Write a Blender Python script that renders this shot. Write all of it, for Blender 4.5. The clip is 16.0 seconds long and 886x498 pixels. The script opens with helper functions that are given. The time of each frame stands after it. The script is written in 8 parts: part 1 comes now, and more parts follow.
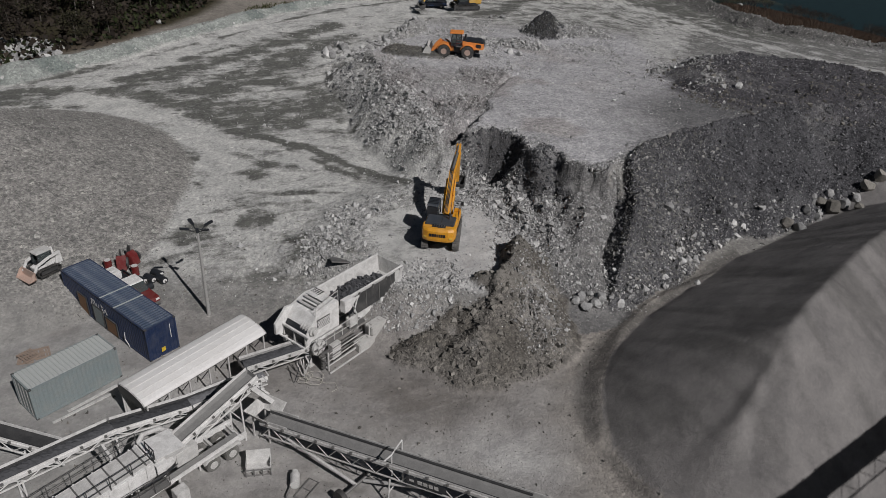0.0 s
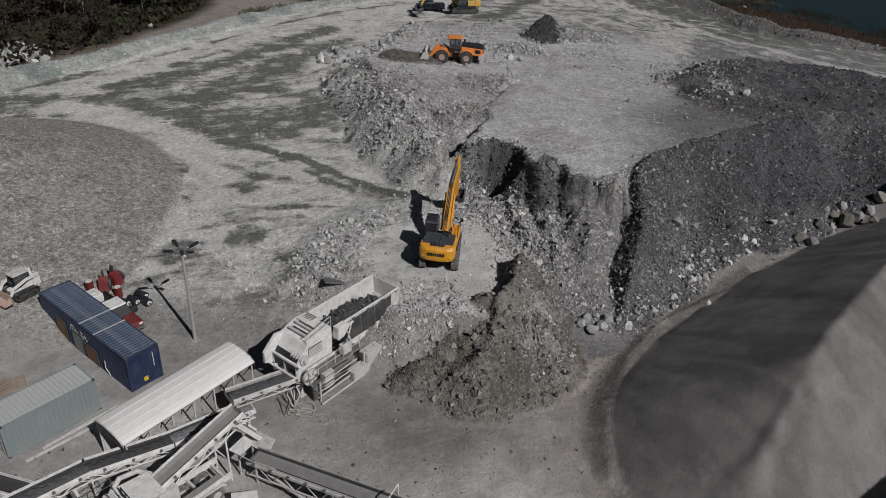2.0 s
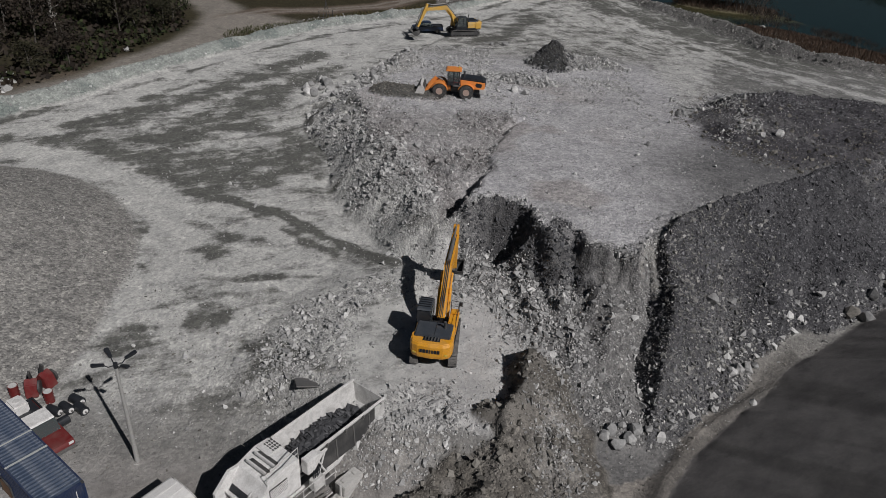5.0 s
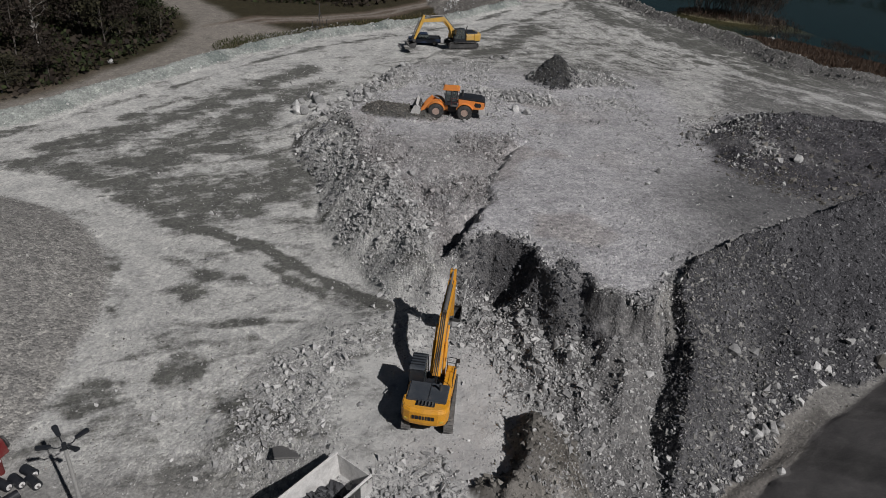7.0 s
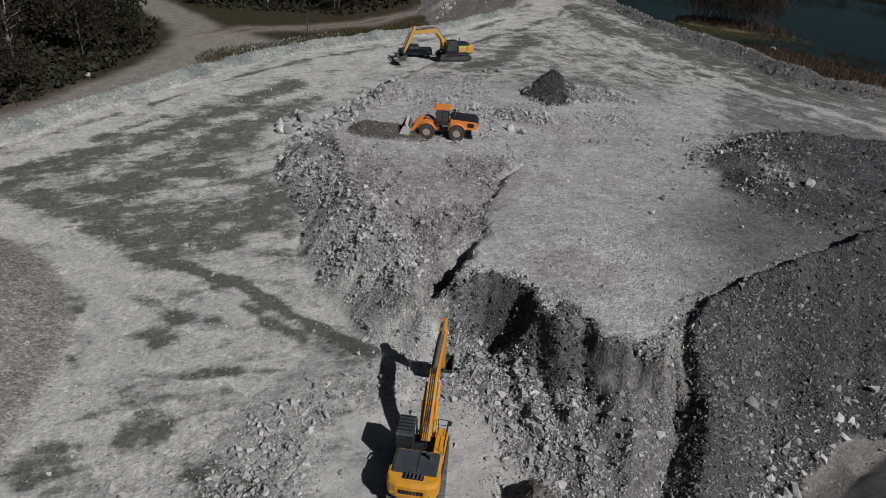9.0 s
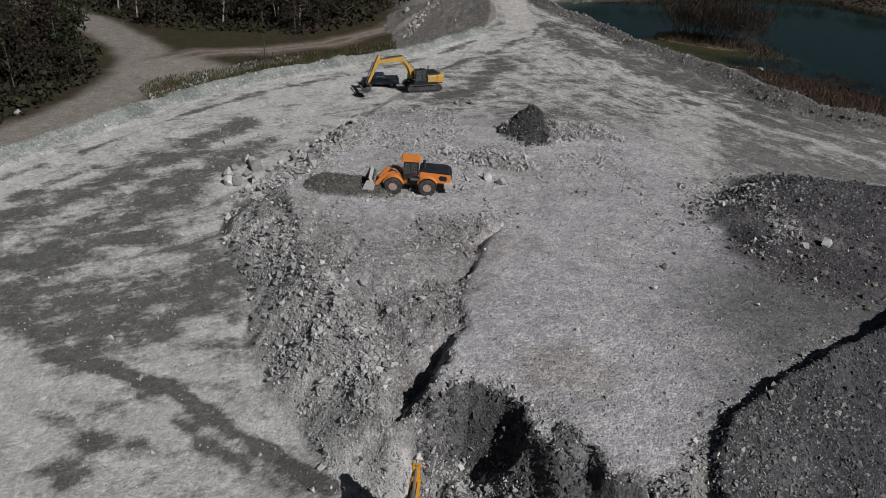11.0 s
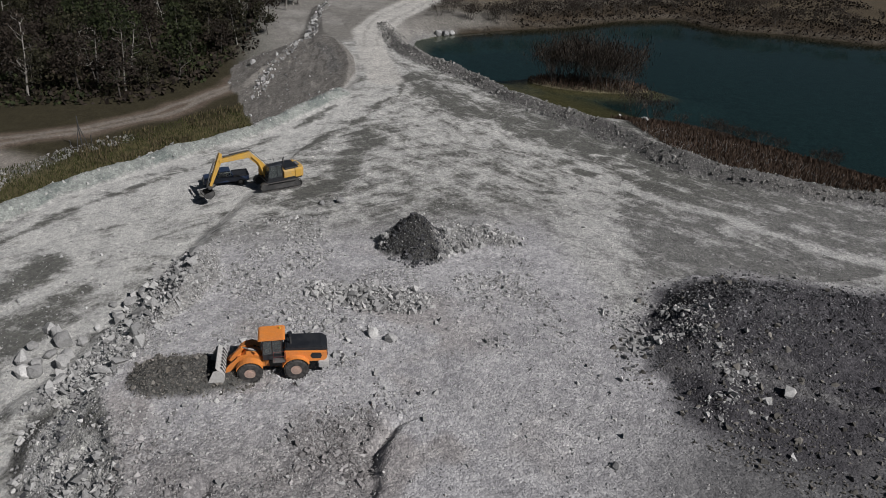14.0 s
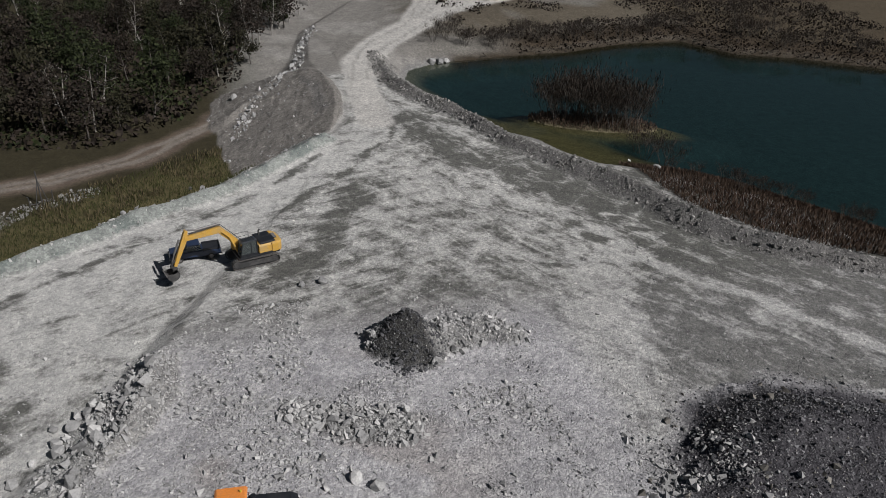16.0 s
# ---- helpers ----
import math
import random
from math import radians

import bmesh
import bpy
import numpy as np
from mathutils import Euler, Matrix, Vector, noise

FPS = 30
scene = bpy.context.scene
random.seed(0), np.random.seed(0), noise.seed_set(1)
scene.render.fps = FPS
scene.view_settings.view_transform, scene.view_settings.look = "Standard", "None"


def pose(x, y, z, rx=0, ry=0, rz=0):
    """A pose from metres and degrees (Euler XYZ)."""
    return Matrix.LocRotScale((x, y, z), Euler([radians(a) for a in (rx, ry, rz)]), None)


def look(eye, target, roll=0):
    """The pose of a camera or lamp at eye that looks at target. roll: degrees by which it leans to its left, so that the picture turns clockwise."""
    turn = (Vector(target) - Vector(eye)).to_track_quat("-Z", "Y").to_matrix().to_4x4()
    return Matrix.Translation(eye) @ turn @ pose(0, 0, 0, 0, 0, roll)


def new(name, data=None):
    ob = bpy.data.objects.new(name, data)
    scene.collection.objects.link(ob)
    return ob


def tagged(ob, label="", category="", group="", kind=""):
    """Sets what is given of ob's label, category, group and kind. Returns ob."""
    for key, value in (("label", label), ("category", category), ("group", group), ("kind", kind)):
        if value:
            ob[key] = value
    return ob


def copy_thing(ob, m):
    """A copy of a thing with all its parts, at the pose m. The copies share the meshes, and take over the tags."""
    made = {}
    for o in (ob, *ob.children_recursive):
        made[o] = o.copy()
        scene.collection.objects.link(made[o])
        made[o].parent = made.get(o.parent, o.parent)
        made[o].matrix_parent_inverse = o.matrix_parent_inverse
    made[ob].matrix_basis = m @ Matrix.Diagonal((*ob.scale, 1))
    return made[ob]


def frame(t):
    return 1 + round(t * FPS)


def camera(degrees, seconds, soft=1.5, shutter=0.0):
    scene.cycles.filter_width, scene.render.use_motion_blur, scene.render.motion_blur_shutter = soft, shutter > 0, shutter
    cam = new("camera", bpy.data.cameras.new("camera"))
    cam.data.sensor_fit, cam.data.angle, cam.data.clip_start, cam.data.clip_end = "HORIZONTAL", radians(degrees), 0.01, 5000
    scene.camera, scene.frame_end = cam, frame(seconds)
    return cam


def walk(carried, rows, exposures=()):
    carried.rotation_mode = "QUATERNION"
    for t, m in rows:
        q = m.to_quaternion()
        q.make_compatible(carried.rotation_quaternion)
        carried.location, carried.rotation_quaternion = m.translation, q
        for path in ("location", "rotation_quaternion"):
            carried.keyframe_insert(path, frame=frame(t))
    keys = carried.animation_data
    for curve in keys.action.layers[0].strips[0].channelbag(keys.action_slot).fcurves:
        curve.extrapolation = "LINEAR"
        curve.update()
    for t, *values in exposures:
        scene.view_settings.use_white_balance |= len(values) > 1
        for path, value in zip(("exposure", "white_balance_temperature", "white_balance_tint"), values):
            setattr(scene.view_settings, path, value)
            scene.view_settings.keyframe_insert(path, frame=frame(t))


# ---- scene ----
cam = camera(63.5, 16.0, soft=0.8)
PATH = [
    (0, (1.148, -8.356, 35.299), (1.142, -6.629, 34.29), 3.3),
    (0.5, (1.125, -7.809, 35.32), (1.121, -6.083, 34.309), 3.3),
    (1, (1.071, -7.089, 35.32), (1.069, -5.363, 34.308), 3.3),
    (1.5, (1.021, -6.238, 35.265), (1.02, -4.513, 34.254), 3.3),
    (2, (1.005, -4.977, 35.266), (1.004, -3.251, 34.256), 3.3),
    (2.5, (1.04, -3.296, 35.343), (1.036, -1.569, 34.334), 3.2),
    (3, (0.848, -1.222, 35.438), (0.849, 0.505, 34.43), 3.3),
    (3.5, (0.856, 0.789, 35.541), (0.857, 2.518, 34.535), 3.3),
    (4, (0.885, 2.806, 35.591), (0.886, 4.536, 34.587), 3.3),
    (4.5, (0.919, 4.693, 35.689), (0.918, 6.424, 34.687), 3.3),
    (5, (1.003, 6.589, 35.792), (1.0, 8.322, 34.792), 3.2),
    (7.5, (0.993, 13.818, 36.186), (0.995, 15.553, 35.192), 3.4),
    (8, (1.025, 15.021, 36.26), (1.026, 16.758, 35.267), 3.4),
    (10.5, (1.204, 25.678, 37.24), (1.276, 27.416, 36.252), 3.3),
    (11, (1.217, 29.417, 37.699), (1.307, 31.156, 36.714), 3.3),
    (11.5, (1.308, 33.453, 38.224), (1.422, 35.192, 37.243), 3.3),
    (12, (1.504, 37.323, 38.89), (1.652, 39.062, 37.913), 3.1),
    (12.5, (1.712, 40.71, 39.677), (1.937, 42.444, 38.706), 3.0),
    (13, (1.924, 44.012, 40.519), (2.25, 45.734, 39.554), 2.9),
    (13.5, (2.277, 47.031, 41.341), (2.671, 48.74, 40.381), 2.7),
    (14, (2.511, 49.842, 42.252), (2.938, 51.544, 41.293), 2.7),
    (14.5, (2.938, 52.374, 42.915), (3.371, 54.075, 41.956), 2.6),
    (15, (3.522, 55.232, 43.726), (3.961, 56.932, 42.767), 2.6),
    (15.5, (4.277, 58.463, 44.533), (4.716, 60.162, 43.575), 2.5),
    (16, (5.188, 62.075, 45.457), (5.628, 63.776, 44.502), 2.5),
]
walk(cam, [(t, look(eye, target, roll)) for t, eye, target, roll in PATH],
     [(0.0, -0.34), (5.0, -0.32), (8.0, -0.28), (11.0, -0.24), (16.0, -0.05)])

# ---- light: clear sky, sun from behind the camera's right shoulder ----
SUN_AZ = 42.0      # degrees from -y towards +x
SUN_EL = 43.0
world = bpy.data.worlds.new("world")
scene.world = world
world.use_nodes = True
wt = world.node_tree
sky = wt.nodes.new("ShaderNodeTexSky")
sky.sky_type = "NISHITA"
sky.sun_disc = False
sky.sun_elevation = radians(SUN_EL)
sky.sun_rotation = radians(180 - SUN_AZ)
wt.nodes["Background"].inputs["Strength"].default_value = 0.0135
wt.links.new(sky.outputs["Color"], wt.nodes["Background"].inputs["Color"])
sun = new("sun", bpy.data.lights.new("sun", "SUN"))
sun.data.energy = 4.4
sun.data.angle = radians(0.6)
sun.data.color = (1.0, 0.972, 0.975)
_s = Vector((math.sin(radians(SUN_AZ)) * math.cos(radians(SUN_EL)), -math.cos(radians(SUN_AZ)) * math.cos(radians(SUN_EL)), math.sin(radians(SUN_EL))))
sun.matrix_world = look(_s * 200, (0, 0, 0))
scene.view_settings.exposure = 0.0


# ---- materials ----
def nodes_of(name):
    m = bpy.data.materials.new(name)
    m.use_nodes = True
    nt = m.node_tree
    return m, nt, nt.nodes["Principled BSDF"]


def noise_node(nt, scale, detail=4.0, rough=0.6, coord=None, dist=0.0):
    n = nt.nodes.new("ShaderNodeTexNoise")
    n.inputs["Scale"].default_value = scale
    n.inputs["Detail"].default_value = detail
    n.inputs["Roughness"].default_value = rough
    n.inputs["Distortion"].default_value = dist
    if coord is not None:
        nt.links.new(coord, n.inputs["Vector"])
    return n


def ramp(nt, src, stops):
    r = nt.nodes.new("ShaderNodeValToRGB")
    el = r.color_ramp.elements
    while len(el) < len(stops):
        el.new(0.5)
    for e, (p, c) in zip(el, stops):
        e.position = p
        e.color = (*c, 1) if len(c) == 3 else c
    nt.links.new(src, r.inputs["Fac"])
    return r


def mult(nt, a, b, fac=1.0):
    m = nt.nodes.new("ShaderNodeMix")
    m.data_type, m.blend_type = "RGBA", "MULTIPLY"
    m.inputs[0].default_value = fac
    nt.links.new(a, m.inputs[6])
    nt.links.new(b, m.inputs[7])
    return m.outputs[2]


def blend(nt, fac, a, b):
    m = nt.nodes.new("ShaderNodeMix")
    m.data_type = "RGBA"
    nt.links.new(fac, m.inputs[0])
    for k, v in ((6, a), (7, b)):
        if isinstance(v, tuple):
            m.inputs[k].default_value = (*v, 1)
        else:
            nt.links.new(v, m.inputs[k])
    return m.outputs[2]


def bump(nt, bsdf, src, strength, distance):
    b = nt.nodes.new("ShaderNodeBump")
    b.inputs["Strength"].default_value = strength
    b.inputs["Distance"].default_value = distance
    nt.links.new(src, b.inputs["Height"])
    nt.links.new(b.outputs["Normal"], bsdf.inputs["Normal"])


def plain(name, color, rough=0.6, metal=0.0, dirt=0.35, dirt_color=(0.3, 0.29, 0.27), scale=1.2, grain=14.0):
    """Painted or bare surface with dust and wear at two scales."""
    m, nt, b = nodes_of(name)
    co = nt.nodes.new("ShaderNodeTexCoord").outputs["Object"]
    n1 = noise_node(nt, scale, 5, 0.65, co, 0.4)
    n2 = noise_node(nt, grain, 4, 0.7, co)
    f = ramp(nt, n1.outputs["Fac"], [(0.42, (0, 0, 0)), (0.72, (dirt, dirt, dirt))])
    c = blend(nt, f.outputs["Color"], tuple(color), tuple(dirt_color))
    g = ramp(nt, n2.outputs["Fac"], [(0.3, (0.78, 0.78, 0.78)), (0.7, (1.12, 1.12, 1.12))])
    nt.links.new(mult(nt, c, g.outputs["Color"]), b.inputs["Base Color"])
    r = ramp(nt, n1.outputs["Fac"], [(0.3, (rough * 0.8,) * 3), (0.75, (min(1, rough * 1.35),) * 3)])
    nt.links.new(r.outputs["Color"], b.inputs["Roughness"])
    b.inputs["Metallic"].default_value = metal
    bump(nt, b, n2.outputs["Fac"], 0.15, 0.02)
    return m


def ground_material():
    """Crushed rock: the zone's colour, damp and dusty patches with crisp edges, stone speckle and grain."""
    m, nt, b = nodes_of("quarry_ground")
    co = nt.nodes.new("ShaderNodeTexCoord").outputs["Object"]
    col = nt.nodes.new("ShaderNodeVertexColor")
    col.layer_name = "zone_tint"
    msk = nt.nodes.new("ShaderNodeVertexColor")
    msk.layer_name = "mask"
    sep = nt.nodes.new("ShaderNodeSeparateColor")
    nt.links.new(msk.outputs["Color"], sep.inputs[0])

    def turned(angle, long):
        mp = nt.nodes.new("ShaderNodeMapping")
        mp.vector_type = "TEXTURE"
        mp.inputs["Rotation"].default_value = (0, 0, radians(angle))
        mp.inputs["Scale"].default_value = (long, 1.0, 1.0)
        nt.links.new(co, mp.inputs["Vector"])
        return noise_node(nt, 0.5, 5, 0.6, mp.outputs[0], 0.9).outputs["Fac"]

    def math_node(op, a, b):
        k = nt.nodes.new("ShaderNodeMath")
        k.operation = op
        for i, v in enumerate((a, b)):
            if isinstance(v, float):
                k.inputs[i].default_value = v
            else:
                nt.links.new(v, k.inputs[i])
        return k.outputs[0]

    xyz = nt.nodes.new("ShaderNodeSeparateXYZ")
    nt.links.new(co, xyz.inputs[0])
    side = nt.nodes.new("ShaderNodeMapRange")
    side.inputs["From Min"].default_value = 12.0
    side.inputs["From Max"].default_value = 30.0
    nt.links.new(xyz.outputs[0], side.inputs["Value"])
    k = nt.nodes.new("ShaderNodeMix")
    nt.links.new(side.outputs[0], k.inputs[0])
    nt.links.new(turned(24, 3.6), k.inputs[2])
    nt.links.new(turned(122, 2.6), k.inputs[3])
    fleck = noise_node(nt, 2.2, 7, 0.75, co).outputs["Fac"]
    patch = noise_node(nt, 0.33, 9, 0.68, co, 0.4).outputs["Fac"]
    lot = math_node("ADD", math_node("MULTIPLY", math_node("SUBTRACT", k.outputs[0], 0.5), 1.1), math_node("MULTIPLY", math_node("SUBTRACT", fleck, 0.5), 0.6))
    lot = math_node("ADD", lot, math_node("MULTIPLY", math_node("SUBTRACT", patch, 0.5), 1.3))
    edge = nt.nodes.new("ShaderNodeMapRange")
    edge.inputs["From Min"].default_value = 0.35
    edge.inputs["From Max"].default_value = 0.67
    nt.links.new(math_node("ADD", sep.outputs[0], lot), edge.inputs["Value"])
    n1 = noise_node(nt, 0.5, 8, 0.72, co, 0.3)
    n2 = noise_node(nt, 2.6, 10, 0.8, co)
    v = nt.nodes.new("ShaderNodeTexVoronoi")
    v.inputs["Scale"].default_value = 2.7
    nt.links.new(co, v.inputs["Vector"])
    v2 = nt.nodes.new("ShaderNodeTexVoronoi")
    v2.inputs["Scale"].default_value = 6.0
    nt.links.new(co, v2.inputs["Vector"])
    dusty = blend(nt, edge.outputs[0], (0.118, 0.119, 0.11), (0.455, 0.455, 0.438))
    c = blend(nt, sep.outputs[1], col.outputs["Color"], dusty)
    g1 = ramp(nt, n1.outputs["Fac"], [(0.3, (0.72, 0.72, 0.73)), (0.7, (1.25, 1.245, 1.23))])
    g2 = ramp(nt, n2.outputs["Fac"], [(0.34, (0.5, 0.5, 0.51)), (0.66, (1.42, 1.41, 1.39))])
    s1 = ramp(nt, v.outputs["Color"], [(0.0, (0.62, 0.62, 0.63)), (0.55, (1.0, 1.0, 1.0)), (0.9, (1.15, 1.15, 1.14)), (1.0, (1.9, 1.9, 1.86))])
    s2 = ramp(nt, v2.outputs["Color"], [(0.0, (0.6, 0.6, 0.61)), (0.5, (1.0, 1.0, 1.0)), (1.0, (1.55, 1.54, 1.5))])
    c = mult(nt, c, g1.outputs["Color"], 0.9)
    part_ = nt.nodes.new("ShaderNodeMix")
    part_.data_type, part_.blend_type = "RGBA", "MULTIPLY"
    nt.links.new(math_node("ADD", math_node("MULTIPLY", sep.outputs[2], 0.75), 0.05), part_.inputs[0])
    nt.links.new(c, part_.inputs[6])
    nt.links.new(g2.outputs["Color"], part_.inputs[7])
    c = part_.outputs[2]
    stony = nt.nodes.new("ShaderNodeMix")
    stony.data_type, stony.blend_type = "RGBA", "MULTIPLY"
    nt.links.new(sep.outputs[2], stony.inputs[0])
    nt.links.new(c, stony.inputs[6])
    nt.links.new(s1.outputs["Color"], stony.inputs[7])
    grit = nt.nodes.new("ShaderNodeMix")
    grit.data_type, grit.blend_type = "RGBA", "MULTIPLY"
    nt.links.new(math_node("ADD", math_node("MULTIPLY", sep.outputs[2], 0.75), 0.12), grit.inputs[0])
    nt.links.new(stony.outputs[2], grit.inputs[6])
    nt.links.new(s2.outputs["Color"], grit.inputs[7])
    c = grit.outputs[2]
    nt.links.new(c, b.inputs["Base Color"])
    b.inputs["Roughness"].default_value = 0.95
    b.inputs["Specular IOR Level"].default_value = 0.12
    add = nt.nodes.new("ShaderNodeMath")
    add.operation = "MULTIPLY_ADD"
    nt.links.new(v2.outputs["Distance"], add.inputs[0])
    neg = nt.nodes.new("ShaderNodeMath")
    neg.operation = "MULTIPLY"
    neg.inputs[1].default_value = -0.8
    nt.links.new(sep.outputs[2], neg.inputs[0])
    nt.links.new(neg.outputs[0], add.inputs[1])
    nt.links.new(n2.outputs["Fac"], add.inputs[2])
    bump(nt, b, add.outputs[0], 0.75, 0.18)
    return m


def rock_material(name, lo, hi):
    m, nt, b = nodes_of(name)
    geo = nt.nodes.new("ShaderNodeNewGeometry")
    co = nt.nodes.new("ShaderNodeTexCoord").outputs["Object"]
    n = noise_node(nt, 5.0, 6, 0.7, co)
    inf = nt.nodes.new("ShaderNodeObjectInfo")
    ad = nt.nodes.new("ShaderNodeMath")
    ad.operation = "ADD"
    nt.links.new(geo.outputs["Random Per Island"], ad.inputs[0])
    nt.links.new(inf.outputs["Random"], ad.inputs[1])
    fr = nt.nodes.new("ShaderNodeMath")
    fr.operation = "FRACT"
    nt.links.new(ad.outputs[0], fr.inputs[0])
    a = ramp(nt, fr.outputs[0], [(0.0, lo), (0.7, tuple((p + q) / 2 for p, q in zip(lo, hi))), (1.0, hi)])
    g = ramp(nt, n.outputs["Fac"], [(0.3, (0.7, 0.7, 0.7)), (0.7, (1.2, 1.2, 1.18))])
    nt.links.new(mult(nt, a.outputs["Color"], g.outputs["Color"]), b.inputs["Base Color"])
    b.inputs["Roughness"].default_value = 0.92
    b.inputs["Specular IOR Level"].default_value = 0.2
    bump(nt, b, n.outputs["Fac"], 0.5, 0.08)
    return m


MAT_GROUND = ground_material()
MAT_ROCK = rock_material("pale_rock", (0.22, 0.22, 0.219), (0.56, 0.555, 0.545))
MAT_WARMROCK = rock_material("pinkish_rock", (0.15, 0.142, 0.14), (0.44, 0.424, 0.42))
MAT_SPOILROCK = rock_material("spoil_rock", (0.04, 0.04, 0.044), (0.27, 0.27, 0.282))
MAT_DARKROCK = rock_material("dark_rock", (0.04, 0.041, 0.045), (0.145, 0.146, 0.153))
MAT_GRAVEL = rock_material("brown_grey_gravel", (0.13, 0.128, 0.122), (0.4, 0.392, 0.375))
MAT_BROWNROCK = rock_material("brown_rubble", (0.07, 0.066, 0.06), (0.27, 0.255, 0.23))


# ---- number helpers for the land ----
def vnoise(x, y, seed=0):
    xi, yi = np.floor(x).astype(np.int64), np.floor(y).astype(np.int64)
    u, v = x - xi, y - yi
    u, v = u * u * (3 - 2 * u), v * v * (3 - 2 * v)

    def h(i, j):
        n = (i * 374761393 + j * 668265263 + seed * 1442695041) & 0x7FFFFFFF
        n = ((n ^ (n >> 13)) * 1274126177) & 0x7FFFFFFF
        return ((n ^ (n >> 16)) & 0xFFFF) / 65535.0

    return (h(xi, yi) * (1 - u) + h(xi + 1, yi) * u) * (1 - v) + (h(xi, yi + 1) * (1 - u) + h(xi + 1, yi + 1) * u) * v


def fbm(x, y, scale, octaves=4, seed=0, gain=0.5):
    """Noise about 0, within about -1 to 1; scale in metres."""
    out, amp, tot = np.zeros_like(x), 1.0, 0.0
    for o in range(octaves):
        c, s = math.cos(o * 1.1), math.sin(o * 1.1)
        f = 2.0 ** o / scale
        out += amp * (vnoise((c * x - s * y) * f + 17.3 * o, (s * x + c * y) * f - 9.1 * o, seed + o) - 0.5)
        tot += amp
        amp *= gain
    return 2.4 * out / tot


def sstep(a, b, x):
    t = np.clip((x - a) / (b - a), 0, 1)
    return t * t * (3 - 2 * t)


def ridge(X, Y, pts, slope):
    """Height of a heap with the crest line pts (x, y, z) that falls off on all sides."""
    best = np.full_like(X, -1e3)
    if len(pts) == 1:
        pts = pts * 2
    for (x0, y0, z0), (x1, y1, z1) in zip(pts[:-1], pts[1:]):
        dx, dy = x1 - x0, y1 - y0
        t = np.clip(((X - x0) * dx + (Y - y0) * dy) / (dx * dx + dy * dy + 1e-9), 0, 1)
        best = np.maximum(best, z0 + (z1 - z0) * t - slope * np.hypot(X - x0 - t * dx, Y - y0 - t * dy))
    return best


def ridge2(X, Y, pts, left, right):
    """A heap with one slope left of its crest line and another right of it."""
    best = np.full_like(X, -1e3)
    for (x0, y0, z0), (x1, y1, z1) in zip(pts[:-1], pts[1:]):
        dx, dy = x1 - x0, y1 - y0
        t = np.clip(((X - x0) * dx + (Y - y0) * dy) / (dx * dx + dy * dy + 1e-9), 0, 1)
        slope = np.where(dx * (Y - y0) - dy * (X - x0) > 0, left, right)
        best = np.maximum(best, z0 + (z1 - z0) * t - slope * np.hypot(X - x0 - t * dx, Y - y0 - t * dy))
    return best


def line_dist(X, Y, pts):
    return -ridge(X, Y, [(x, y, 0.0) for x, y in pts], 1.0)


def inside(X, Y, pts):
    """Signed distance to a closed outline, positive inside."""
    d = line_dist(X, Y, pts + pts[:1])
    odd = np.zeros(X.shape, bool)
    for (x0, y0), (x1, y1) in zip(pts, pts[1:] + pts[:1]):
        if y0 != y1:
            odd ^= ((Y >= min(y0, y1)) & (Y < max(y0, y1))) & (X < x0 + (Y - y0) * (x1 - x0) / (y1 - y0))
    return np.where(odd, d, -d)


# ---- the plan ----
LIP = [(0, 65.5), (3.2, 63.9), (5.2, 64.2), (8, 62.2), (9.6, 60.8), (11.3, 58.2), (14.2, 56.6), (16.4, 55.6), (17.6, 57.8), (20.6, 61.8), (26, 65.6), (31, 69), (42, 74), (70, 84), (95, 100),
       (110, 600), (70, 600), (44, 290), (30, 250), (20, 225), (21, 200), (17, 180), (8, 150), (-2, 128), (-6, 117), (-7.5, 108), (-10, 101), (-12, 95), (-10.5, 90), (-8.3, 84), (-6.5, 78), (-4.2, 73), (-1.2, 68.5)]
PAD = [(-6.5, 47), (-4.6, 41.5), (-2, 40.3), (1, 40.5), (4.5, 40), (7.5, 41), (8.5, 45), (9.5, 52), (8, 58), (2, 62), (-3, 61), (-6, 54)]
UPLAND = [(-72, 70), (-60, 86), (-50, 98), (-42, 110), (-33, 124), (-24, 136), (-11, 147), (-1, 153.5), (6, 161), (13, 169), (16, 177), (18, 187), (16, 203),
          (14, 216), (15, 232), (18, 250), (28, 272), (40, 300), (60, 600), (400, 600), (400, -200), (-400, -200), (-400, 60)]
POND = [(82, 127), (79, 133), (74, 141), (70, 147), (66, 151), (60, 154), (54, 157), (50.5, 162), (48, 168.5), (42, 175), (38, 185), (32.5, 206), (35, 214.6),
        (42, 220), (60, 225), (77, 228), (96, 236), (114, 238), (121, 223), (134, 218), (151, 206), (230, 190), (230, 60), (120, 90)]
BERM_E = [(28.5, 219, 7.6), (28.3, 199, 7.9), (32, 188, 7.7), (36.2, 180, 7.4), (39.6, 170.5, 7.2), (41.8, 164, 7.0), (47.5, 155, 6.9), (52, 148, 6.9), (54.5, 141.5, 7.0),
          (56.5, 135, 7.0), (60, 129, 7.0), (65.5, 123.5, 7.0), (74, 117, 7.2), (95, 105, 7.5)]
BERM_W = [(-60, 86.5, 4.2), (-50, 98.5, 4.6), (-42, 110.5, 5.2), (-33, 124.5, 5.6), (-24, 136.3, 5.9), (-11, 147, 6.0), (-1, 153.3, 6.2), (6, 161, 6.8), (13, 168.6, 7.3)]
WATER = 5.0
MOUND = [(29.3, 91), (33, 97), (38.5, 101.8), (45, 103), (53, 99), (60, 95), (80, 85), (80, 70), (50, 72), (38, 77), (31.5, 81), (29.3, 86)]


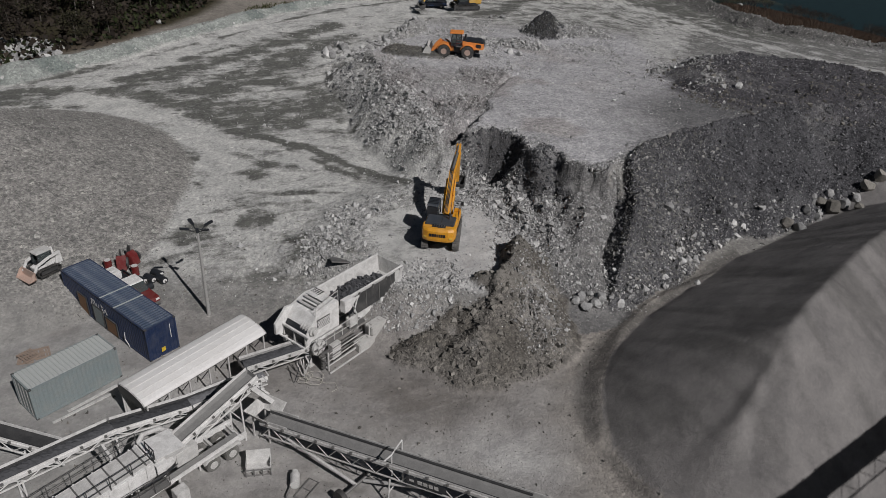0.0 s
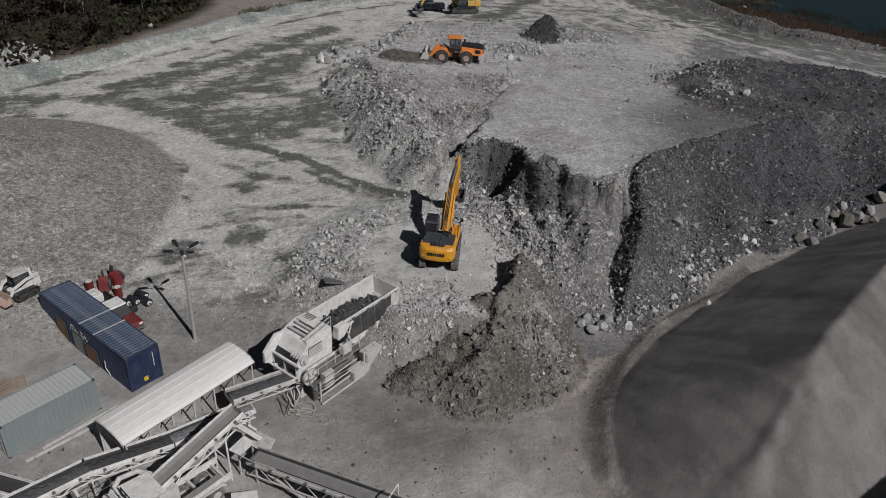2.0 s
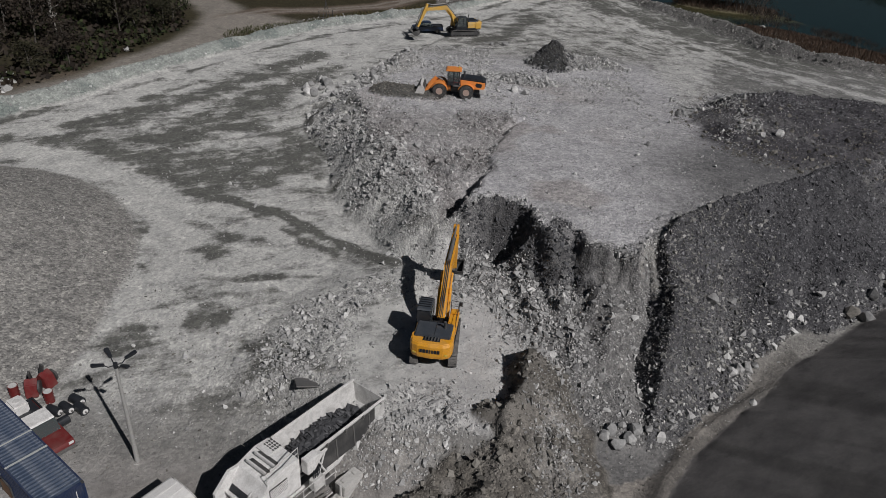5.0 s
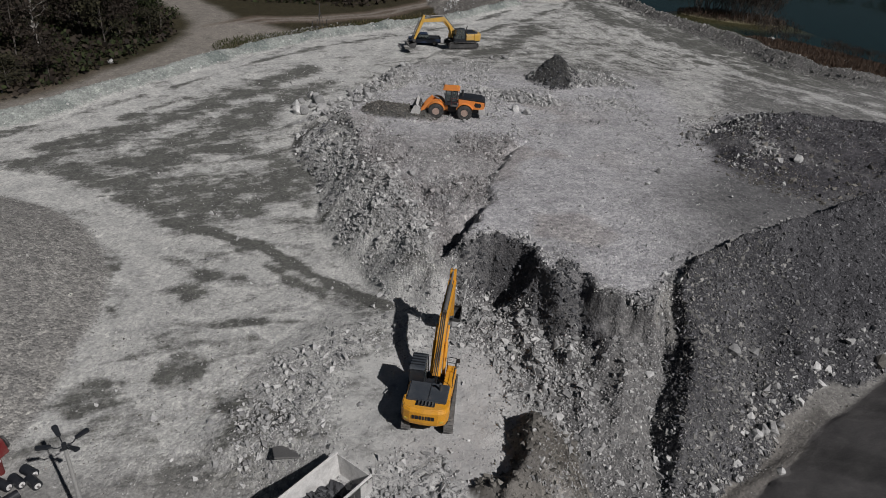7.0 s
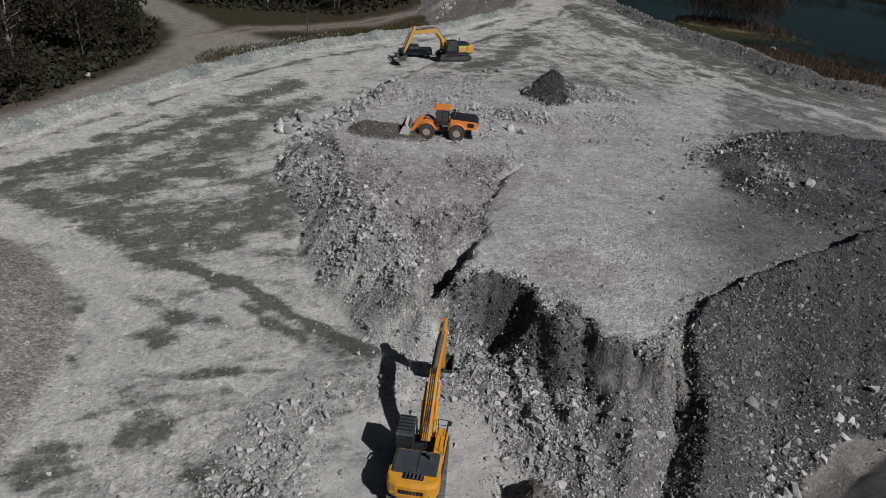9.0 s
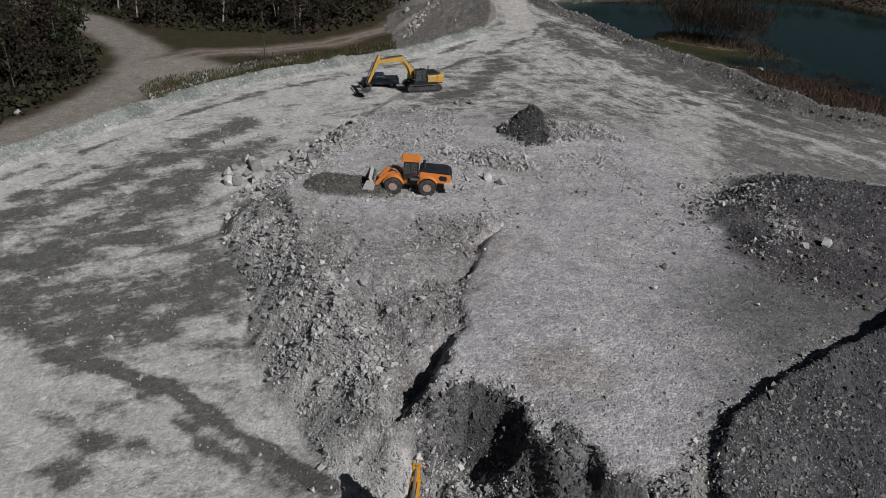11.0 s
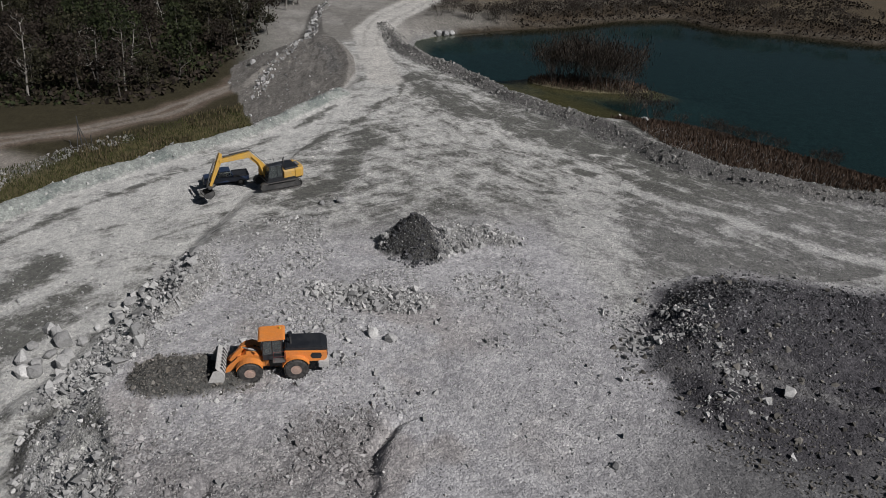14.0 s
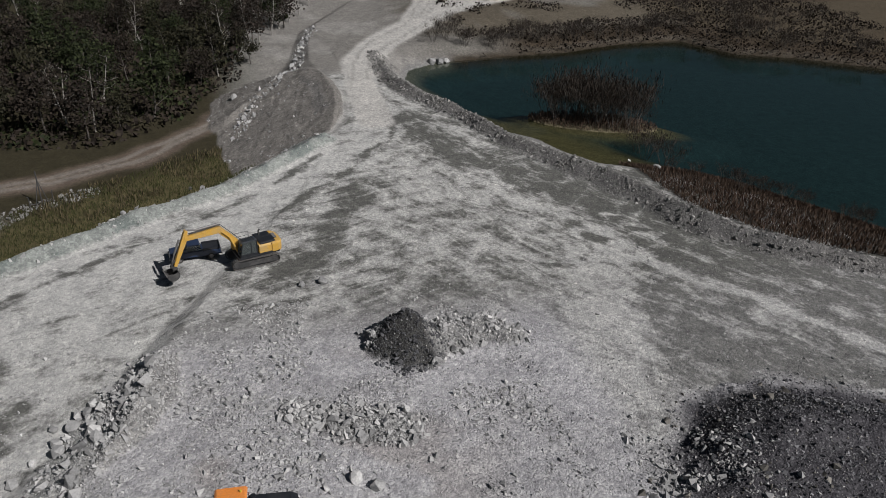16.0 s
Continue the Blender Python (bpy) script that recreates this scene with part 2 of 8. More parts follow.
def natural(X, Y):
    """The land without roughness: height, and the zones that say what it is made of."""
    yw = np.interp(Y, (-50, 38, 46, 54, 75, 88, 105, 120, 145, 167, 200, 240, 300, 600), (0, 0, 1.1, 1.9, 2.3, 3.0, 4.2, 5.0, 5.4, 6.6, 7.1, 7.6, 9.5, 14))
    ye = np.interp(Y, (-50, 36, 50, 70, 100), (0, 0.2, 0.9, 1.2, 3))
    base = yw + (ye - yw) * sstep(9, 15, X) * sstep(110, 80, Y)
    low = 0.3 + 0.4 * fbm(X, Y, 30, 3, 3) + 4.6 * sstep(206, 232, Y) * sstep(-22, 4, X) + 8 * sstep(240, 330, Y) * sstep(-60, 30, X)
    up = inside(X, Y, UPLAND)
    z = np.where(up > 0, base, np.maximum(low, base + 0.62 * up))
    zp = np.interp(Y, (50, 62, 72, 85, 100, 115, 128, 145, 165, 200, 240, 300, 600), (7.2, 7.7, 8.0, 7.4, 7.2, 6.6, 5.9, 5.7, 6.5, 7.2, 7.8, 9.5, 14))
    wob = 0.9 * fbm(X, Y, 5, 3, 11)
    d = inside(X, Y, LIP) + wob
    cliff = sstep(2.5, 4.5, X) * sstep(17, 15.5, X) * sstep(80, 70, Y)
    d = d - cliff * (1.1 * np.exp(-(((X - 6.7) / 2.5) ** 2 + ((Y - 62.6) / 2.6) ** 2)) + 1.2 * np.exp(-(((X - 11.6) / 1.2) ** 2 + ((Y - 58.4) / 2.6) ** 2)) - 1.0 * np.exp(-(((X - 9.4) / 1.0) ** 2 + ((Y - 59.8) / 2.2) ** 2)))
    d = d + cliff * 0.7 * fbm(X, Y, 1.8, 3, 12)
    edge_w = X - np.interp(Y, (62, 65.3, 67.8, 71, 75, 79, 82, 85, 86.5, 89, 91), (0.5, 3.1, 4.1, 5.2, 5.1, 5.9, 6.9, 7.3, 7.1, 9.0, 5.0)) + 1.5 * fbm(X, Y, 4, 4, 15, 0.65)
    worn = sstep(0.7, -0.7, edge_w) * sstep(61, 63, Y) * sstep(92, 86, Y + 2 * wob) * sstep(-1.5, 0.5, d)
    zp = zp - worn * np.interp(Y, (62, 66, 70, 74, 80, 86, 91), (2.5, 2.0, 1.3, 0.8, 0.75, 0.65, 0.3)) * np.clip(0.75 + 0.9 * fbm(X, Y, 5, 3, 13), 0.2, 1.4) + worn * 0.35 * sstep(0, -7, edge_w)
    cut = np.maximum.reduce([ridge(X, Y, [(0.6, 64, 1.5), (1.3, 66, 2.2), (2.6, 68, 2.0), (3.6, 70.2, 0.8)], 1.5), ridge(X, Y, [(-1.5, 74.5, 1.0), (-0.8, 72, 1.4), (1.2, 70.2, 1.0)], 1.2),
                             ridge(X, Y, [(5.8, 79, 0.4), (6.7, 82, 0.8), (7.3, 85.5, 0.9), (9.2, 87.8, 0.5), (11, 88, 0.1)], 1.0), ridge(X, Y, [(-4.5, 80, 0.4), (-3.6, 84, 0.6)], 1.0)])
    zp = zp - np.clip(cut + 0.35 * wob, 0, 3) * (X < 20) * (Y < 92)
    k = np.where(X > 17.5, 0.8, np.where(X > 1.5, 1.65 + 0.6 * fbm(X, Y, 3, 2, 14), 1.05 - 0.3 * sstep(80, 88, Y)))
    k = np.where(Y > 96, 0.45, k)
    plat = np.minimum(zp, zp + k * d)
    z = np.maximum(z, np.where(up > -25, plat, -50))
    face = (d < 0.3) & (plat > base + 0.2) & (Y < 118)
    pd = inside(X, Y, PAD) + 0.5 * wob
    ramp = np.minimum(3.05, 3.05 + (0.62 - 0.42 * sstep(42.5, 46, Y) * sstep(-0.5, -2.5, X)) * pd)
    z = np.maximum(z, ramp)
    pad_foot = ridge(X, Y, [(1.5, 43, 3.2), (-0.6, 41.2, 2.7), (-2.0, 38.9, 1.5)], 0.7) + 0.3 * wob
    z = np.maximum(z, pad_foot)
    talus = np.maximum(ridge(X, Y, [(4.5, 58.8, 3.7), (8.3, 57.4, 4.0), (10.4, 53, 4.2), (11.5, 49, 3.7)], 0.4), ridge2(X, Y, [(15.6, 56, 7.7), (14.8, 53.8, 6.4), (13.6, 49.5, 4.2), (12.3, 45.5, 2.2), (11.6, 42.6, 0.6)], 0.85, 0.75))
    z = np.maximum(z, talus)
    spoil = np.maximum(ridge2(X, Y, [(19.2, 58.6, 8.0), (21.2, 61.7, 8.8), (26, 65, 9.2), (30.4, 67.6, 9.4), (35.5, 70.4, 9.3), (41.5, 74.8, 9.2), (50, 78, 9.0), (72, 87, 8.6)], 1.5, 0.74),
                       ridge2(X, Y, [(19.2, 58.6, 8.0), (18.7, 52, 6.3), (17.2, 47, 3.7), (15.4, 42.2, 0.6)], 0.8, 1.2))
    spoil = spoil - sstep(67, 62, Y) * (0.9 * np.exp(-((X - 34 - 0.35 * (Y - 64)) / 1.6) ** 2) + 0.5 * np.exp(-((X - 26.5 - 0.5 * (Y - 58)) / 1.3) ** 2) * sstep(62, 57, Y))
    spoil = spoil + 0.5 * fbm(X, Y, 8, 3, 21) + 1.1 * np.minimum(0.25, np.abs(fbm(X, 0.5 * Y, 7, 2, 71))) - 0.2
    mound = np.minimum(6.8 + 0.42 * (inside(X, Y, MOUND) + 1.4 * fbm(X, Y, 5, 3, 23)), np.maximum(ridge(X, Y, [(37, 97.5, 8.4), (40, 98.5, 9.2), (44, 99, 10.5), (48, 97.6, 10.4), (54, 93, 10.1), (68, 86, 9.6)], 0.14), 6.9))
    mound = mound + 0.35 * fbm(X, Y, 6, 3, 22) + 0.75 * fbm(0.5 * X + 0.86 * Y, (0.86 * X - 0.5 * Y) * 0.2, 3.2, 3, 55) * sstep(100, 94, Y)
    dump = np.maximum.reduce([ridge2(X, Y, [(7.3, 48.6, 3.4), (7.2, 46.6, 4.9), (6.9, 43.6, 4.8), (5.4, 41, 4.6)], 0.7, 1.5), ridge(X, Y, [(5.4, 41, 4.5), (4.8, 38.4, 3.9), (4.1, 36.2, 3.0)], 0.64),
                              ridge(X, Y, [(2.9, 40.2, 3.4), (1.6, 37.9, 2.5), (0, 36.3, 1.7), (-1.2, 36.4, 1.0)], 0.6), ridge(X, Y, [(8.0, 43, 3.7), (8.9, 39.8, 2.8), (9.1, 37.6, 1.9)], 0.62),
                              ridge(X, Y, [(3.2, 34.8, 2.0), (4.4, 34.2, 1.9)], 0.85)])
    dump = dump - 0.75 * sstep(0.35, -0.35, X - 5.0 + 0.5 * fbm(X, Y, 2, 2, 17)) * sstep(41.8, 40.6, Y) * sstep(36, 37.2, Y) + 0.55 * fbm(X, Y, 2.8, 4, 23, 0.6)
    heap_w = np.maximum(ridge(X, Y, [(-8.5, 103, 7.6), (-6.6, 107, 8.2), (-6.0, 110.5, 8.7), (-5.2, 115, 7.6)], 0.75), ridge(X, Y, [(-13, 98, 4.9), (-16, 100.5, 4.4)], 0.6))
    heap_c = np.maximum(np.maximum(ridge(X, Y, [(15.6, 114.4, 10.3), (16.4, 113.2, 9.9), (17.2, 111.3, 8.3)], 0.95), ridge(X, Y, [(19, 114.5, 8.1), (22.5, 115, 7.9), (25.5, 113.5, 7.3)], 0.45)), ridge(X, Y, [(5.5, 106, 7.5), (9, 104.4, 7.8), (13, 102.4, 7.7)], 0.36)) + 0.2 * fbm(X, Y, 2.5, 3, 28)
    heap_l = np.minimum(ridge(X, Y, [(-7.4, 95.4, 8.6), (-4.8, 95.0, 8.6), (-2.4, 94.4, 8.2)], 0.5) + 0.25 * fbm(X, Y, 2.5, 3, 27), 7.95)
    sand = np.maximum(ridge(X, Y, [(52, 50, 11.8), (37.2, 41.8, 9.7), (31.4, 37.6, 8.9), (27, 33.8, 8.5), (24.4, 30.8, 8.3)], 0.68), ridge(X, Y, [(24.4, 30.8, 8.3), (20.2, 25.6, 4.4), (18.8, 24.2, 1.8)], 0.8))
    lee = (X - 24.4) * 0.78 - (Y - 30.8) * 0.62
    sand = np.where(lee > 0, np.minimum(sand, 8.3 + 0.04 * np.clip(Y - 31, 0, 30) - 0.55 * lee - 0.45 * np.clip(30.8 - Y, 0, 30)), sand)
    rim = ridge(X, Y, [(12.4, 27, 0.6), (13.0, 32.1, 0.75), (14.2, 35.5, 0.8), (16, 39.3, 0.9), (19.3, 43.7, 1.0), (24.9, 47.9, 1.1), (33.3, 54, 1.0)], 0.55) + 0.12 * fbm(X, Y, 1.6, 3, 18)
    z = np.maximum(z, rim)
    gravel = np.minimum(ridge(X, Y, [(-47.6, 56.3, 9.6), (-64, 53, 10.4)], 0.345), 17)
    bermw = ridge(X, Y, BERM_W, 0.62) + 0.65 + 0.35 * fbm(X, Y, 4, 3, 24)
    berme = ridge(X, Y, BERM_E, 0.66) + 0.8 + 0.5 * fbm(X, Y, 4, 3, 25)
    heap_n = np.maximum(ridge2(X, Y, [(14.5, 173.5, 6.9), (16.2, 181, 7.8), (16.6, 190, 8.5), (15.5, 199, 9.0), (13.5, 206, 8.6)], 0.4, 0.95), ridge(X, Y, [(13.5, 206, 8.4), (8, 207, 6.8), (2, 200, 4.2), (-2, 195, 2.6)], 0.5)) + 0.4 * fbm(X, Y, 6, 4, 26)
    parts = [spoil, mound, dump, heap_w, heap_c, heap_l, sand, gravel, bermw, berme, heap_n]
    tops = [p - z for p in parts]
    for p in parts:
        z = np.maximum(z, p)
    # the pond and the marsh
    pond = inside(X, Y, POND)
    isle = 1 - np.hypot((X - 61) / 10.5, (Y - 175.5 + 0.35 * (X - 61)) / 4.6)
    bed = WATER - np.clip((0.085 + 0.2 * np.maximum(sstep(58, 72, X), sstep(176, 192, Y))) * pond, 0, 3.0)
    bed = np.maximum(bed, WATER + np.clip(isle * 2.2, -3, 0.5))
    bank = WATER + 0.25 + 0.32 * np.clip(-pond, 0, 60)
    z = np.where(pond > 0, bed, np.where((pond > -30) & (X > 30) & (Y > 90), np.minimum(z, np.maximum(bank, berme)), z))
    far = sstep(8, 30, -pond) * (Y > 205) * (X > 30)
    z = z + far * sstep(33, 56, X) * 2.2
    return z, dict(up=up, d=d, face=face, pd=pd, talus=talus, spoil=tops[0], mound=tops[1], dump=tops[2], heap_w=tops[3], heap_c=tops[4], heap_l=tops[5], sand=tops[6],
                   gravel=tops[7], bermw=tops[8], berme=tops[9], heap_n=tops[10], pond=pond, isle=isle, worn=worn, base=base, dark=inside(X, Y, MOUND) + 2.0 * fbm(X, Y, 6, 3, 29))


def roughness_of(X, Y, q):
    """0 on driven ground, 1 on broken rock."""
    on = lambda k: sstep(-0.1, 0.3, q[k])
    r = np.maximum.reduce([on("spoil") * 0.9, on("mound") * 0.8, on("heap_w"), on("heap_c") * 0.9, on("heap_n") * 0.6, on("dump") * 0.8, on("heap_l") * 0.8])
    near = sstep(-5.5, -0.5, q["d"]) * sstep(2.5, 0, q["d"]) * (Y < 118) * (X < 60) * (0.45 + 0.55 * sstep(-0.3, 0.3, fbm(X, Y, 5, 3, 38)))
    r = np.maximum(r, near)
    r = np.maximum(r, q["worn"] * (0.5 + 0.4 * sstep(-0.2, 0.5, fbm(X, Y, 4, 3, 37))))
    r = np.maximum(r, 0.65 * sstep(0.15, 0.55, fbm(X, Y, 6, 3, 92)) * sstep(0.3, 1.5, q["d"]) * sstep(90, 95, Y) * sstep(126, 120, Y) * sstep(29, 25, X))
    r = np.maximum(r, 0.75 * sstep(-1, 1, q["pd"]) * np.maximum(sstep(3.5, 6, X), sstep(52, 56, Y)))
    r = np.maximum(r, 0.5 * sstep(-4, -0.5, q["pd"]) * sstep(5, 0, X) * sstep(-0.5, 0.3, fbm(X, Y, 3, 3, 39)) * (1 - 0.7 * sstep(0.5, 2.5, q["pd"])) * (Y < 58))
    r = np.maximum(r, 0.9 * sstep(3.6, 2.2, line_dist(X, Y, [(0, 42), (-1.8, 38.6)])))
    r = np.maximum(r, 0.7 * np.exp(-(((X + 9.5) / 4.5) ** 2 + ((Y - 48) / 6) ** 2)))
    r = np.where((X > 10.5) & (X < 18) & (Y > 42) & (Y < 58), np.maximum(r, 0.8), r)
    r = np.maximum(r, np.maximum(on("bermw"), on("berme")) * 0.35)
    return r * (1 - on("sand")) * (1 - on("gravel"))


def land(X, Y):
    z, q = natural(X, Y)
    r = roughness_of(X, Y, q)
    z = z + r * (0.4 * fbm(X, Y, 3.0, 4, 31, 0.65) + 0.22 * np.abs(fbm(X, Y, 1.1, 3, 32)) + 0.12 * fbm(X, Y, 0.6, 2, 30))
    gul = q["face"] & (X > 1.5) & (X < 17)
    z = z + np.where(gul, 0.9 * fbm(X * 1.0, Y * 0.3, 1.5, 3, 33), 0)
    z = z + 0.06 * fbm(X, Y, 6, 4, 34) + 0.02 * fbm(X, Y, 0.8, 2, 35)
    son = sstep(0, 0.5, q["sand"])
    z = z + son * (0.12 * fbm(X, Y, 5, 3, 36) + 0.16 * fbm(0.87 * X + 0.5 * Y, (-0.5 * X + 0.87 * Y) * 0.16, 1.8, 3, 72))
    return z, q, r


def height(x, y):
    return float(land(np.array([float(x)]), np.array([float(y)]))[0][0])


def zone_colour(X, Y, z, q, r):
    """Colours of dust, rock, sand, soil and turf, with some shade painted in."""
    def mix(c, col, w):
        return c + (np.array(col) - c) * np.clip(w, 0, 1)[..., None]

    on = lambda k, a=-0.05, b=0.25: sstep(a, b, q[k])
    up = q["up"]
    c = np.zeros(X.shape + (3,)) + np.array((0.215, 0.212, 0.202))
    # driven yard: dark damp ground with pale dusty streaks along the wheel tracks
    ca, sa = math.cos(radians(38)), math.sin(radians(38))
    U, V = ca * X + sa * Y, -sa * X + ca * Y
    streak = fbm(X, Y, 9, 3, 42)
    west = sstep(6, -2, X - 0.08 * (Y - 60)) * sstep(40, 50, Y)
    c = mix(c, (0.25, 0.247, 0.236), west)
    road = sstep(7.5, 2.5, line_dist(X, Y, [(-66, 84), (-46, 97), (-30, 118), (-15, 135), (0, 146), (12, 160), (20, 178), (23, 196), (24, 212), (31, 228), (39, 241), (51, 254), (66, 267), (82, 278), (130, 300)]))
    c = mix(c, (0.42, 0.412, 0.39), road * (0.55 + 0.45 * sstep(-0.5, 0.4, fbm(U / 5, V, 3, 3, 43))))
    trail = sstep(3.2, 1.2, line_dist(X, Y, [(-33, 40), (-24, 52), (-22, 62), (-26, 72), (-40, 82), (-60, 88)]))
    c = mix(c, (0.37, 0.365, 0.35), trail * (0.6 + 0.4 * sstep(-0.3, 0.5, streak)))
    # lower floor in the foreground
    front = sstep(41, 36, Y)
    mud = fbm(X, Y, 9, 4, 44)
    c = mix(c, (0.25, 0.235, 0.222), front * 0.95)
    c = mix(c, (0.38, 0.365, 0.35), front * sstep(0.0, 0.6, mud) * 0.6)
    c = mix(c, (0.44, 0.435, 0.425), front * np.maximum(np.exp(-(((X - 4) / 7) ** 2 + ((Y - 24.5) / 3) ** 2)), np.exp(-(((X + 19) / 9) ** 2 + ((Y - 27) / 5) ** 2))) * sstep(-0.6, 0.4, mud))
    c = mix(c, (0.165, 0.15, 0.137), front * np.exp(-(((X - 0.5) / 8) ** 2 + ((Y - 31) / 4.5) ** 2)) * sstep(-0.5, 0.3, fbm(X, Y, 7, 4, 91)) * 0.9)
    ruts = np.abs(np.sin(1.9 * (0.3 * X + 0.95 * Y) + 1.5 * fbm(X, Y, 8, 3, 69)))
    c = mix(c, (0.12, 0.112, 0.104), front * sstep(0.25, 0.05, ruts) * sstep(0.0, 0.4, fbm(X, Y, 10, 3, 70)) * sstep(-9, -5, X) * 0.7)
    c = mix(c, (0.27, 0.248, 0.222), sstep(8, 12, X) * sstep(60, 40, Y) * 0.8)
    c = mix(c, (0.33, 0.325, 0.315), front * sstep(-16, -22, X) * sstep(-0.4, 0.4, fbm(X, Y, 6, 4, 87)) * 0.8)
    # bench top: pale crushed rock
    top = sstep(-0.5, 1.5, q["d"])
    c = mix(c, (0.43, 0.427, 0.44), top * sstep(128, 112, Y))
    c = mix(c, (0.36, 0.357, 0.367), top * sstep(128, 112, Y) * sstep(0.0, 0.5, fbm(X, Y, 9, 4, 50)) * 0.7)
    c = mix(c, (0.335, 0.315, 0.308), top * sstep(118, 108, Y) * sstep(0.1, 0.4, fbm(X, Y, 6, 3, 51)) * sstep(24, 12, X) * 0.8)
    c = mix(c, (0.1, 0.1, 0.103), top * sstep(14, 29, X + 3 * fbm(X, Y, 7, 3, 54)) * sstep(90, 76, Y + 0.5 * (30 - X)) * 0.9)
    c = mix(c, (0.215, 0.213, 0.208), top * sstep(114, 130, Y) * 0.8)
    c = mix(c, (0.28, 0.272, 0.271), q["worn"] * 0.85)
    c = mix(c, (0.15, 0.143, 0.142), q["worn"] * sstep(0.1, 0.5, fbm(X, Y, 3.5, 4, 78)) * 0.7)
    # cliffs, talus and heaps
    f = q["face"]
    c = np.where((f & (X < 3) & (Y < 105))[..., None], np.array((0.18, 0.178, 0.175)), c)
    c = np.where((f & (X >= 1.5) & (X < 16.5))[..., None], np.array((0.14, 0.139, 0.14)) * (0.75 + 0.5 * sstep(-0.3, 0.6, fbm(X, Y, 2.2, 3, 41)))[..., None], c)
    c = mix(c, (0.12, 0.121, 0.113), f * sstep(-6, -9, X) * sstep(80, 86, Y) * sstep(-5.5, -2.0, q["d"] + 1.5 * fbm(X, Y, 3, 3, 74)) * 0.9)
    # left cliff recess: dark rock, with its shade painted in as well
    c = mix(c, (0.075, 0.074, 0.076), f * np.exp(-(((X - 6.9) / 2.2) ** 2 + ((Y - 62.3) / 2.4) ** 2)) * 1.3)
    pad_on = sstep(-0.3, 0.6, q["pd"]) * (q["talus"] < 3.3)
    c = mix(c, (0.46, 0.455, 0.445), pad_on)
    c = mix(c, (0.165, 0.163, 0.161), (q["talus"] > z - 0.6) * (X < 18) * (X > 1))
    c = mix(c, (0.058, 0.058, 0.063), on("spoil"))
    c = mix(c, (0.115, 0.115, 0.118), on("spoil") * sstep(27, 20, X + 0.5 * (z - 3)) * sstep(7, 3, z) * 0.9)
    c = mix(c, (0.1, 0.1, 0.106), on("spoil") * sstep(0.0, 0.4, fbm(X, 0.4 * Y, 3, 3, 90)) * 0.7)
    c = mix(c, (0.12, 0.12, 0.123), on("spoil") * sstep(0.1, 0.8, fbm(X, Y, 6, 3, 46)) * 0.5)
    rib = fbm(0.5 * X + 0.86 * Y, (0.86 * X - 0.5 * Y) * 0.2, 2.2, 3, 55)
    c = mix(c, (0.072, 0.07, 0.077), sstep(-2.0, 1.5, q["dark"] + 0.8 * fbm(X, Y, 2.5, 3, 88)))
    c = mix(c, (0.15, 0.148, 0.15), sstep(-1, 1, q["dark"]) * sstep(0.0, 0.5, rib) * sstep(96, 84, Y + 0.2 * (X - 40)) * 0.75)
    # near-black band along the mound's crest
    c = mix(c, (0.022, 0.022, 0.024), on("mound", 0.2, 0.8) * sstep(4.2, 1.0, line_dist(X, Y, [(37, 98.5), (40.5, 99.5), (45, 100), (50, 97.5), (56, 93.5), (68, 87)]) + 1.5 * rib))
    c = mix(c, (0.17, 0.16, 0.146), on("dump"))
    c = mix(c, (0.1, 0.092, 0.08), on("dump") * sstep(0.1, 0.5, fbm(X, Y, 3, 4, 79)) * 0.7)
    c = mix(c, (0.3, 0.292, 0.28), on("dump") * np.exp(-(((X - 8.6) / 1.6) ** 2 + ((Y - 40) / 3) ** 2)) * sstep(-0.2, 0.3, fbm(X, Y, 1.5, 3, 80)) * 0.9)
    c = mix(c, (0.33, 0.32, 0.3), on("dump") * np.exp(-(((X - 4.2) / 1.1) ** 2 + ((Y - 34.6) / 0.8) ** 2)) * sstep(-0.2, 0.3, fbm(X, Y, 1.2, 3, 47)))
    c = mix(c, (0.26, 0.258, 0.25), on("heap_w"))
    c = mix(c, (0.23, 0.23, 0.225), on("heap_c"))
    # the cone's dark stone, with the shade of its west face painted in
    c = mix(c, (0.065, 0.065, 0.063), on("heap_c") * sstep(3.9, 2.9, np.hypot(X - 15.0, Y - 112.6) + 0.5 * fbm(X, Y, 2, 3, 82)) * sstep(17.4, 16.4, X - 0.3 * (113.4 - Y) + 0.5 * fbm(X, Y, 2, 3, 83)))
    c = mix(c, (0.095, 0.095, 0.09), on("heap_l"))
    rill = fbm(0.87 * X + 0.5 * Y, (-0.5 * X + 0.87 * Y) * 0.18, 1.6, 3, 72)
    c = mix(c, (0.185, 0.177, 0.172), on("sand", -0.02, 0.1))
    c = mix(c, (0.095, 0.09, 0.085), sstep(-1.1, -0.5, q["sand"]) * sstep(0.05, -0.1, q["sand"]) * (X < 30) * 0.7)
    c = mix(c, (0.128, 0.123, 0.119), on("sand", 0.0, 0.3) * sstep(0.05, 0.5, rill) * 0.8)
    c = mix(c, (0.255, 0.25, 0.238), on("gravel", -0.02, 0.1))
    c = mix(c, (0.265, 0.285, 0.268), on("bermw") * 0.95)
    c = mix(c, (0.16, 0.185, 0.175), on("bermw") * sstep(0.0, 0.5, fbm(X, Y, 3, 3, 56)) * 0.8)
    c = mix(c, (0.15, 0.147, 0.143), on("berme"))
    c = mix(c, (0.36, 0.335, 0.28), on("berme", -0.6, 0.1) * sstep(1.6, 0.6, np.abs(inside(X, Y, POND) + 2.2 + fbm(X, Y, 4, 2, 57))) * sstep(42, 46, X) * sstep(57, 52, X))
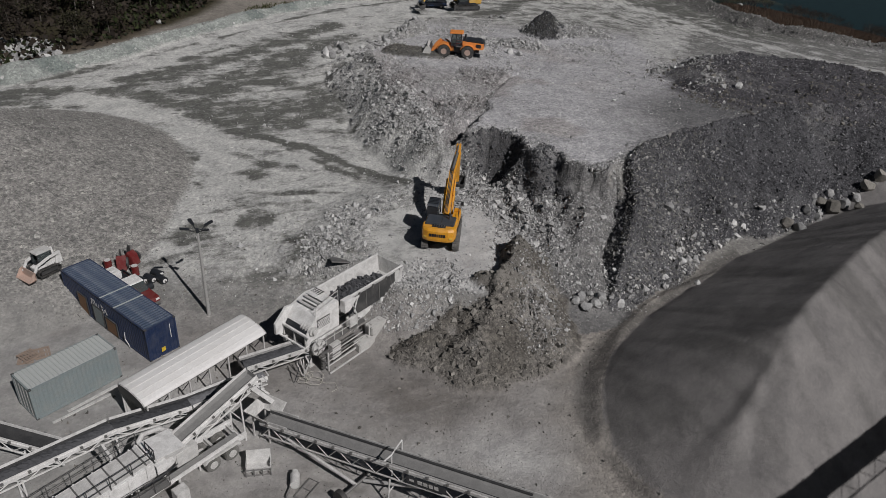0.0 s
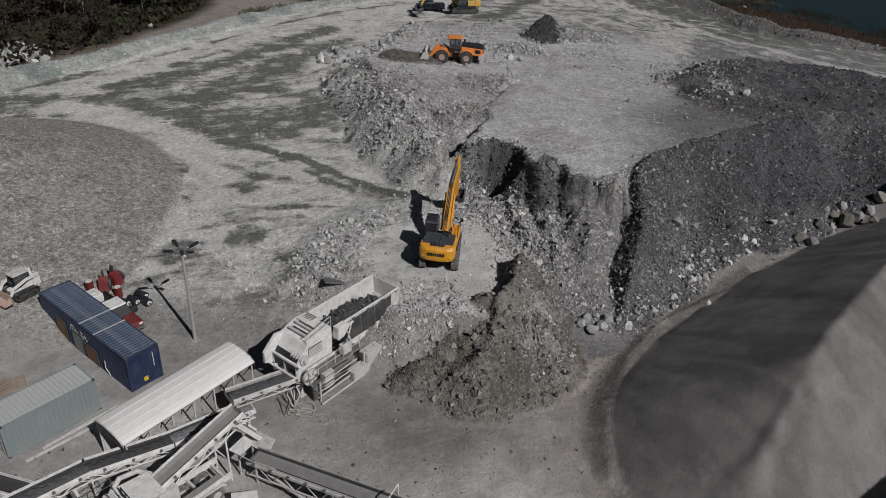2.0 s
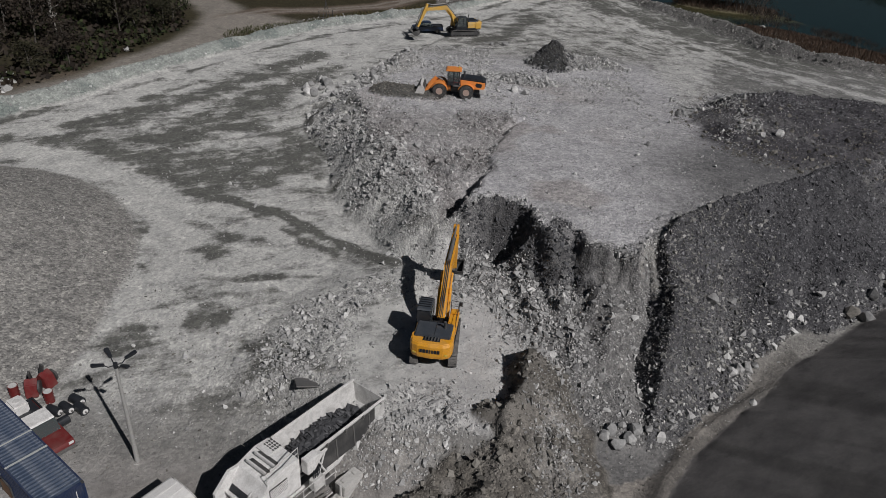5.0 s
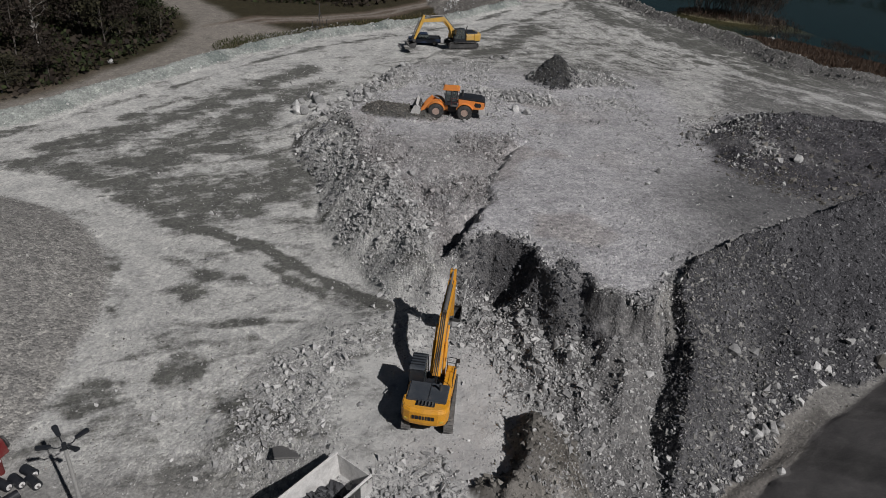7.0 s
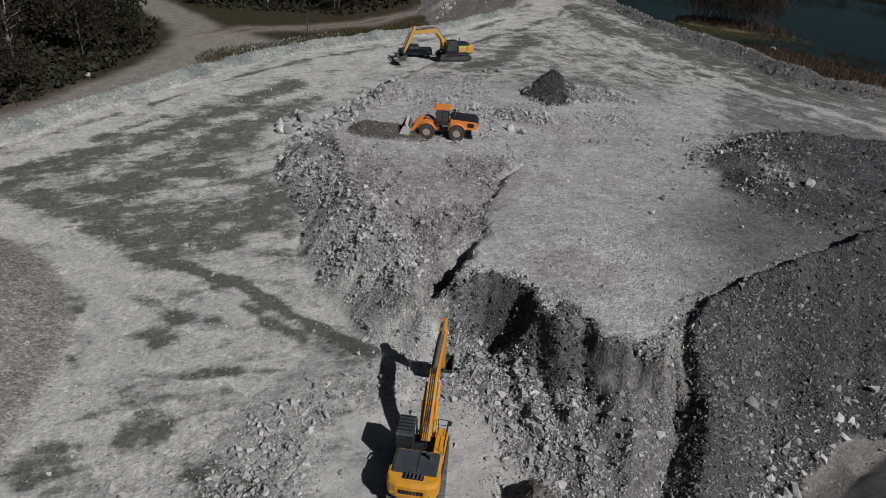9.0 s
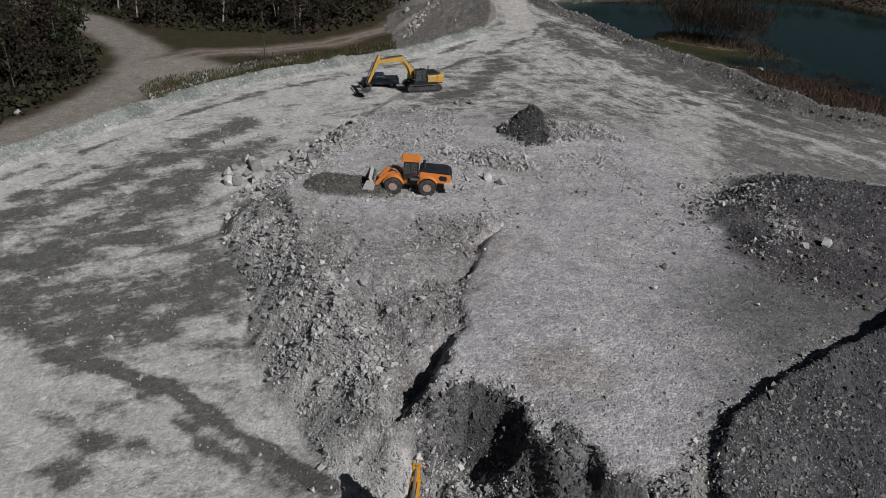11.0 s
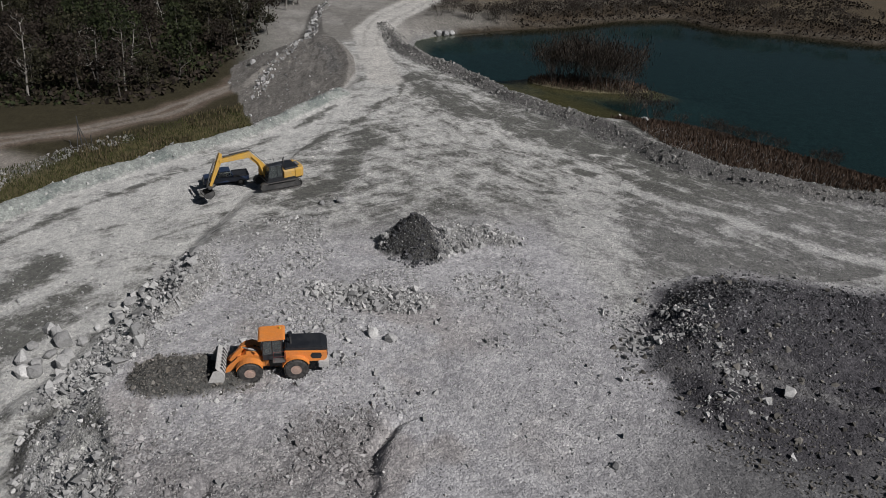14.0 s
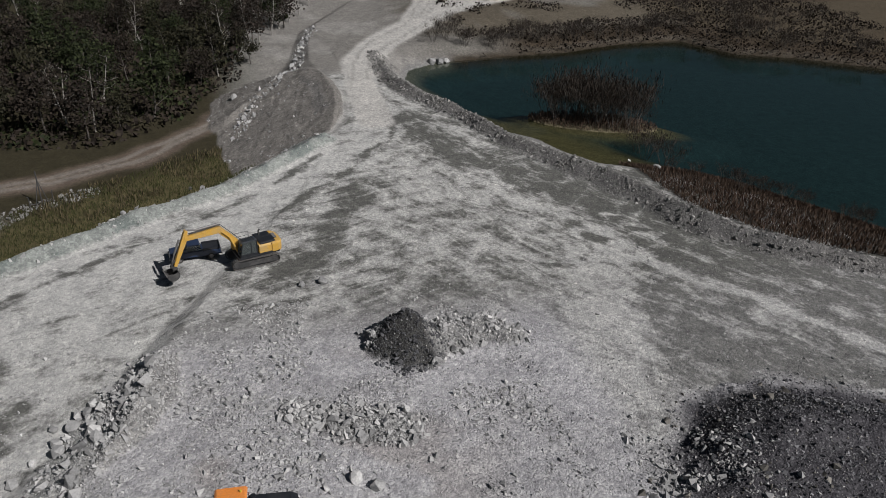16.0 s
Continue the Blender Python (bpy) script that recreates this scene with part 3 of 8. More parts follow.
    # land below the western berm: track, marsh and woods floor
    out = sstep(0, -3, up) * (1 - on("bermw", 0.0, 0.6)) * (1 - on("heap_n"))
    turf = np.array((0.042, 0.037, 0.022))
    c = mix(c, turf, out)
    track = line_dist(X, Y, [(-80, 88), (-62, 102), (-54, 114), (-50, 128), (-46.5, 142), (-46, 154), (-52, 170), (-66, 186), (-90, 206), (-140, 235)])
    track2 = line_dist(X, Y, [(-47, 160), (-40, 169), (-28, 173), (-18, 180), (-6, 196), (1, 210)])
    tn = 1.2 * fbm(X, Y, 7, 3, 48)
    c = mix(c, (0.225, 0.207, 0.183), out * sstep(6.5, 3.0, track + tn))
    c = mix(c, (0.13, 0.103, 0.082), out * sstep(4.6, 2.2, track2 + tn))
    c = mix(c, (0.22, 0.2, 0.175), out * sstep(1.0, 0.3, np.abs(track2 - 1.2 + 0.6 * tn)) * 0.8)
    c = mix(c, (0.24, 0.22, 0.195), out * sstep(9, 5, np.hypot((X + 41) / 1.4, Y - 158) + tn))
    c = mix(c, (0.14, 0.112, 0.088), out * sstep(12, 6, line_dist(X, Y, [(-58, 102), (-48, 122), (-40, 140)]) + 2 * tn) * sstep(4, 7, track) * 0.9)
    c = mix(c, (0.115, 0.1, 0.05), out * sstep(8, 3, line_dist(X, Y, [(-32, 150), (-20, 160), (-4, 174), (4, 180)]) + tn) * 0.8)
    c = mix(c, (0.19, 0.187, 0.17), out * sstep(205, 215, Y) * sstep(-8, 2, X) * 0.9)
    c = mix(c, (0.31, 0.308, 0.295), out * sstep(205, 215, Y) * sstep(-4, 6, X) * sstep(-0.1, 0.4, fbm(X, Y, 9, 3, 75)))
    c = mix(c, (0.2, 0.19, 0.175), on("heap_n"))
    # shading line west of the heap's ridge, painted into the colour
    c = mix(c, (0.165, 0.16, 0.152), on("heap_n") * sstep(1.6, 0.6, np.abs(line_dist(X, Y, [(11.5, 201), (13, 196), (14, 188), (13.8, 183)]) + fbm(X, Y, 3, 3, 58))))
    # pond banks
    pond = q["pond"]
    shore = (X > 30) & (Y > 90)
    c = mix(c, (0.06, 0.044, 0.03), shore * sstep(-16, -5, pond) * (1 - on("berme", -0.3, 0.3)) * (Y < 168) * sstep(55, 59, X))
    c = mix(c, (0.2, 0.175, 0.11), shore * sstep(-0.5, 1, pond) * (1 - (Y < 168) * sstep(64, 68, X)) * (Y < 190))
    c = mix(c, (0.05, 0.04, 0.028), shore * (Y > 195) * sstep(44, 48, X) * sstep(-6, -2, pond))
    c = mix(c, (0.028, 0.068, 0.09), shore * sstep(0.25, 1.5, WATER - z))
    c = mix(c, (0.07, 0.06, 0.04), shore * sstep(-0.1, 0.2, q["isle"]))
    farb = (Y > 205) * (X > 30) * sstep(0, -3, pond)
    c = mix(c, (0.17, 0.162, 0.146), farb)
    c = mix(c, (0.055, 0.043, 0.03), farb * np.maximum(sstep(-15, -6, pond + 3 * fbm(X, Y, 7, 3, 85)) * sstep(50, 70, X), sstep(108, 125, X)))
    c = mix(c, (0.09, 0.075, 0.052), (1 - sstep(-15, -6, pond)) * farb * 0.8 * sstep(-0.3, 0.3, fbm(X, Y, 14, 4, 49) + 0.4 * sstep(60, 110, X) + 0.5 * sstep(-9, -1, pond)))
    yn = sstep(203, 210, Y) * sstep(46, 36, X) * sstep(0, 6, X) * (pond < -1)
    c = mix(c, (0.205, 0.197, 0.182), yn)
    c = mix(c, (0.28, 0.272, 0.255), yn * sstep(0.0, 0.5, fbm(X, Y, 8, 4, 84)) * 0.8)
    way = line_dist(X, Y, [(16, 160), (21.6, 169), (22.3, 183), (22.3, 197), (24.6, 213), (30.5, 228), (38, 240), (50, 253.5), (66, 267), (82, 278), (130, 300)]) - 0.03 * np.clip(Y - 200, 0, 100)
    way = np.minimum(way, line_dist(X, Y, [(42, 246), (50, 268), (58, 290), (80, 340)]))
    c = mix(c, (0.47, 0.46, 0.435), sstep(4.4, 2.8, way + 0.5 * fbm(X, Y, 4, 3, 59)) * (pond < -2))
    c = mix(c, (0.3, 0.293, 0.275), sstep(0.5, 0.2, np.abs(way - 1.3 + 0.4 * fbm(X, Y, 5, 2, 60))) * (Y > 200) * 0.6)
    return np.clip(c, 0.008, 0.6)


def zone_mask(X, Y, z, q, r):
    """Red: damp patches and other dark marks, green: pale dust, blue: stoniness."""
    on = lambda k, a=-0.05, b=0.25: sstep(a, b, q[k])
    near = lambda pts, w, soft=1.2: sstep(w + soft, w - soft, line_dist(X, Y, pts) + 0.9 * fbm(X, Y, 4, 3, 52))
    spot = lambda x, y, a, b: np.exp(-(((X - x) / a) ** 2 + ((Y - y) / b) ** 2))

    def lay(D, v, w):
        return D + (v - D) * np.clip(w, 0, 1)

    # driven yard west of the bench
    west = sstep(4, -3, X - 0.06 * (Y - 60)) * sstep(40, 47, Y) * (1 - sstep(-1, 1, q["d"])) * sstep(0, 2, q["up"])
    area = lambda pts, soft=2.0, wig=2.2: sstep(-soft, soft, inside(X, Y, pts) + wig * fbm(X, Y, 6, 4, 81, 0.6))
    D = np.full(X.shape, 0.67)
    D = lay(D, 0.34, area([(-70, 82), (-46.4, 83.5), (-41.7, 86.3), (-35.3, 88.7), (-31.9, 94.6), (-24.2, 101), (-20, 99), (-17, 90), (-14, 85), (-11.5, 82), (-15.7, 80.8), (-18.7, 76.6), (-21, 75.2), (-21.6, 72), (-23.4, 69.6), (-26.6, 71.4), (-30.8, 75.2), (-34.7, 75.2), (-38.8, 78.1), (-70, 76)]))
    D = lay(D, 0.56, area([(-34.5, 82.6), (-29.3, 86.6), (-21.2, 89), (-20.3, 85.4), (-27.7, 81.6)], 1.2, 1.5))
    D = lay(D, 0.55, area([(-26, 94.5), (-20.8, 98.2), (-17.6, 95), (-17.4, 88.4), (-22.1, 91.4)], 1.5, 1.8))
    D = lay(D, 0.3, near([(-44, 88), (-36, 96), (-29, 106), (-21, 118)], 2.2, 1.5))
    D = lay(D, 0.36, near([(-27, 97), (-23, 104), (-17, 112)], 2.6, 2))
    D = lay(D, 0.52, area([(-20, 72.3), (-13.4, 65.6), (-8.9, 62.2), (-4.7, 58.2), (-3, 60.5), (-8, 65), (-15, 70)], 0.8, 1.0))
    D = lay(D, 0.12, near([(-25.5, 74), (-20, 71.7), (-15.3, 69.7), (-12.2, 67.2), (-8.4, 64.9), (-5.2, 62.4), (-3, 60.5)], 0.4, 0.5))
    D = lay(D, 0.2, near([(-18, 69.4), (-13, 65.6), (-9, 62.9)], 0.3, 0.3) * 0.8)
    D = lay(D, 0.2, np.maximum.reduce([spot(-24, 66.4, 2.3, 1.3), spot(-18.4, 64.9, 2.2, 1.0), spot(-25.4, 62.6, 2.4, 0.8), spot(-13, 75.5, 2.2, 0.8)]) * (1.2 + 1.2 * fbm(X, Y, 2.5, 3, 76)))
    D = lay(D, 0.8, near([(-33, 40), (-25, 50), (-23, 60), (-26, 68), (-34, 76), (-48, 81)], 2.2, 1.5))
    D = lay(D, 0.3, np.maximum.reduce([spot(-22.4, 49.4, 2.6, 2.0), spot(-27.7, 64.6, 0.9, 2.2), spot(-20, 62.3, 1.8, 1.3), spot(-14.5, 44, 4, 2.6)]) * (1.1 + 1.2 * fbm(X, Y, 2.5, 3, 76)))
    for way in ([(-31, 47), (-23, 54), (-14, 57.5), (-6, 57)], [(-28, 44), (-20, 49), (-12, 50.5), (-8, 47)], [(-30, 52), (-20, 58.5), (-10, 60)], [(-26, 60), (-18, 55), (-12, 48)]):
        D = lay(D, 0.8, near(way, 0.25, 0.35) * 0.9)
        D = lay(D, 0.34, near([(x + 0.5, y - 0.8) for x, y in way], 0.2, 0.35) * 0.8)
    ring = np.abs(np.hypot(X + 17.4, (Y - 52.6) * 0.9) - 2.4)
    D = lay(D, 0.37, spot(-17.4, 52.6, 2.2, 2.4) * 1.2)
    D = lay(D, 0.67, sstep(0.7, 0.3, ring))
    road = near([(-70, 80), (-46, 97), (-30, 118), (-15, 135), (0, 147), (12, 160), (20, 172)], 4.6, 1.2)
    D = lay(D, 0.72, road)
    # thin dark line along the berm side of the road
    D = lay(D, 0.32, near([(-58, 83.5), (-44.5, 99), (-37, 109), (-29, 121), (-20, 132), (-8, 142), (4, 153), (12, 163)], 0.5, 0.5) * 0.9)
    D = lay(D, 0.37, near([(-40, 97), (-34, 105)], 0.7, 0.6))
    # turning ground beyond the bench
    far = sstep(114, 126, Y) * sstep(0, 2, q["up"]) * (1 - on("berme"))
    E = 0.55 - 0.16 * sstep(36, 46, X)
    E = lay(E, 0.45, spot(20, 122, 9, 5) * 1.3)
    E = lay(E, 0.30, near([(4, 127), (7, 131), (10, 136), (13, 144), (16.5, 152)], 1.9, 1.2))
    E = lay(E, 0.63, near([(16, 160), (24, 158), (28, 150)], 4, 2))
    E = lay(E, 0.33, near([(27.5, 178), (29, 169), (32, 160), (38, 158), (44.5, 147.5), (49, 138), (56, 127), (64, 116), (80, 104)], 3.0, 1.8))
    E = lay(E, 0.30, near([(41, 111), (46, 107), (52, 102), (60, 97)], 3.2, 2))
    E = lay(E, 0.72, near([(33, 150), (38, 143.5), (43, 137.5), (47, 124), (53.5, 115), (59, 105), (72, 95)], 1.0, 0.8))
    E = lay(E, 0.71, near([(41, 128), (37, 117), (33, 107), (28.5, 98)], 3.4, 1.8))
    E = lay(E, 0.78, near([(12, 158), (20, 168), (22.3, 180)], 3.0, 1.2))
    R = np.where(west > 0.5, D, np.where(Y > 100, np.maximum(E * (1 - road), D * road), D))
    G = np.maximum(west, np.maximum(far, road * sstep(0, 2, q["up"])))
    side = sstep(28, 33, X) * sstep(84, 96, Y) * sstep(0, 2, q["up"]) * (1 - on("berme"))
    G = np.maximum(G, side * 0.85)
    front = sstep(41, 36, Y) * sstep(14, 10, X) * (1 - on("dump")) * (1 - on("sand"))
    F = 0.42 + 0.3 * spot(3, 24.5, 7, 3.2) + 0.14 * sstep(-0.2, 0.5, fbm(X, Y, 7, 3, 53))
    R = np.where(front > 0.5, F, R)
    G = np.maximum(G, front * 0.16)
    G = G * (1 - sstep(3.6, 2.6, line_dist(X, Y, [(22.3, 176), (22.3, 197), (24.6, 213), (30.5, 228), (50, 253.5)])))
    heaps = np.maximum.reduce([on(k) for k in ("spoil", "mound", "dump", "heap_l", "heap_c", "heap_w", "sand", "gravel", "heap_n", "berme")])
    heaps = np.maximum(heaps, on("bermw"))
    G = G * (1 - heaps) * (1 - sstep(-3.2, -2, q["pond"]) * (X > 30) * (Y > 90)) * (1 - sstep(-2, 0.5, q["dark"])) * (Y < 205)
    dry = sstep(0, 2, q["d"]) * sstep(122, 112, Y) * (1 - q["worn"]) * (1 - heaps)
    R = np.where((dry > 0.5) & (G < 0.15), 0.62, R)
    G = np.maximum(G, 0.12 * dry * (1 - sstep(-4, 0, q["dark"])) * sstep(40, 24, X))
    B = np.clip(0.45 + 0.2 * sstep(0, 2, q["d"]) + 0.55 * np.maximum(r, on("gravel")) - 0.45 * on("sand"), 0, 1) * (1 - 0.8 * front) * (1 - 0.8 * sstep(-0.3, 0.8, q["pd"]) * (q["talus"] < 3.3))
    return np.clip(np.stack([R, G, B], -1), 0, 1)


GRID = {}


def build_ground():
    def axis(marks):
        out = [np.array([marks[0][0]])]
        for (a, _), (b, st) in zip(marks[:-1], marks[1:]):
            n = max(1, round((b - a) / st))
            out.append(np.linspace(a, b, n + 1)[1:])
        return np.concatenate(out)

    xs = axis([(-2600, 0), (-400, 400), (-130, 20), (-75, 1.6), (-40, 0.7), (-22, 0.36), (30, 0.25), (60, 0.36), (80, 0.7), (160, 1.6), (400, 20), (2600, 400)])
    ys = axis([(-2000, 0), (-300, 300), (0, 20), (18, 1.0), (30, 0.4), (90, 0.25), (110, 0.33), (140, 0.5), (205, 0.8), (300, 1.8), (500, 20), (2600, 350)])
    X, Y = np.meshgrid(xs, ys)
    Z, q, r = land(X, Y)
    q["z"] = Z
    GRID.update(xs=xs, ys=ys, X=X, Y=Y, Z=Z, q=q, r=r)
    nx, ny = len(xs), len(ys)
    co = np.stack([X, Y, Z], -1).reshape(-1, 3).astype(np.float32)
    i = (np.arange(ny - 1)[:, None] * nx + np.arange(nx - 1)).ravel()
    quads = np.stack([i, i + 1, i + nx + 1, i + nx], 1).astype(np.int32)
    me = mesh_from("ground", co, quads)
    a = me.attributes.new("zone_tint", "FLOAT_COLOR", "POINT")
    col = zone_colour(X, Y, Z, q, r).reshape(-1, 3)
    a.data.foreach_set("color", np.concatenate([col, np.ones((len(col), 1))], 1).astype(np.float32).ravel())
    a = me.attributes.new("mask", "FLOAT_COLOR", "POINT")
    col = zone_mask(X, Y, Z, q, r).reshape(-1, 3)
    a.data.foreach_set("color", np.concatenate([col, np.ones((len(col), 1))], 1).astype(np.float32).ravel())
    me.materials.append(MAT_GROUND)
    ob = new("ground", me)
    return tagged(ob, "grey crushed-rock quarry floor, benches, heaps and banks", "ground", kind="structure")


def mesh_from(name, co, faces):
    """A mesh from arrays of places and of faces that all have the same number of corners."""
    me = bpy.data.meshes.new(name)
    n, k = faces.shape
    me.vertices.add(len(co))
    me.vertices.foreach_set("co", np.ascontiguousarray(co, np.float32).ravel())
    me.loops.add(n * k)
    me.loops.foreach_set("vertex_index", np.ascontiguousarray(faces, np.int32).ravel())
    me.polygons.add(n)
    me.polygons.foreach_set("loop_start", np.arange(0, n * k, k, dtype=np.int32))
    me.update(calc_edges=True)
    me.shade_flat()
    return me


ground = build_ground()
ground.data.shade_smooth()


def build_water():
    m, nt, b = nodes_of("pond_water")
    nt.nodes.remove(b)
    co = nt.nodes.new("ShaderNodeTexCoord").outputs["Object"]
    n = noise_node(nt, 0.9, 4, 0.6, co)
    bp = nt.nodes.new("ShaderNodeBump")
    bp.inputs["Strength"].default_value = 0.015
    bp.inputs["Distance"].default_value = 0.05
    nt.links.new(n.outputs["Fac"], bp.inputs["Height"])
    clear = nt.nodes.new("ShaderNodeBsdfTransparent")
    clear.inputs["Color"].default_value = (0.6, 0.635, 0.55, 1)
    gloss = nt.nodes.new("ShaderNodeBsdfGlossy")
    gloss.inputs["Roughness"].default_value = 0.04
    nt.links.new(bp.outputs["Normal"], gloss.inputs["Normal"])
    fr = nt.nodes.new("ShaderNodeFresnel")
    fr.inputs["IOR"].default_value = 1.33
    mx = nt.nodes.new("ShaderNodeMixShader")
    nt.links.new(fr.outputs[0], mx.inputs[0])
    nt.links.new(clear.outputs[0], mx.inputs[1])
    nt.links.new(gloss.outputs[0], mx.inputs[2])
    nt.links.new(mx.outputs[0], nt.nodes["Material Output"].inputs["Surface"])
    bm = bmesh.new()
    vs = [bm.verts.new((x, y, WATER)) for x, y in ((30, 95), (240, 95), (240, 245), (30, 245))]
    bm.faces.new(vs)
    me = bpy.data.meshes.new("water")
    bm.to_mesh(me)
    bm.free()
    me.materials.append(m)
    return tagged(new("water", me), "still blue-green quarry pond", "pond", kind="structure")


water = build_water()


# ---- rubble ----
def rock_bases(n, sub, seed):
    """Broken stones: hulls of a few random points, in arrays of places and triangles."""
    rs = np.random.RandomState(seed)
    out = []
    n_pts = 26 if sub > 1 else (8 if sub == 1 else 6)
    for _ in range(n):
        pts = rs.uniform(-1, 1, (n_pts, 3))
        if sub <= 1:
            pts *= (rs.uniform(0.8, 1.0, n_pts) / np.abs(pts).max(1))[:, None]
        pts *= rs.uniform(0.6, 1.1, 3)
        if sub > 1:
            pts *= (0.95 / np.maximum(np.linalg.norm(pts, axis=1), 0.75))[:, None]
        bm = bmesh.new()
        for p in pts:
            bm.verts.new(p)
        res = bmesh.ops.convex_hull(bm, input=bm.verts[:])
        bmesh.ops.delete(bm, geom=[e for e in set(res["geom_interior"] + res["geom_unused"]) if isinstance(e, bmesh.types.BMVert)], context="VERTS")
        bmesh.ops.triangulate(bm, faces=bm.faces[:])
        bmesh.ops.recalc_face_normals(bm, faces=bm.faces[:])
        bm.verts.index_update()
        v = np.array([p.co[:] for p in bm.verts])
        f = np.array([[p.index for p in fc.verts] for fc in bm.faces])
        bm.free()
        out.append((v - v.mean(0), f))
    return out


def scatter(name, mat, label, count, box, density, size, seed, category="rubble", sub=1):
    """Loose stones as one mesh: density(X, Y, q, r) from 0 to 1 picks the places."""
    rs = np.random.RandomState(seed)
    x0, x1, y0, y1 = box
    xs, ys = GRID["xs"], GRID["ys"]
    i0, i1, j0, j1 = np.searchsorted(xs, x0), np.searchsorted(xs, x1) - 1, np.searchsorted(ys, y0), np.searchsorted(ys, y1) - 1
    cut = (slice(j0, j1), slice(i0, i1))
    gx, gy = np.diff(xs)[i0:i1], np.diff(ys)[j0:j1]
    dens = np.clip(density(GRID["X"][cut], GRID["Y"][cut], {k: v[cut] for k, v in GRID["q"].items()}, GRID["r"][cut]) * np.ones((j1 - j0, i1 - i0)), 0, None)
    acc = np.cumsum((dens * gx[None, :] * gy[:, None]).ravel())
    cell = np.searchsorted(acc, rs.uniform(0, acc[-1], count))
    j, i = cell // (i1 - i0), cell % (i1 - i0)
    u, v = rs.uniform(size=count), rs.uniform(size=count)
    X, Y = xs[i0 + i] + u * gx[i], ys[j0 + j] + v * gy[j]
    G = GRID["Z"]
    j, i = j + j0, i + i0
    Z = (G[j, i] * (1 - u) + G[j, i + 1] * u) * (1 - v) + (G[j + 1, i] * (1 - u) + G[j + 1, i + 1] * u) * v
    n = len(X)
    s = size[0] * (1 - rs.uniform(size=n)) ** (-1.0 / size[2])
    s = np.minimum(s, size[1])
    bases = rock_bases(10, sub, seed)
    cos, fs, off = [], [], 0
    which = rs.randint(0, 10, n)
    for b, (v, f) in enumerate(bases):
        idx = np.nonzero(which == b)[0]
        if not len(idx):
            continue
        q4 = rs.normal(size=(len(idx), 4))
        q4 /= np.linalg.norm(q4, axis=1)[:, None]
        w, i, j, k = q4.T
        R = np.stack([1 - 2 * (j * j + k * k), 2 * (i * j - k * w), 2 * (i * k + j * w), 2 * (i * j + k * w), 1 - 2 * (i * i + k * k), 2 * (j * k - i * w),
                      2 * (i * k - j * w), 2 * (j * k + i * w), 1 - 2 * (i * i + j * j)], 1).reshape(-1, 3, 3)
        p = np.einsum("nab,vb->nva", R, v) * s[idx][:, None, None]
        p += np.stack([X[idx], Y[idx], Z[idx] + 0.25 * s[idx]], 1)[:, None]
        cos.append(p.reshape(-1, 3))
        fs.append((f[None] + (np.arange(len(idx)) * len(v))[:, None, None]).reshape(-1, 3) + off)
        off += len(idx) * len(v)
    me = mesh_from(name, np.concatenate(cos), np.concatenate(fs))
    me.materials.append(mat)
    return tagged(new(name, me), label, category, kind="stuff")


def on_(q, k):
    return (q[k] > 0.0) & (q["sand"] <= np.maximum(q[k], 0)) if k == "spoil" else q[k] > 0.0


no_pale = lambda X, Y, q: on_(q, "spoil") | on_(q, "mound") | on_(q, "dump") | on_(q, "heap_l") | (np.hypot(X - 15.6, Y - 112.8) < 3.0) | ((X > 2) & (X < 16) & (q["d"] > -2.2) & (q["d"] < -0.2))
scatter("rubble", MAT_ROCK, "pale grey blasted rock rubble on the benches and talus", 16000, (-24, 36, 40, 122),
        lambda X, Y, q, r: np.where(no_pale(X, Y, q) | (q["sand"] > -0.1) | (q["gravel"] > -0.1), 0, (0.02 + 0.98 * np.clip(r, 0, 1) ** 2) * (1 - 0.6 * q["worn"]) * (1 - 0.8 * ((X < -8) & (Y > 78) & (Y < 100)))), (0.055, 0.3, 2.6), 101)
scatter("fine_rubble", MAT_ROCK, "fine pale crushed stone between the larger rubble", 34000, (-24, 36, 40, 122),
        lambda X, Y, q, r: np.where(no_pale(X, Y, q) | (q["sand"] > -0.1) | (q["gravel"] > -0.1), 0, 0.04 + np.clip(r, 0, 1) * sstep(-0.4, 0.4, fbm(X, Y, 4, 3, 68))), (0.03, 0.11, 2.4), 126, sub=0)
scatter("worn_rubble", MAT_WARMROCK, "broken pinkish-grey stones on the worn edge of the bench", 7000, (-12, 10, 60, 92),
        lambda X, Y, q, r: q["worn"] * sstep(0.0, 0.5, fbm(X, Y, 3.5, 4, 78) + 0.1), (0.05, 0.3, 2.4), 127)
scatter("coarse_rubble", MAT_ROCK, "coarse pale rock blocks below the quarry face", 5000, (-12, 16, 42, 64),
        lambda X, Y, q, r: ((q["talus"] > 2.2) & (q["pd"] > -3) & (q["d"] < -2.6)) * (0.15 + 0.85 * sstep(12.5, 10, X)), (0.06, 0.42, 2.6), 102)
scatter("edge_rubble", MAT_ROCK, "angular pale stones down the west face", 15000, (-20, 4, 58, 118),
        lambda X, Y, q, r: ((q["d"] < 1.0) & (q["d"] > -5)) * (1 - 0.85 * ((q["d"] > -1.2) & (X > 2))) * (0.12 + sstep(-0.3, 0.4, fbm(X, Y, 4, 3, 65))) * (1 - 0.7 * ((X < -7.5) & (Y > 78))), (0.045, 0.34, 2.4), 103)
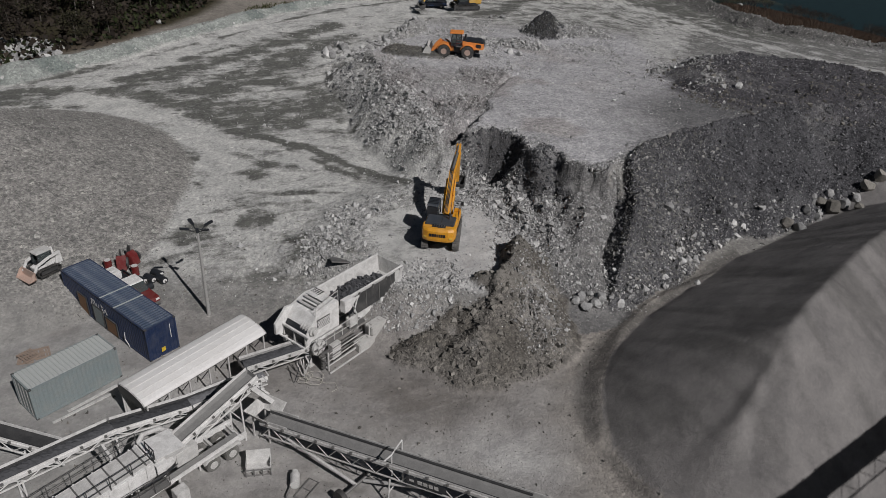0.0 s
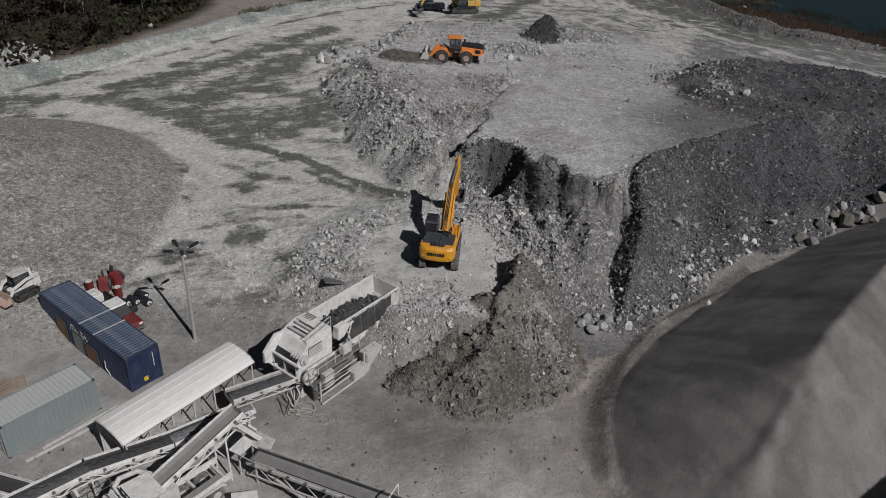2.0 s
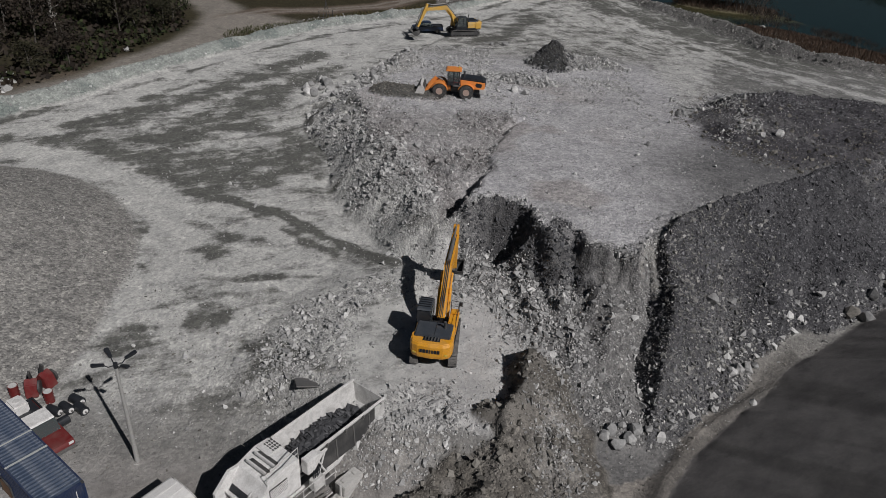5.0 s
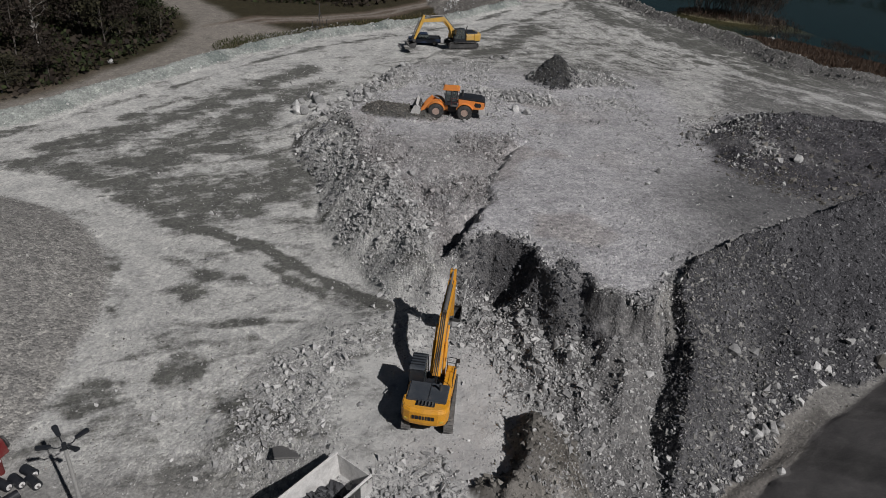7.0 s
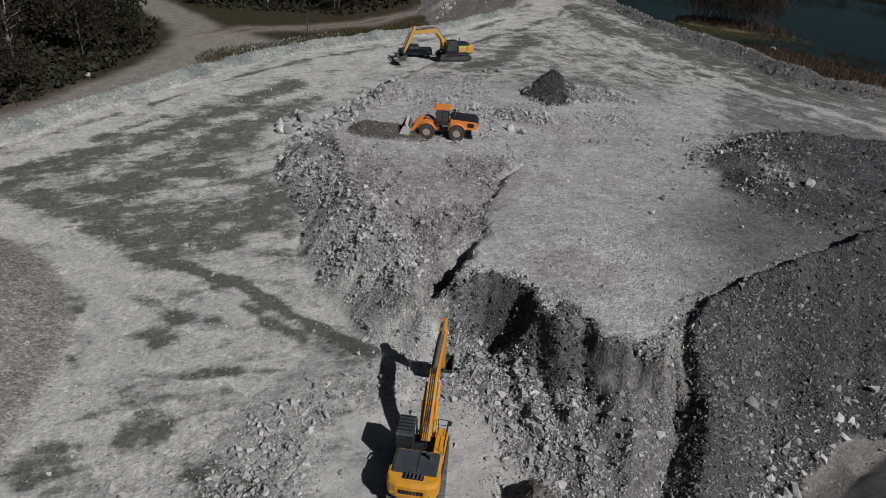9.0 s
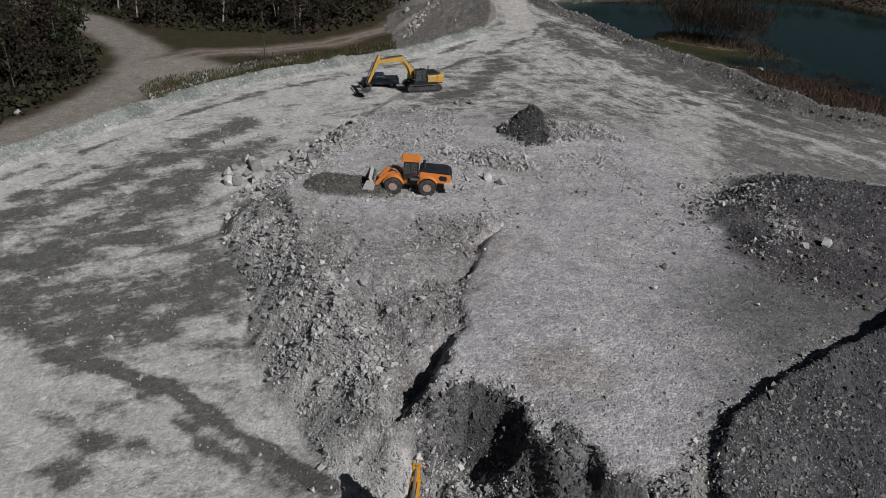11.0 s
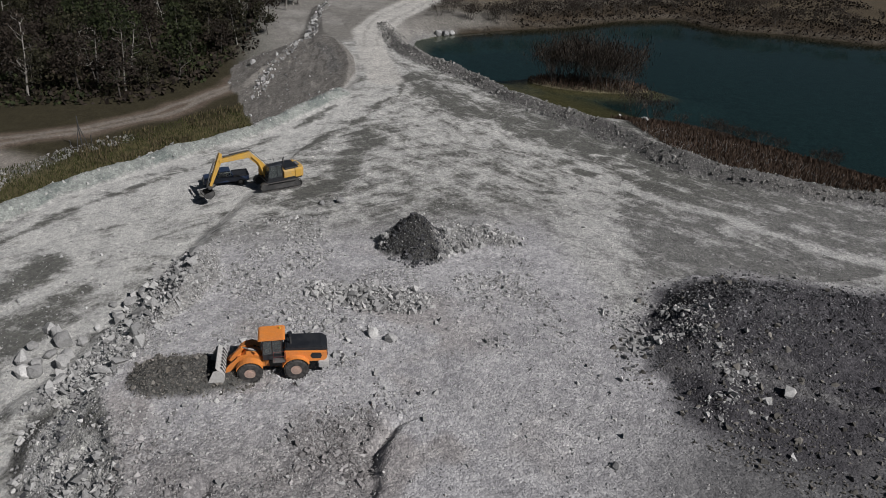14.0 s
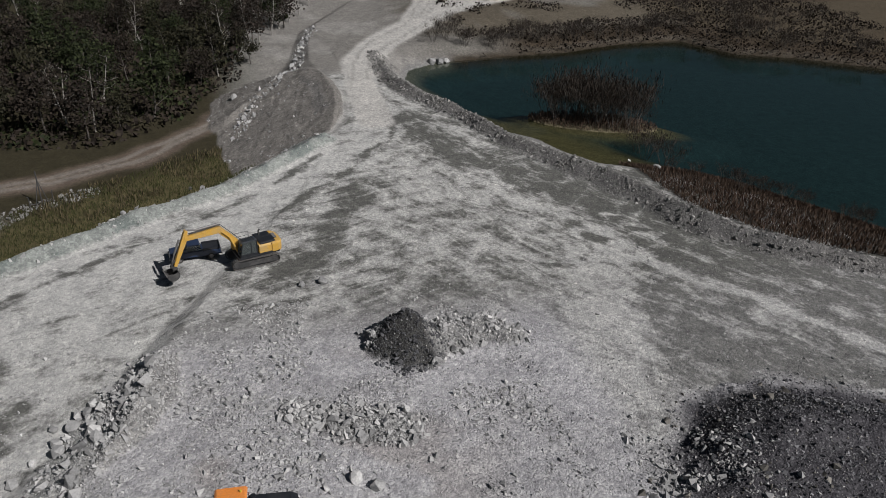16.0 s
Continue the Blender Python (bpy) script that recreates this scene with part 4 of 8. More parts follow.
scatter("spoil_stones", MAT_SPOILROCK, "dark grey spoil stones on the tipped bank", 46000, (12, 66, 40, 104),
        lambda X, Y, q, r: np.maximum(on_(q, "spoil") * 1.0, sstep(-2.5, 3, q["dark"]) * (0.12 + 0.5 * sstep(84, 96, Y + 0.2 * (X - 40)))), (0.045, 0.2, 2.5), 104, sub=0)
scatter("spoil_blocks", MAT_ROCK, "larger pale stones on the tipped bank", 900, (12, 60, 40, 80),
        lambda X, Y, q, r: on_(q, "spoil") * (0.02 + 0.98 * sstep(4.0, 1.2, q["z"])), (0.07, 0.42, 2.0), 105)
scatter("dump_stones", MAT_BROWNROCK, "brown soil clods and stones on the dumped heap", 6000, (-4, 11, 32, 48), lambda X, Y, q, r: on_(q, "dump") * 1.0, (0.03, 0.28, 2.1), 106)
scatter("dump_pale_stones", MAT_ROCK, "pale stones spilled down the dumped heap", 1500, (4, 12, 35, 50), lambda X, Y, q, r: on_(q, "dump") * np.exp(-(((X - 9) / 1.7) ** 2 + ((Y - 40.5) / 4) ** 2)), (0.035, 0.2, 2.2), 128, sub=0)
scatter("bench_gravel", MAT_ROCK, "loose gravel stones on the bench top", 34000, (-10, 60, 56, 130), lambda X, Y, q, r: (q["d"] > 0.5) * (q["heap_l"] < -0.05) * (1 - 0.85 * sstep(18, 28, X) * sstep(90, 80, Y)) * (0.25 + 0.5 * (fbm(X, Y, 7, 3, 64) > 0.1)), (0.025, 0.15, 2.2), 107, sub=0)
scatter("pond_berm_stones", MAT_GRAVEL, "grey broken stones on the berm beside the pond", 6000, (26, 80, 100, 222), lambda X, Y, q, r: (q["berme"] > -0.2) * 1.0, (0.07, 0.34, 2.4), 116)
scatter("mound_stones", MAT_BROWNROCK, "mid-grey stones strewn over the dark mound", 4000, (28, 70, 74, 103), lambda X, Y, q, r: (q["dark"] > -2.5) * (0.12 + 0.88 * sstep(94, 82, Y)) * (0.3 + 0.7 * (fbm(X, Y, 6, 3, 67) > -0.1)), (0.05, 0.32, 2.3), 117)
scatter("mound_scree", MAT_ROCK, "loose grey scree at the end of the dark mound", 1500, (27, 42, 82, 100), lambda X, Y, q, r: np.exp(-(((X - 32.5) / 3.2) ** 2 + ((Y - 91) / 5.5) ** 2)) * sstep(-0.3, 0.3, fbm(X, Y, 3, 3, 89)), (0.06, 0.36, 2.3), 129)
scatter("cone_side_stones", MAT_ROCK, "pale broken rocks beside the small tipped cone", 900, (4, 28, 99, 118), lambda X, Y, q, r: (q["heap_c"] > -0.1) * (np.hypot(X - 15.6, Y - 112.8) > 3.2) * 1.0, (0.12, 0.45, 2.3), 118)
scatter("slope_stones", MAT_ROCK, "pale stones down the edge of the road embankment", 500, (-4, 24, 178, 262), lambda X, Y, q, r: sstep(2.2, 0.6, line_dist(X, Y, [(-1, 186), (2, 199), (7, 205), (11, 214), (13, 230), (17, 248)])), (0.15, 0.6, 2.2), 119)
scatter("berm_stones", MAT_ROCK, "stones along the haul road berms", 2500, (-62, 30, 84, 222), lambda X, Y, q, r: on_(q, "bermw") * 0.9 + on_(q, "heap_n") * 0.25, (0.07, 0.3, 2.4), 108)
scatter("yard_stones", MAT_ROCK, "scattered stones on the driven yard", 1200, (-34, 10, 40, 125), lambda X, Y, q, r: (q["d"] < -1) * (q["gravel"] < -0.3) * 0.12, (0.045, 0.18, 2.5), 109)
scatter("rock_heap", MAT_ROCK, "heap of pale rocks beside the lower track", 500, (-80, -64, 96, 116), lambda X, Y, q, r: np.exp(-(((X + 71) / 4.5) ** 2 + ((Y - 107) / 5) ** 2)), (0.25, 0.9, 2.2), 110)
scatter("verge_stones", MAT_GRAVEL, "grey stones along the lower track", 900, (-70, 4, 100, 215), lambda X, Y, q, r: (q["up"] < -2) * (line_dist(X, Y, [(-40, 141), (-37, 148), (-36, 154), (-29, 163), (-22, 167)]) < 1.8) * 0.95 + (q["up"] < -2) * 0.001, (0.1, 0.45, 2.3), 111)
scatter("gravel_stones", MAT_GRAVEL, "coarse brown-grey gravel of the stockpile", 13000, (-62, -24, 36, 84), lambda X, Y, q, r: on_(q, "gravel") * 1.0, (0.05, 0.14, 3.0), 112, sub=0)
scatter("cone_stones", MAT_DARKROCK, "dark stones on the small tipped cone", 900, (11, 20, 108, 117), lambda X, Y, q, r: (np.hypot(X - 15.6, Y - 112.8) < 3.4) * 1.0, (0.06, 0.25, 2.3), 113)
scatter("scarp_stones", MAT_DARKROCK, "dark wet blocks on the west scarp", 1000, (-21, -6, 78, 100), lambda X, Y, q, r: ((q["d"] < 0.5) & (q["d"] > -5.5 - 1.5 * fbm(X, Y, 4, 2, 66))) * 0.9, (0.05, 0.3, 2.4), 114)
scatter("floor_stones", MAT_BROWNROCK, "small stones on the quarry floor", 3500, (-24, 34, 16, 56), lambda X, Y, q, r: (q["pd"] < -1) * (q["sand"] < 0) * (q["dump"] < 0) * 0.4, (0.03, 0.14, 2.4), 115)
scatter("pad_rubble", MAT_ROCK, "pale crushed rock spilling from the excavator's pad", 4500, (-14, 5, 37, 56), lambda X, Y, q, r: (q["pd"] < 1.5) * (q["pd"] > -5.5) * (q["dump"] < 0) * (q["d"] < -3) * (0.1 + 0.9 * r), (0.04, 0.28, 2.3), 120)
scatter("face_stones", MAT_DARKROCK, "dark broken rock on the quarry face", 2200, (2, 17, 50, 66), lambda X, Y, q, r: ((q["d"] < 0.2) & (q["d"] > -2.8) & (q["talus"] < 4.5)) * 1.0, (0.05, 0.24, 2.4), 121)
scatter("tipped_gravel", MAT_BROWNROCK, "dark gravel tipped before the loader", 3500, (-13, 2, 90, 100), lambda X, Y, q, r: (q["heap_l"] > -0.04) * 1.0, (0.03, 0.2, 2.3), 122)
scatter("scarp_blocks", MAT_ROCK, "pale blocks scattered over the west scarp", 260, (-21, -8, 80, 101), lambda X, Y, q, r: ((q["d"] < -0.5) & (q["d"] > -6)) * sstep(-0.1, 0.3, fbm(X, Y, 3, 2, 73)), (0.14, 0.5, 2.3), 123)
scatter("edge_blocks", MAT_ROCK, "broken blocks along the edge of the worn bench", 380, (-21, -4, 95, 117), lambda X, Y, q, r: ((q["d"] < 0.3) & (q["d"] > -5)) | (q["heap_w"] > 0), (0.16, 0.7, 2.3), 130)
scatter("spoil_grey_stones", MAT_GRAVEL, "mid-grey stones tipped over the bank", 7000, (12, 36, 40, 70), lambda X, Y, q, r: on_(q, "spoil") * sstep(34, 22, X), (0.04, 0.26, 2.4), 124, sub=0)
scatter("bench_rubble", MAT_ROCK, "coarse pale rubble strewn over the worn bench", 7000, (-10, 26, 88, 124), lambda X, Y, q, r: (q["d"] > 0.3) * (q["heap_l"] < -0.1) * (np.hypot(X - 15.6, Y - 112.8) > 3.2) * sstep(-0.05, 0.5, fbm(X, Y, 5, 3, 77) + 0.25 * sstep(12, -4, X)) * (0.25 + 0.75 * sstep(97, 101, Y)), (0.06, 0.3, 2.5), 125)

# ---- mesh kit ----
class Kit:
    """Collects simple solids into one mesh."""

    def __init__(self):
        self.v, self.f = [], []

    def add(self, vs, fs):
        o = len(self.v)
        self.v += [tuple(p) for p in vs]
        self.f += [tuple(i + o for i in f) for f in fs]
        return self

    def box(self, c, s, rot=(0, 0, 0)):
        m = Euler([radians(a) for a in rot]).to_matrix()
        vs = [Vector(c) + m @ Vector((sx * s[0] / 2, sy * s[1] / 2, sz * s[2] / 2)) for sx in (-1, 1) for sy in (-1, 1) for sz in (-1, 1)]
        return self.add(vs, [(0, 1, 3, 2), (4, 6, 7, 5), (0, 4, 5, 1), (2, 3, 7, 6), (0, 2, 6, 4), (1, 5, 7, 3)])

    def prism(self, prof, axis, a, b):
        put = {"x": lambda h, p: (h, p[0], p[1]), "y": lambda h, p: (p[0], h, p[1]), "z": lambda h, p: (p[0], p[1], h)}[axis]
        n = len(prof)
        vs = [put(a, p) for p in prof] + [put(b, p) for p in prof]
        fs = [tuple(range(n)), tuple(range(2 * n - 1, n - 1, -1))] + [(i, (i + 1) % n, n + (i + 1) % n, n + i) for i in range(n)]
        return self.add(vs, fs)

    def cyl(self, p0, p1, r, n=12, r1=None, caps=True):
        p0, p1 = Vector(p0), Vector(p1)
        r1 = r if r1 is None else r1
        t = (p1 - p0).to_track_quat("Z", "Y").to_matrix()
        ring = [t @ Vector((math.cos(2 * math.pi * i / n), math.sin(2 * math.pi * i / n), 0)) for i in range(n)]
        vs = [p0 + r * q for q in ring] + [p1 + r1 * q for q in ring]
        fs = [(i, (i + 1) % n, n + (i + 1) % n, n + i) for i in range(n)]
        if caps:
            fs += [tuple(range(n - 1, -1, -1)), tuple(range(n, 2 * n))]
        return self.add(vs, fs)

    def tube(self, pts, r, n=6):
        P = [Vector(p) for p in pts]
        vs = []
        side = None
        for i, p in enumerate(P):
            e = (P[min(i + 1, len(P) - 1)] - P[max(i - 1, 0)]).normalized()
            side = e.orthogonal().normalized() if side is None else (side - e * side.dot(e)).normalized()
            up = e.cross(side)
            vs += [tuple(p + (side * math.cos(2 * math.pi * k / n) + up * math.sin(2 * math.pi * k / n)) * r) for k in range(n)]
        m = len(P)
        fs = [(i * n + k, i * n + (k + 1) % n, (i + 1) * n + (k + 1) % n, (i + 1) * n + k) for i in range(m - 1) for k in range(n)]
        return self.add(vs, fs + [tuple(reversed(range(n))), tuple(range((m - 1) * n, m * n))])

    def link(self, pts, half, x0, x1):
        """A bent beam in the y-z plane along pts, with half its depth at each point, from x0 to x1."""
        top, bot = [], []
        for i, (y, z) in enumerate(pts):
            a, b = pts[max(i - 1, 0)], pts[min(i + 1, len(pts) - 1)]
            d = Vector((b[0] - a[0], b[1] - a[1])).normalized()
            top.append((y - d.y * half[i], z + d.x * half[i]))
            bot.append((y + d.y * half[i], z - d.x * half[i]))
        n = len(pts)
        for i in range(n - 1):
            self.prism([top[i], top[i + 1], bot[i + 1], bot[i]], "x", x0, x1)
        return self

    def loft(self, rings):
        n = len(rings[0])
        vs = [p for r in rings for p in r]
        fs = [(k * n + i, k * n + (i + 1) % n, (k + 1) * n + (i + 1) % n, (k + 1) * n + i) for k in range(len(rings) - 1) for i in range(n)]
        fs += [tuple(range(n - 1, -1, -1)), tuple(range((len(rings) - 1) * n, len(rings) * n))]
        return self.add(vs, fs)

    def mesh(self, name, bevel=0.0, smooth=False):
        me = bpy.data.meshes.new(name)
        me.from_pydata(self.v, [], self.f)
        bm = bmesh.new()
        bm.from_mesh(me)
        bmesh.ops.recalc_face_normals(bm, faces=bm.faces[:])
        if bevel:
            es = [e for e in bm.edges if len(e.link_faces) == 2 and e.calc_face_angle(0) > 0.6]
            bmesh.ops.bevel(bm, geom=es, offset=bevel, segments=2, affect="EDGES", clamp_overlap=True)
        bm.to_mesh(me)
        bm.free()
        if smooth:
            me.shade_smooth()
        return me


def part(name, kit, mat, parent, label="", bevel=0.0, smooth=False, at=None):
    me = kit.mesh(name, bevel, smooth) if isinstance(kit, Kit) else kit
    if not me.materials:
        me.materials.append(mat)
    ob = new(name, me)
    ob.parent = parent
    if at is not None:
        ob.matrix_basis = at
    return tagged(ob, label) if label else ob


def thing(name, label, category, m, group=""):
    ob = new(name)
    ob.empty_display_size = 0.5
    ob.matrix_basis = m
    return tagged(ob, label, category, group)


def rest(x, y, rz=0.0, dz=0.0, tilt=(0, 0)):
    """A pose on the ground at x, y."""
    return pose(x, y, height(x, y) + dz, tilt[0], tilt[1], rz)


def circle(r, n, cy=0.0, cz=0.0, turn=0.0):
    return [(cy + r * math.cos(2 * math.pi * i / n + turn), cz + r * math.sin(2 * math.pi * i / n + turn)) for i in range(n)]


P_YELLOW = plain("machine_yellow", (0.66, 0.3, 0.02), 0.42, 0, 0.25, (0.3, 0.26, 0.18))
P_OLDYELLOW = plain("faded_yellow", (0.56, 0.33, 0.06), 0.55, 0, 0.5, (0.32, 0.29, 0.22))
P_ORANGE = plain("machine_orange", (0.72, 0.245, 0.05), 0.42, 0, 0.22, (0.33, 0.25, 0.18))
P_BLACK = plain("black_paint", (0.018, 0.02, 0.024), 0.35, 0, 0.15, (0.12, 0.12, 0.12))
P_HOOD = plain("dark_grey_hood", (0.045, 0.052, 0.062), 0.4, 0, 0.3, (0.14, 0.14, 0.14))
P_RUBBER = plain("dusty_rubber", (0.03, 0.029, 0.028), 0.9, 0, 0.6, (0.16, 0.15, 0.14), 2.5)
P_DUSTTYRE = plain("dust_covered_rubber", (0.11, 0.108, 0.1), 0.95, 0, 0.7, (0.3, 0.29, 0.27), 2.5)
P_STEEL = plain("worn_steel", (0.22, 0.215, 0.21), 0.5, 0.6, 0.5, (0.25, 0.24, 0.22))
P_TRACK = plain("dusty_track_steel", (0.12, 0.115, 0.11), 0.75, 0.2, 0.6, (0.27, 0.26, 0.24), 3)
P_DARKSTEEL = plain("dark_steel", (0.05, 0.05, 0.05), 0.6, 0.2, 0.4, (0.2, 0.19, 0.18))
P_WHITE = plain("dusty_white_paint", (0.68, 0.672, 0.655), 0.6, 0, 0.6, (0.33, 0.32, 0.305), 1.6)
P_CREAM = plain("pale_dusted_steel", (0.53, 0.522, 0.505), 0.75, 0, 0.7, (0.27, 0.262, 0.25), 1.8)
P_BELT = plain("dark_belt", (0.028, 0.028, 0.029), 0.9, 0, 0.35, (0.09, 0.088, 0.085), 2)
P_GREYBELT = plain("dusted_belt", (0.2, 0.197, 0.19), 0.95, 0, 0.5, (0.3, 0.295, 0.285), 2)
P_BLUE = plain("container_blue", (0.018, 0.031, 0.075), 0.5, 0, 0.3, (0.12, 0.12, 0.13))
P_BLUEROOF = plain("faded_blue_roof", (0.05, 0.07, 0.11), 0.5, 0.1, 0.6, (0.34, 0.36, 0.39), 0.9, 20)
P_GREY = plain("container_grey", (0.2, 0.235, 0.238), 0.55, 0, 0.3, (0.3, 0.28, 0.25))
P_GREYROOF = plain("container_grey_roof", (0.4, 0.42, 0.41), 0.5, 0, 0.45, (0.5, 0.49, 0.46))
P_ROOF = plain("shed_roof_white", (0.66, 0.65, 0.635), 0.55, 0, 0.4, (0.5, 0.48, 0.45), 0.8)
P_WOOD = plain("weathered_wood", (0.25, 0.19, 0.15), 0.85, 0, 0.5, (0.33, 0.28, 0.24), 4, 30)
P_PLY = plain("brown_plywood", (0.2, 0.1, 0.045), 0.8, 0, 0.4, (0.2, 0.15, 0.1), 3, 25)
P_CONCRETE = plain("pale_concrete", (0.46, 0.45, 0.43), 0.9, 0, 0.6, (0.34, 0.33, 0.31), 1.4, 8)
P_RED = plain("red_paint", (0.13, 0.014, 0.014), 0.5, 0, 0.5, (0.15, 0.08, 0.07))
P_CHROME = plain("bright_metal", (0.6, 0.6, 0.6), 0.25, 1.0, 0.2)
P_GALV = plain("galvanised_pole", (0.42, 0.415, 0.4), 0.5, 0.3, 0.3)
P_DKBLUE = plain("dark_blue_paint", (0.02, 0.035, 0.075), 0.3, 0, 0.25, (0.1, 0.1, 0.11))
P_CABLE = plain("pale_cable", (0.45, 0.43, 0.38), 0.7)
P_YELLOWTAG = plain("small_yellow_sign", (0.6, 0.42, 0.04), 0.5)
P_RIM = plain("dusty_rim", (0.45, 0.32, 0.26), 0.6, 0, 0.5, (0.35, 0.3, 0.27))
P_GRAFFITI = plain("white_spray_paint", (0.6, 0.6, 0.6), 0.7)


def glass_material():
    m, nt, b = nodes_of("cab_glass")
    b.inputs["Base Color"].default_value = (0.25, 0.29, 0.29, 1)
    b.inputs["Roughness"].default_value = 0.05
    b.inputs["Transmission Weight"].default_value = 0.8
    return m


GLASS = glass_material()


# ---- tracked excavator ----
def track_belt(length, h, w):
    """A closed belt of grouser plates round two rounded ends, along y."""
    k = Kit()
    r = h / 2
    run = length - h
    per = 2 * run + 2 * math.pi * r
    n = int(per / 0.2)
    for i in range(n):
        s = per * i / n
        if s < run:
            y, z, a = -run / 2 + s, h, 0
        elif s < run + math.pi * r:
            a = (s - run) / r
            y, z = run / 2 + r * math.sin(a), r + r * math.cos(a)
        elif s < 2 * run + math.pi * r:
            y, z, a = run / 2 - (s - run - math.pi * r), 0, math.pi
        else:
            a = math.pi + (s - 2 * run - math.pi * r) / r
            y, z = -run / 2 + r * math.sin(a), r + r * math.cos(a)
        k.box((0, y, z), (w, 0.17, 0.05), (-math.degrees(a), 0, 0))
        k.box((0, y + 0.045 * math.sin(a), z + 0.045 * math.cos(a)), (w, 0.03, 0.05), (-math.degrees(a), 0, 0))
    return k


def excavator(name, m, label, slew, foot, knee, tip, arm_end, bucket_turn, paint, hood, letters):
    top = thing(name, label, "excavator", m)
    L, hgt, tw, gx = 5.1, 1.05, 0.6, 1.36
    belt = track_belt(L, hgt, tw).mesh("track")
    for sx in (-1, 1):
        part("track", belt, P_TRACK, top, "dusty steel crawler track", at=pose(sx * gx, 0, 0.03))
        fr = part("track_frame", Kit().prism([(-2.0, 0.25), (2.0, 0.25), (2.1, 0.55), (1.6, 0.82), (-1.6, 0.82), (-2.1, 0.55)], "x", sx * gx - 0.2, sx * gx + 0.2), P_DARKSTEEL, top, bevel=0.03)
        for y, r in ((-L / 2 + 0.55, 0.43), (L / 2 - 0.55, 0.43)):
            part("sprocket" if y < 0 else "idler", Kit().prism(circle(r, 16, y, 0.56), "x", sx * gx - 0.14, sx * gx + 0.14), P_DARKSTEEL, fr)
        for i in range(6):
            part("roller", Kit().cyl((sx * gx - 0.18, -1.4 + i * 0.56, 0.24), (sx * gx + 0.18, -1.4 + i * 0.56, 0.24), 0.13, 10), P_DARKSTEEL, fr)
    part("carbody", Kit().box((0, 0, 0.75), (2.2, 1.7, 0.45)).box((0, 0.75, 0.68), (2.3, 0.35, 0.3)).box((0, -0.75, 0.68), (2.3, 0.35, 0.3)), P_DARKSTEEL, top, bevel=0.04)
    part("slew_ring", Kit().cyl((0, 0, 0.95), (0, 0, 1.15), 0.75, 24), P_DARKSTEEL, top)
    S = pose(0, 0, 0, 0, 0, slew)

    def p(nm, k, mat, lab="", bevel=0.03, parent=top, smooth=False):
        return part(nm, k, mat, parent, lab, bevel, smooth, at=S if parent is top else None)

    deck = p("deck", Kit().box((0, -0.35, 1.27), (2.95, 4.5, 0.24)), P_BLACK)
    # counterweight with a rounded back
    back = [(-1.5, -1.75), (-1.5, -2.5), (-1.34, -2.86), (-0.9, -3.06), (0, -3.14), (0.9, -3.06), (1.34, -2.86), (1.5, -2.5), (1.5, -1.75)]
    cw = p("counterweight", Kit().loft([[(x * 0.97, y + 0.06 * (y < -2), 1.18) for x, y in back], [(x, y, 1.45) for x, y in back], [(x, y, 2.2) for x, y in back], [(x * 0.96, y + 0.12 * (y < -2), 2.42) for x, y in back]]), paint, "painted counterweight with rounded corners", 0.05)
    if letters:
        x = -0.72
        for w in (0.16, 0.19, 0.15, 0.12, 0.12, 0.17, 0.19):
            part("mark", Kit().box((x + w / 2, -3.145 + 0.03 * abs(x + w / 2), 1.86), (w, 0.03, 0.27)).box((x + w / 2, -3.15 + 0.03 * abs(x + w / 2), 1.86), (w * 0.4, 0.05, 0.07)), P_BLACK, cw, "black lettering bar")
            x += w + 0.05
        for sx in (-1, 1):
            part("tail_lamp", Kit().box((sx * 1.12, -3.03, 1.62), (0.22, 0.05, 0.12), (0, 0, sx * 14)), P_YELLOWTAG, cw, "amber tail lamp")
    p("engine_cover", Kit().prism([(-1.4, 1.38), (1.4, 1.38), (1.4, 2.2), (1.25, 2.36), (-1.25, 2.36), (-1.4, 2.2)], "y", -1.8, -0.35), paint, "", 0.04)
    hd = p("engine_hood", Kit().prism([(-1.3, 2.36), (1.3, 2.36), (1.24, 2.56), (-1.24, 2.56)], "y", -2.28, -0.55), hood, "dark grey engine hood", 0.05)
    part("hood_seam", Kit().box((0.12, -1.4, 2.572), (0.05, 1.6, 0.02)), P_BLACK, hd)
    grille = p("grille", Kit().box((0, -2.5, 2.43), (1.2, 0.36, 0.05)), P_BLACK, "", 0)
    for i in range(5):
        part("louvre", Kit().box((-0.44 + i * 0.22, -2.5, 2.5), (0.09, 0.34, 0.12), (0, 28, 0)), P_DARKSTEEL, grille)
    p("side_box", Kit().prism([(0.75, 1.38), (1.42, 1.38), (1.42, 2.0), (1.34, 2.08), (0.75, 2.08)], "y", -0.3, 1.85), paint, "", 0.04)
    p("tool_box", Kit().box((1.08, 1.55, 2.17), (0.6, 0.55, 0.16)), paint)
    p("exhaust", Kit().cyl((0.75, -1.15, 2.5), (0.75, -1.15, 3.05), 0.09, 12).cyl((0.75, -1.15, 3.05), (0.75, -1.3, 3.2), 0.085, 12), P_DARKSTEEL, "", 0)
    # cab on the left
    x0, x1, y0, y1, zb, zt = -1.48, -0.5, -0.15, 1.75, 1.38, 3.12
    cab = p("cab", Kit().box((-0.99, 0.8, 1.55), (0.98, 1.9, 0.34)).box((-0.99, -0.1, 2.3), (0.98, 0.12, 1.5)), P_BLACK, "black cab with glazed sides", 0.03)
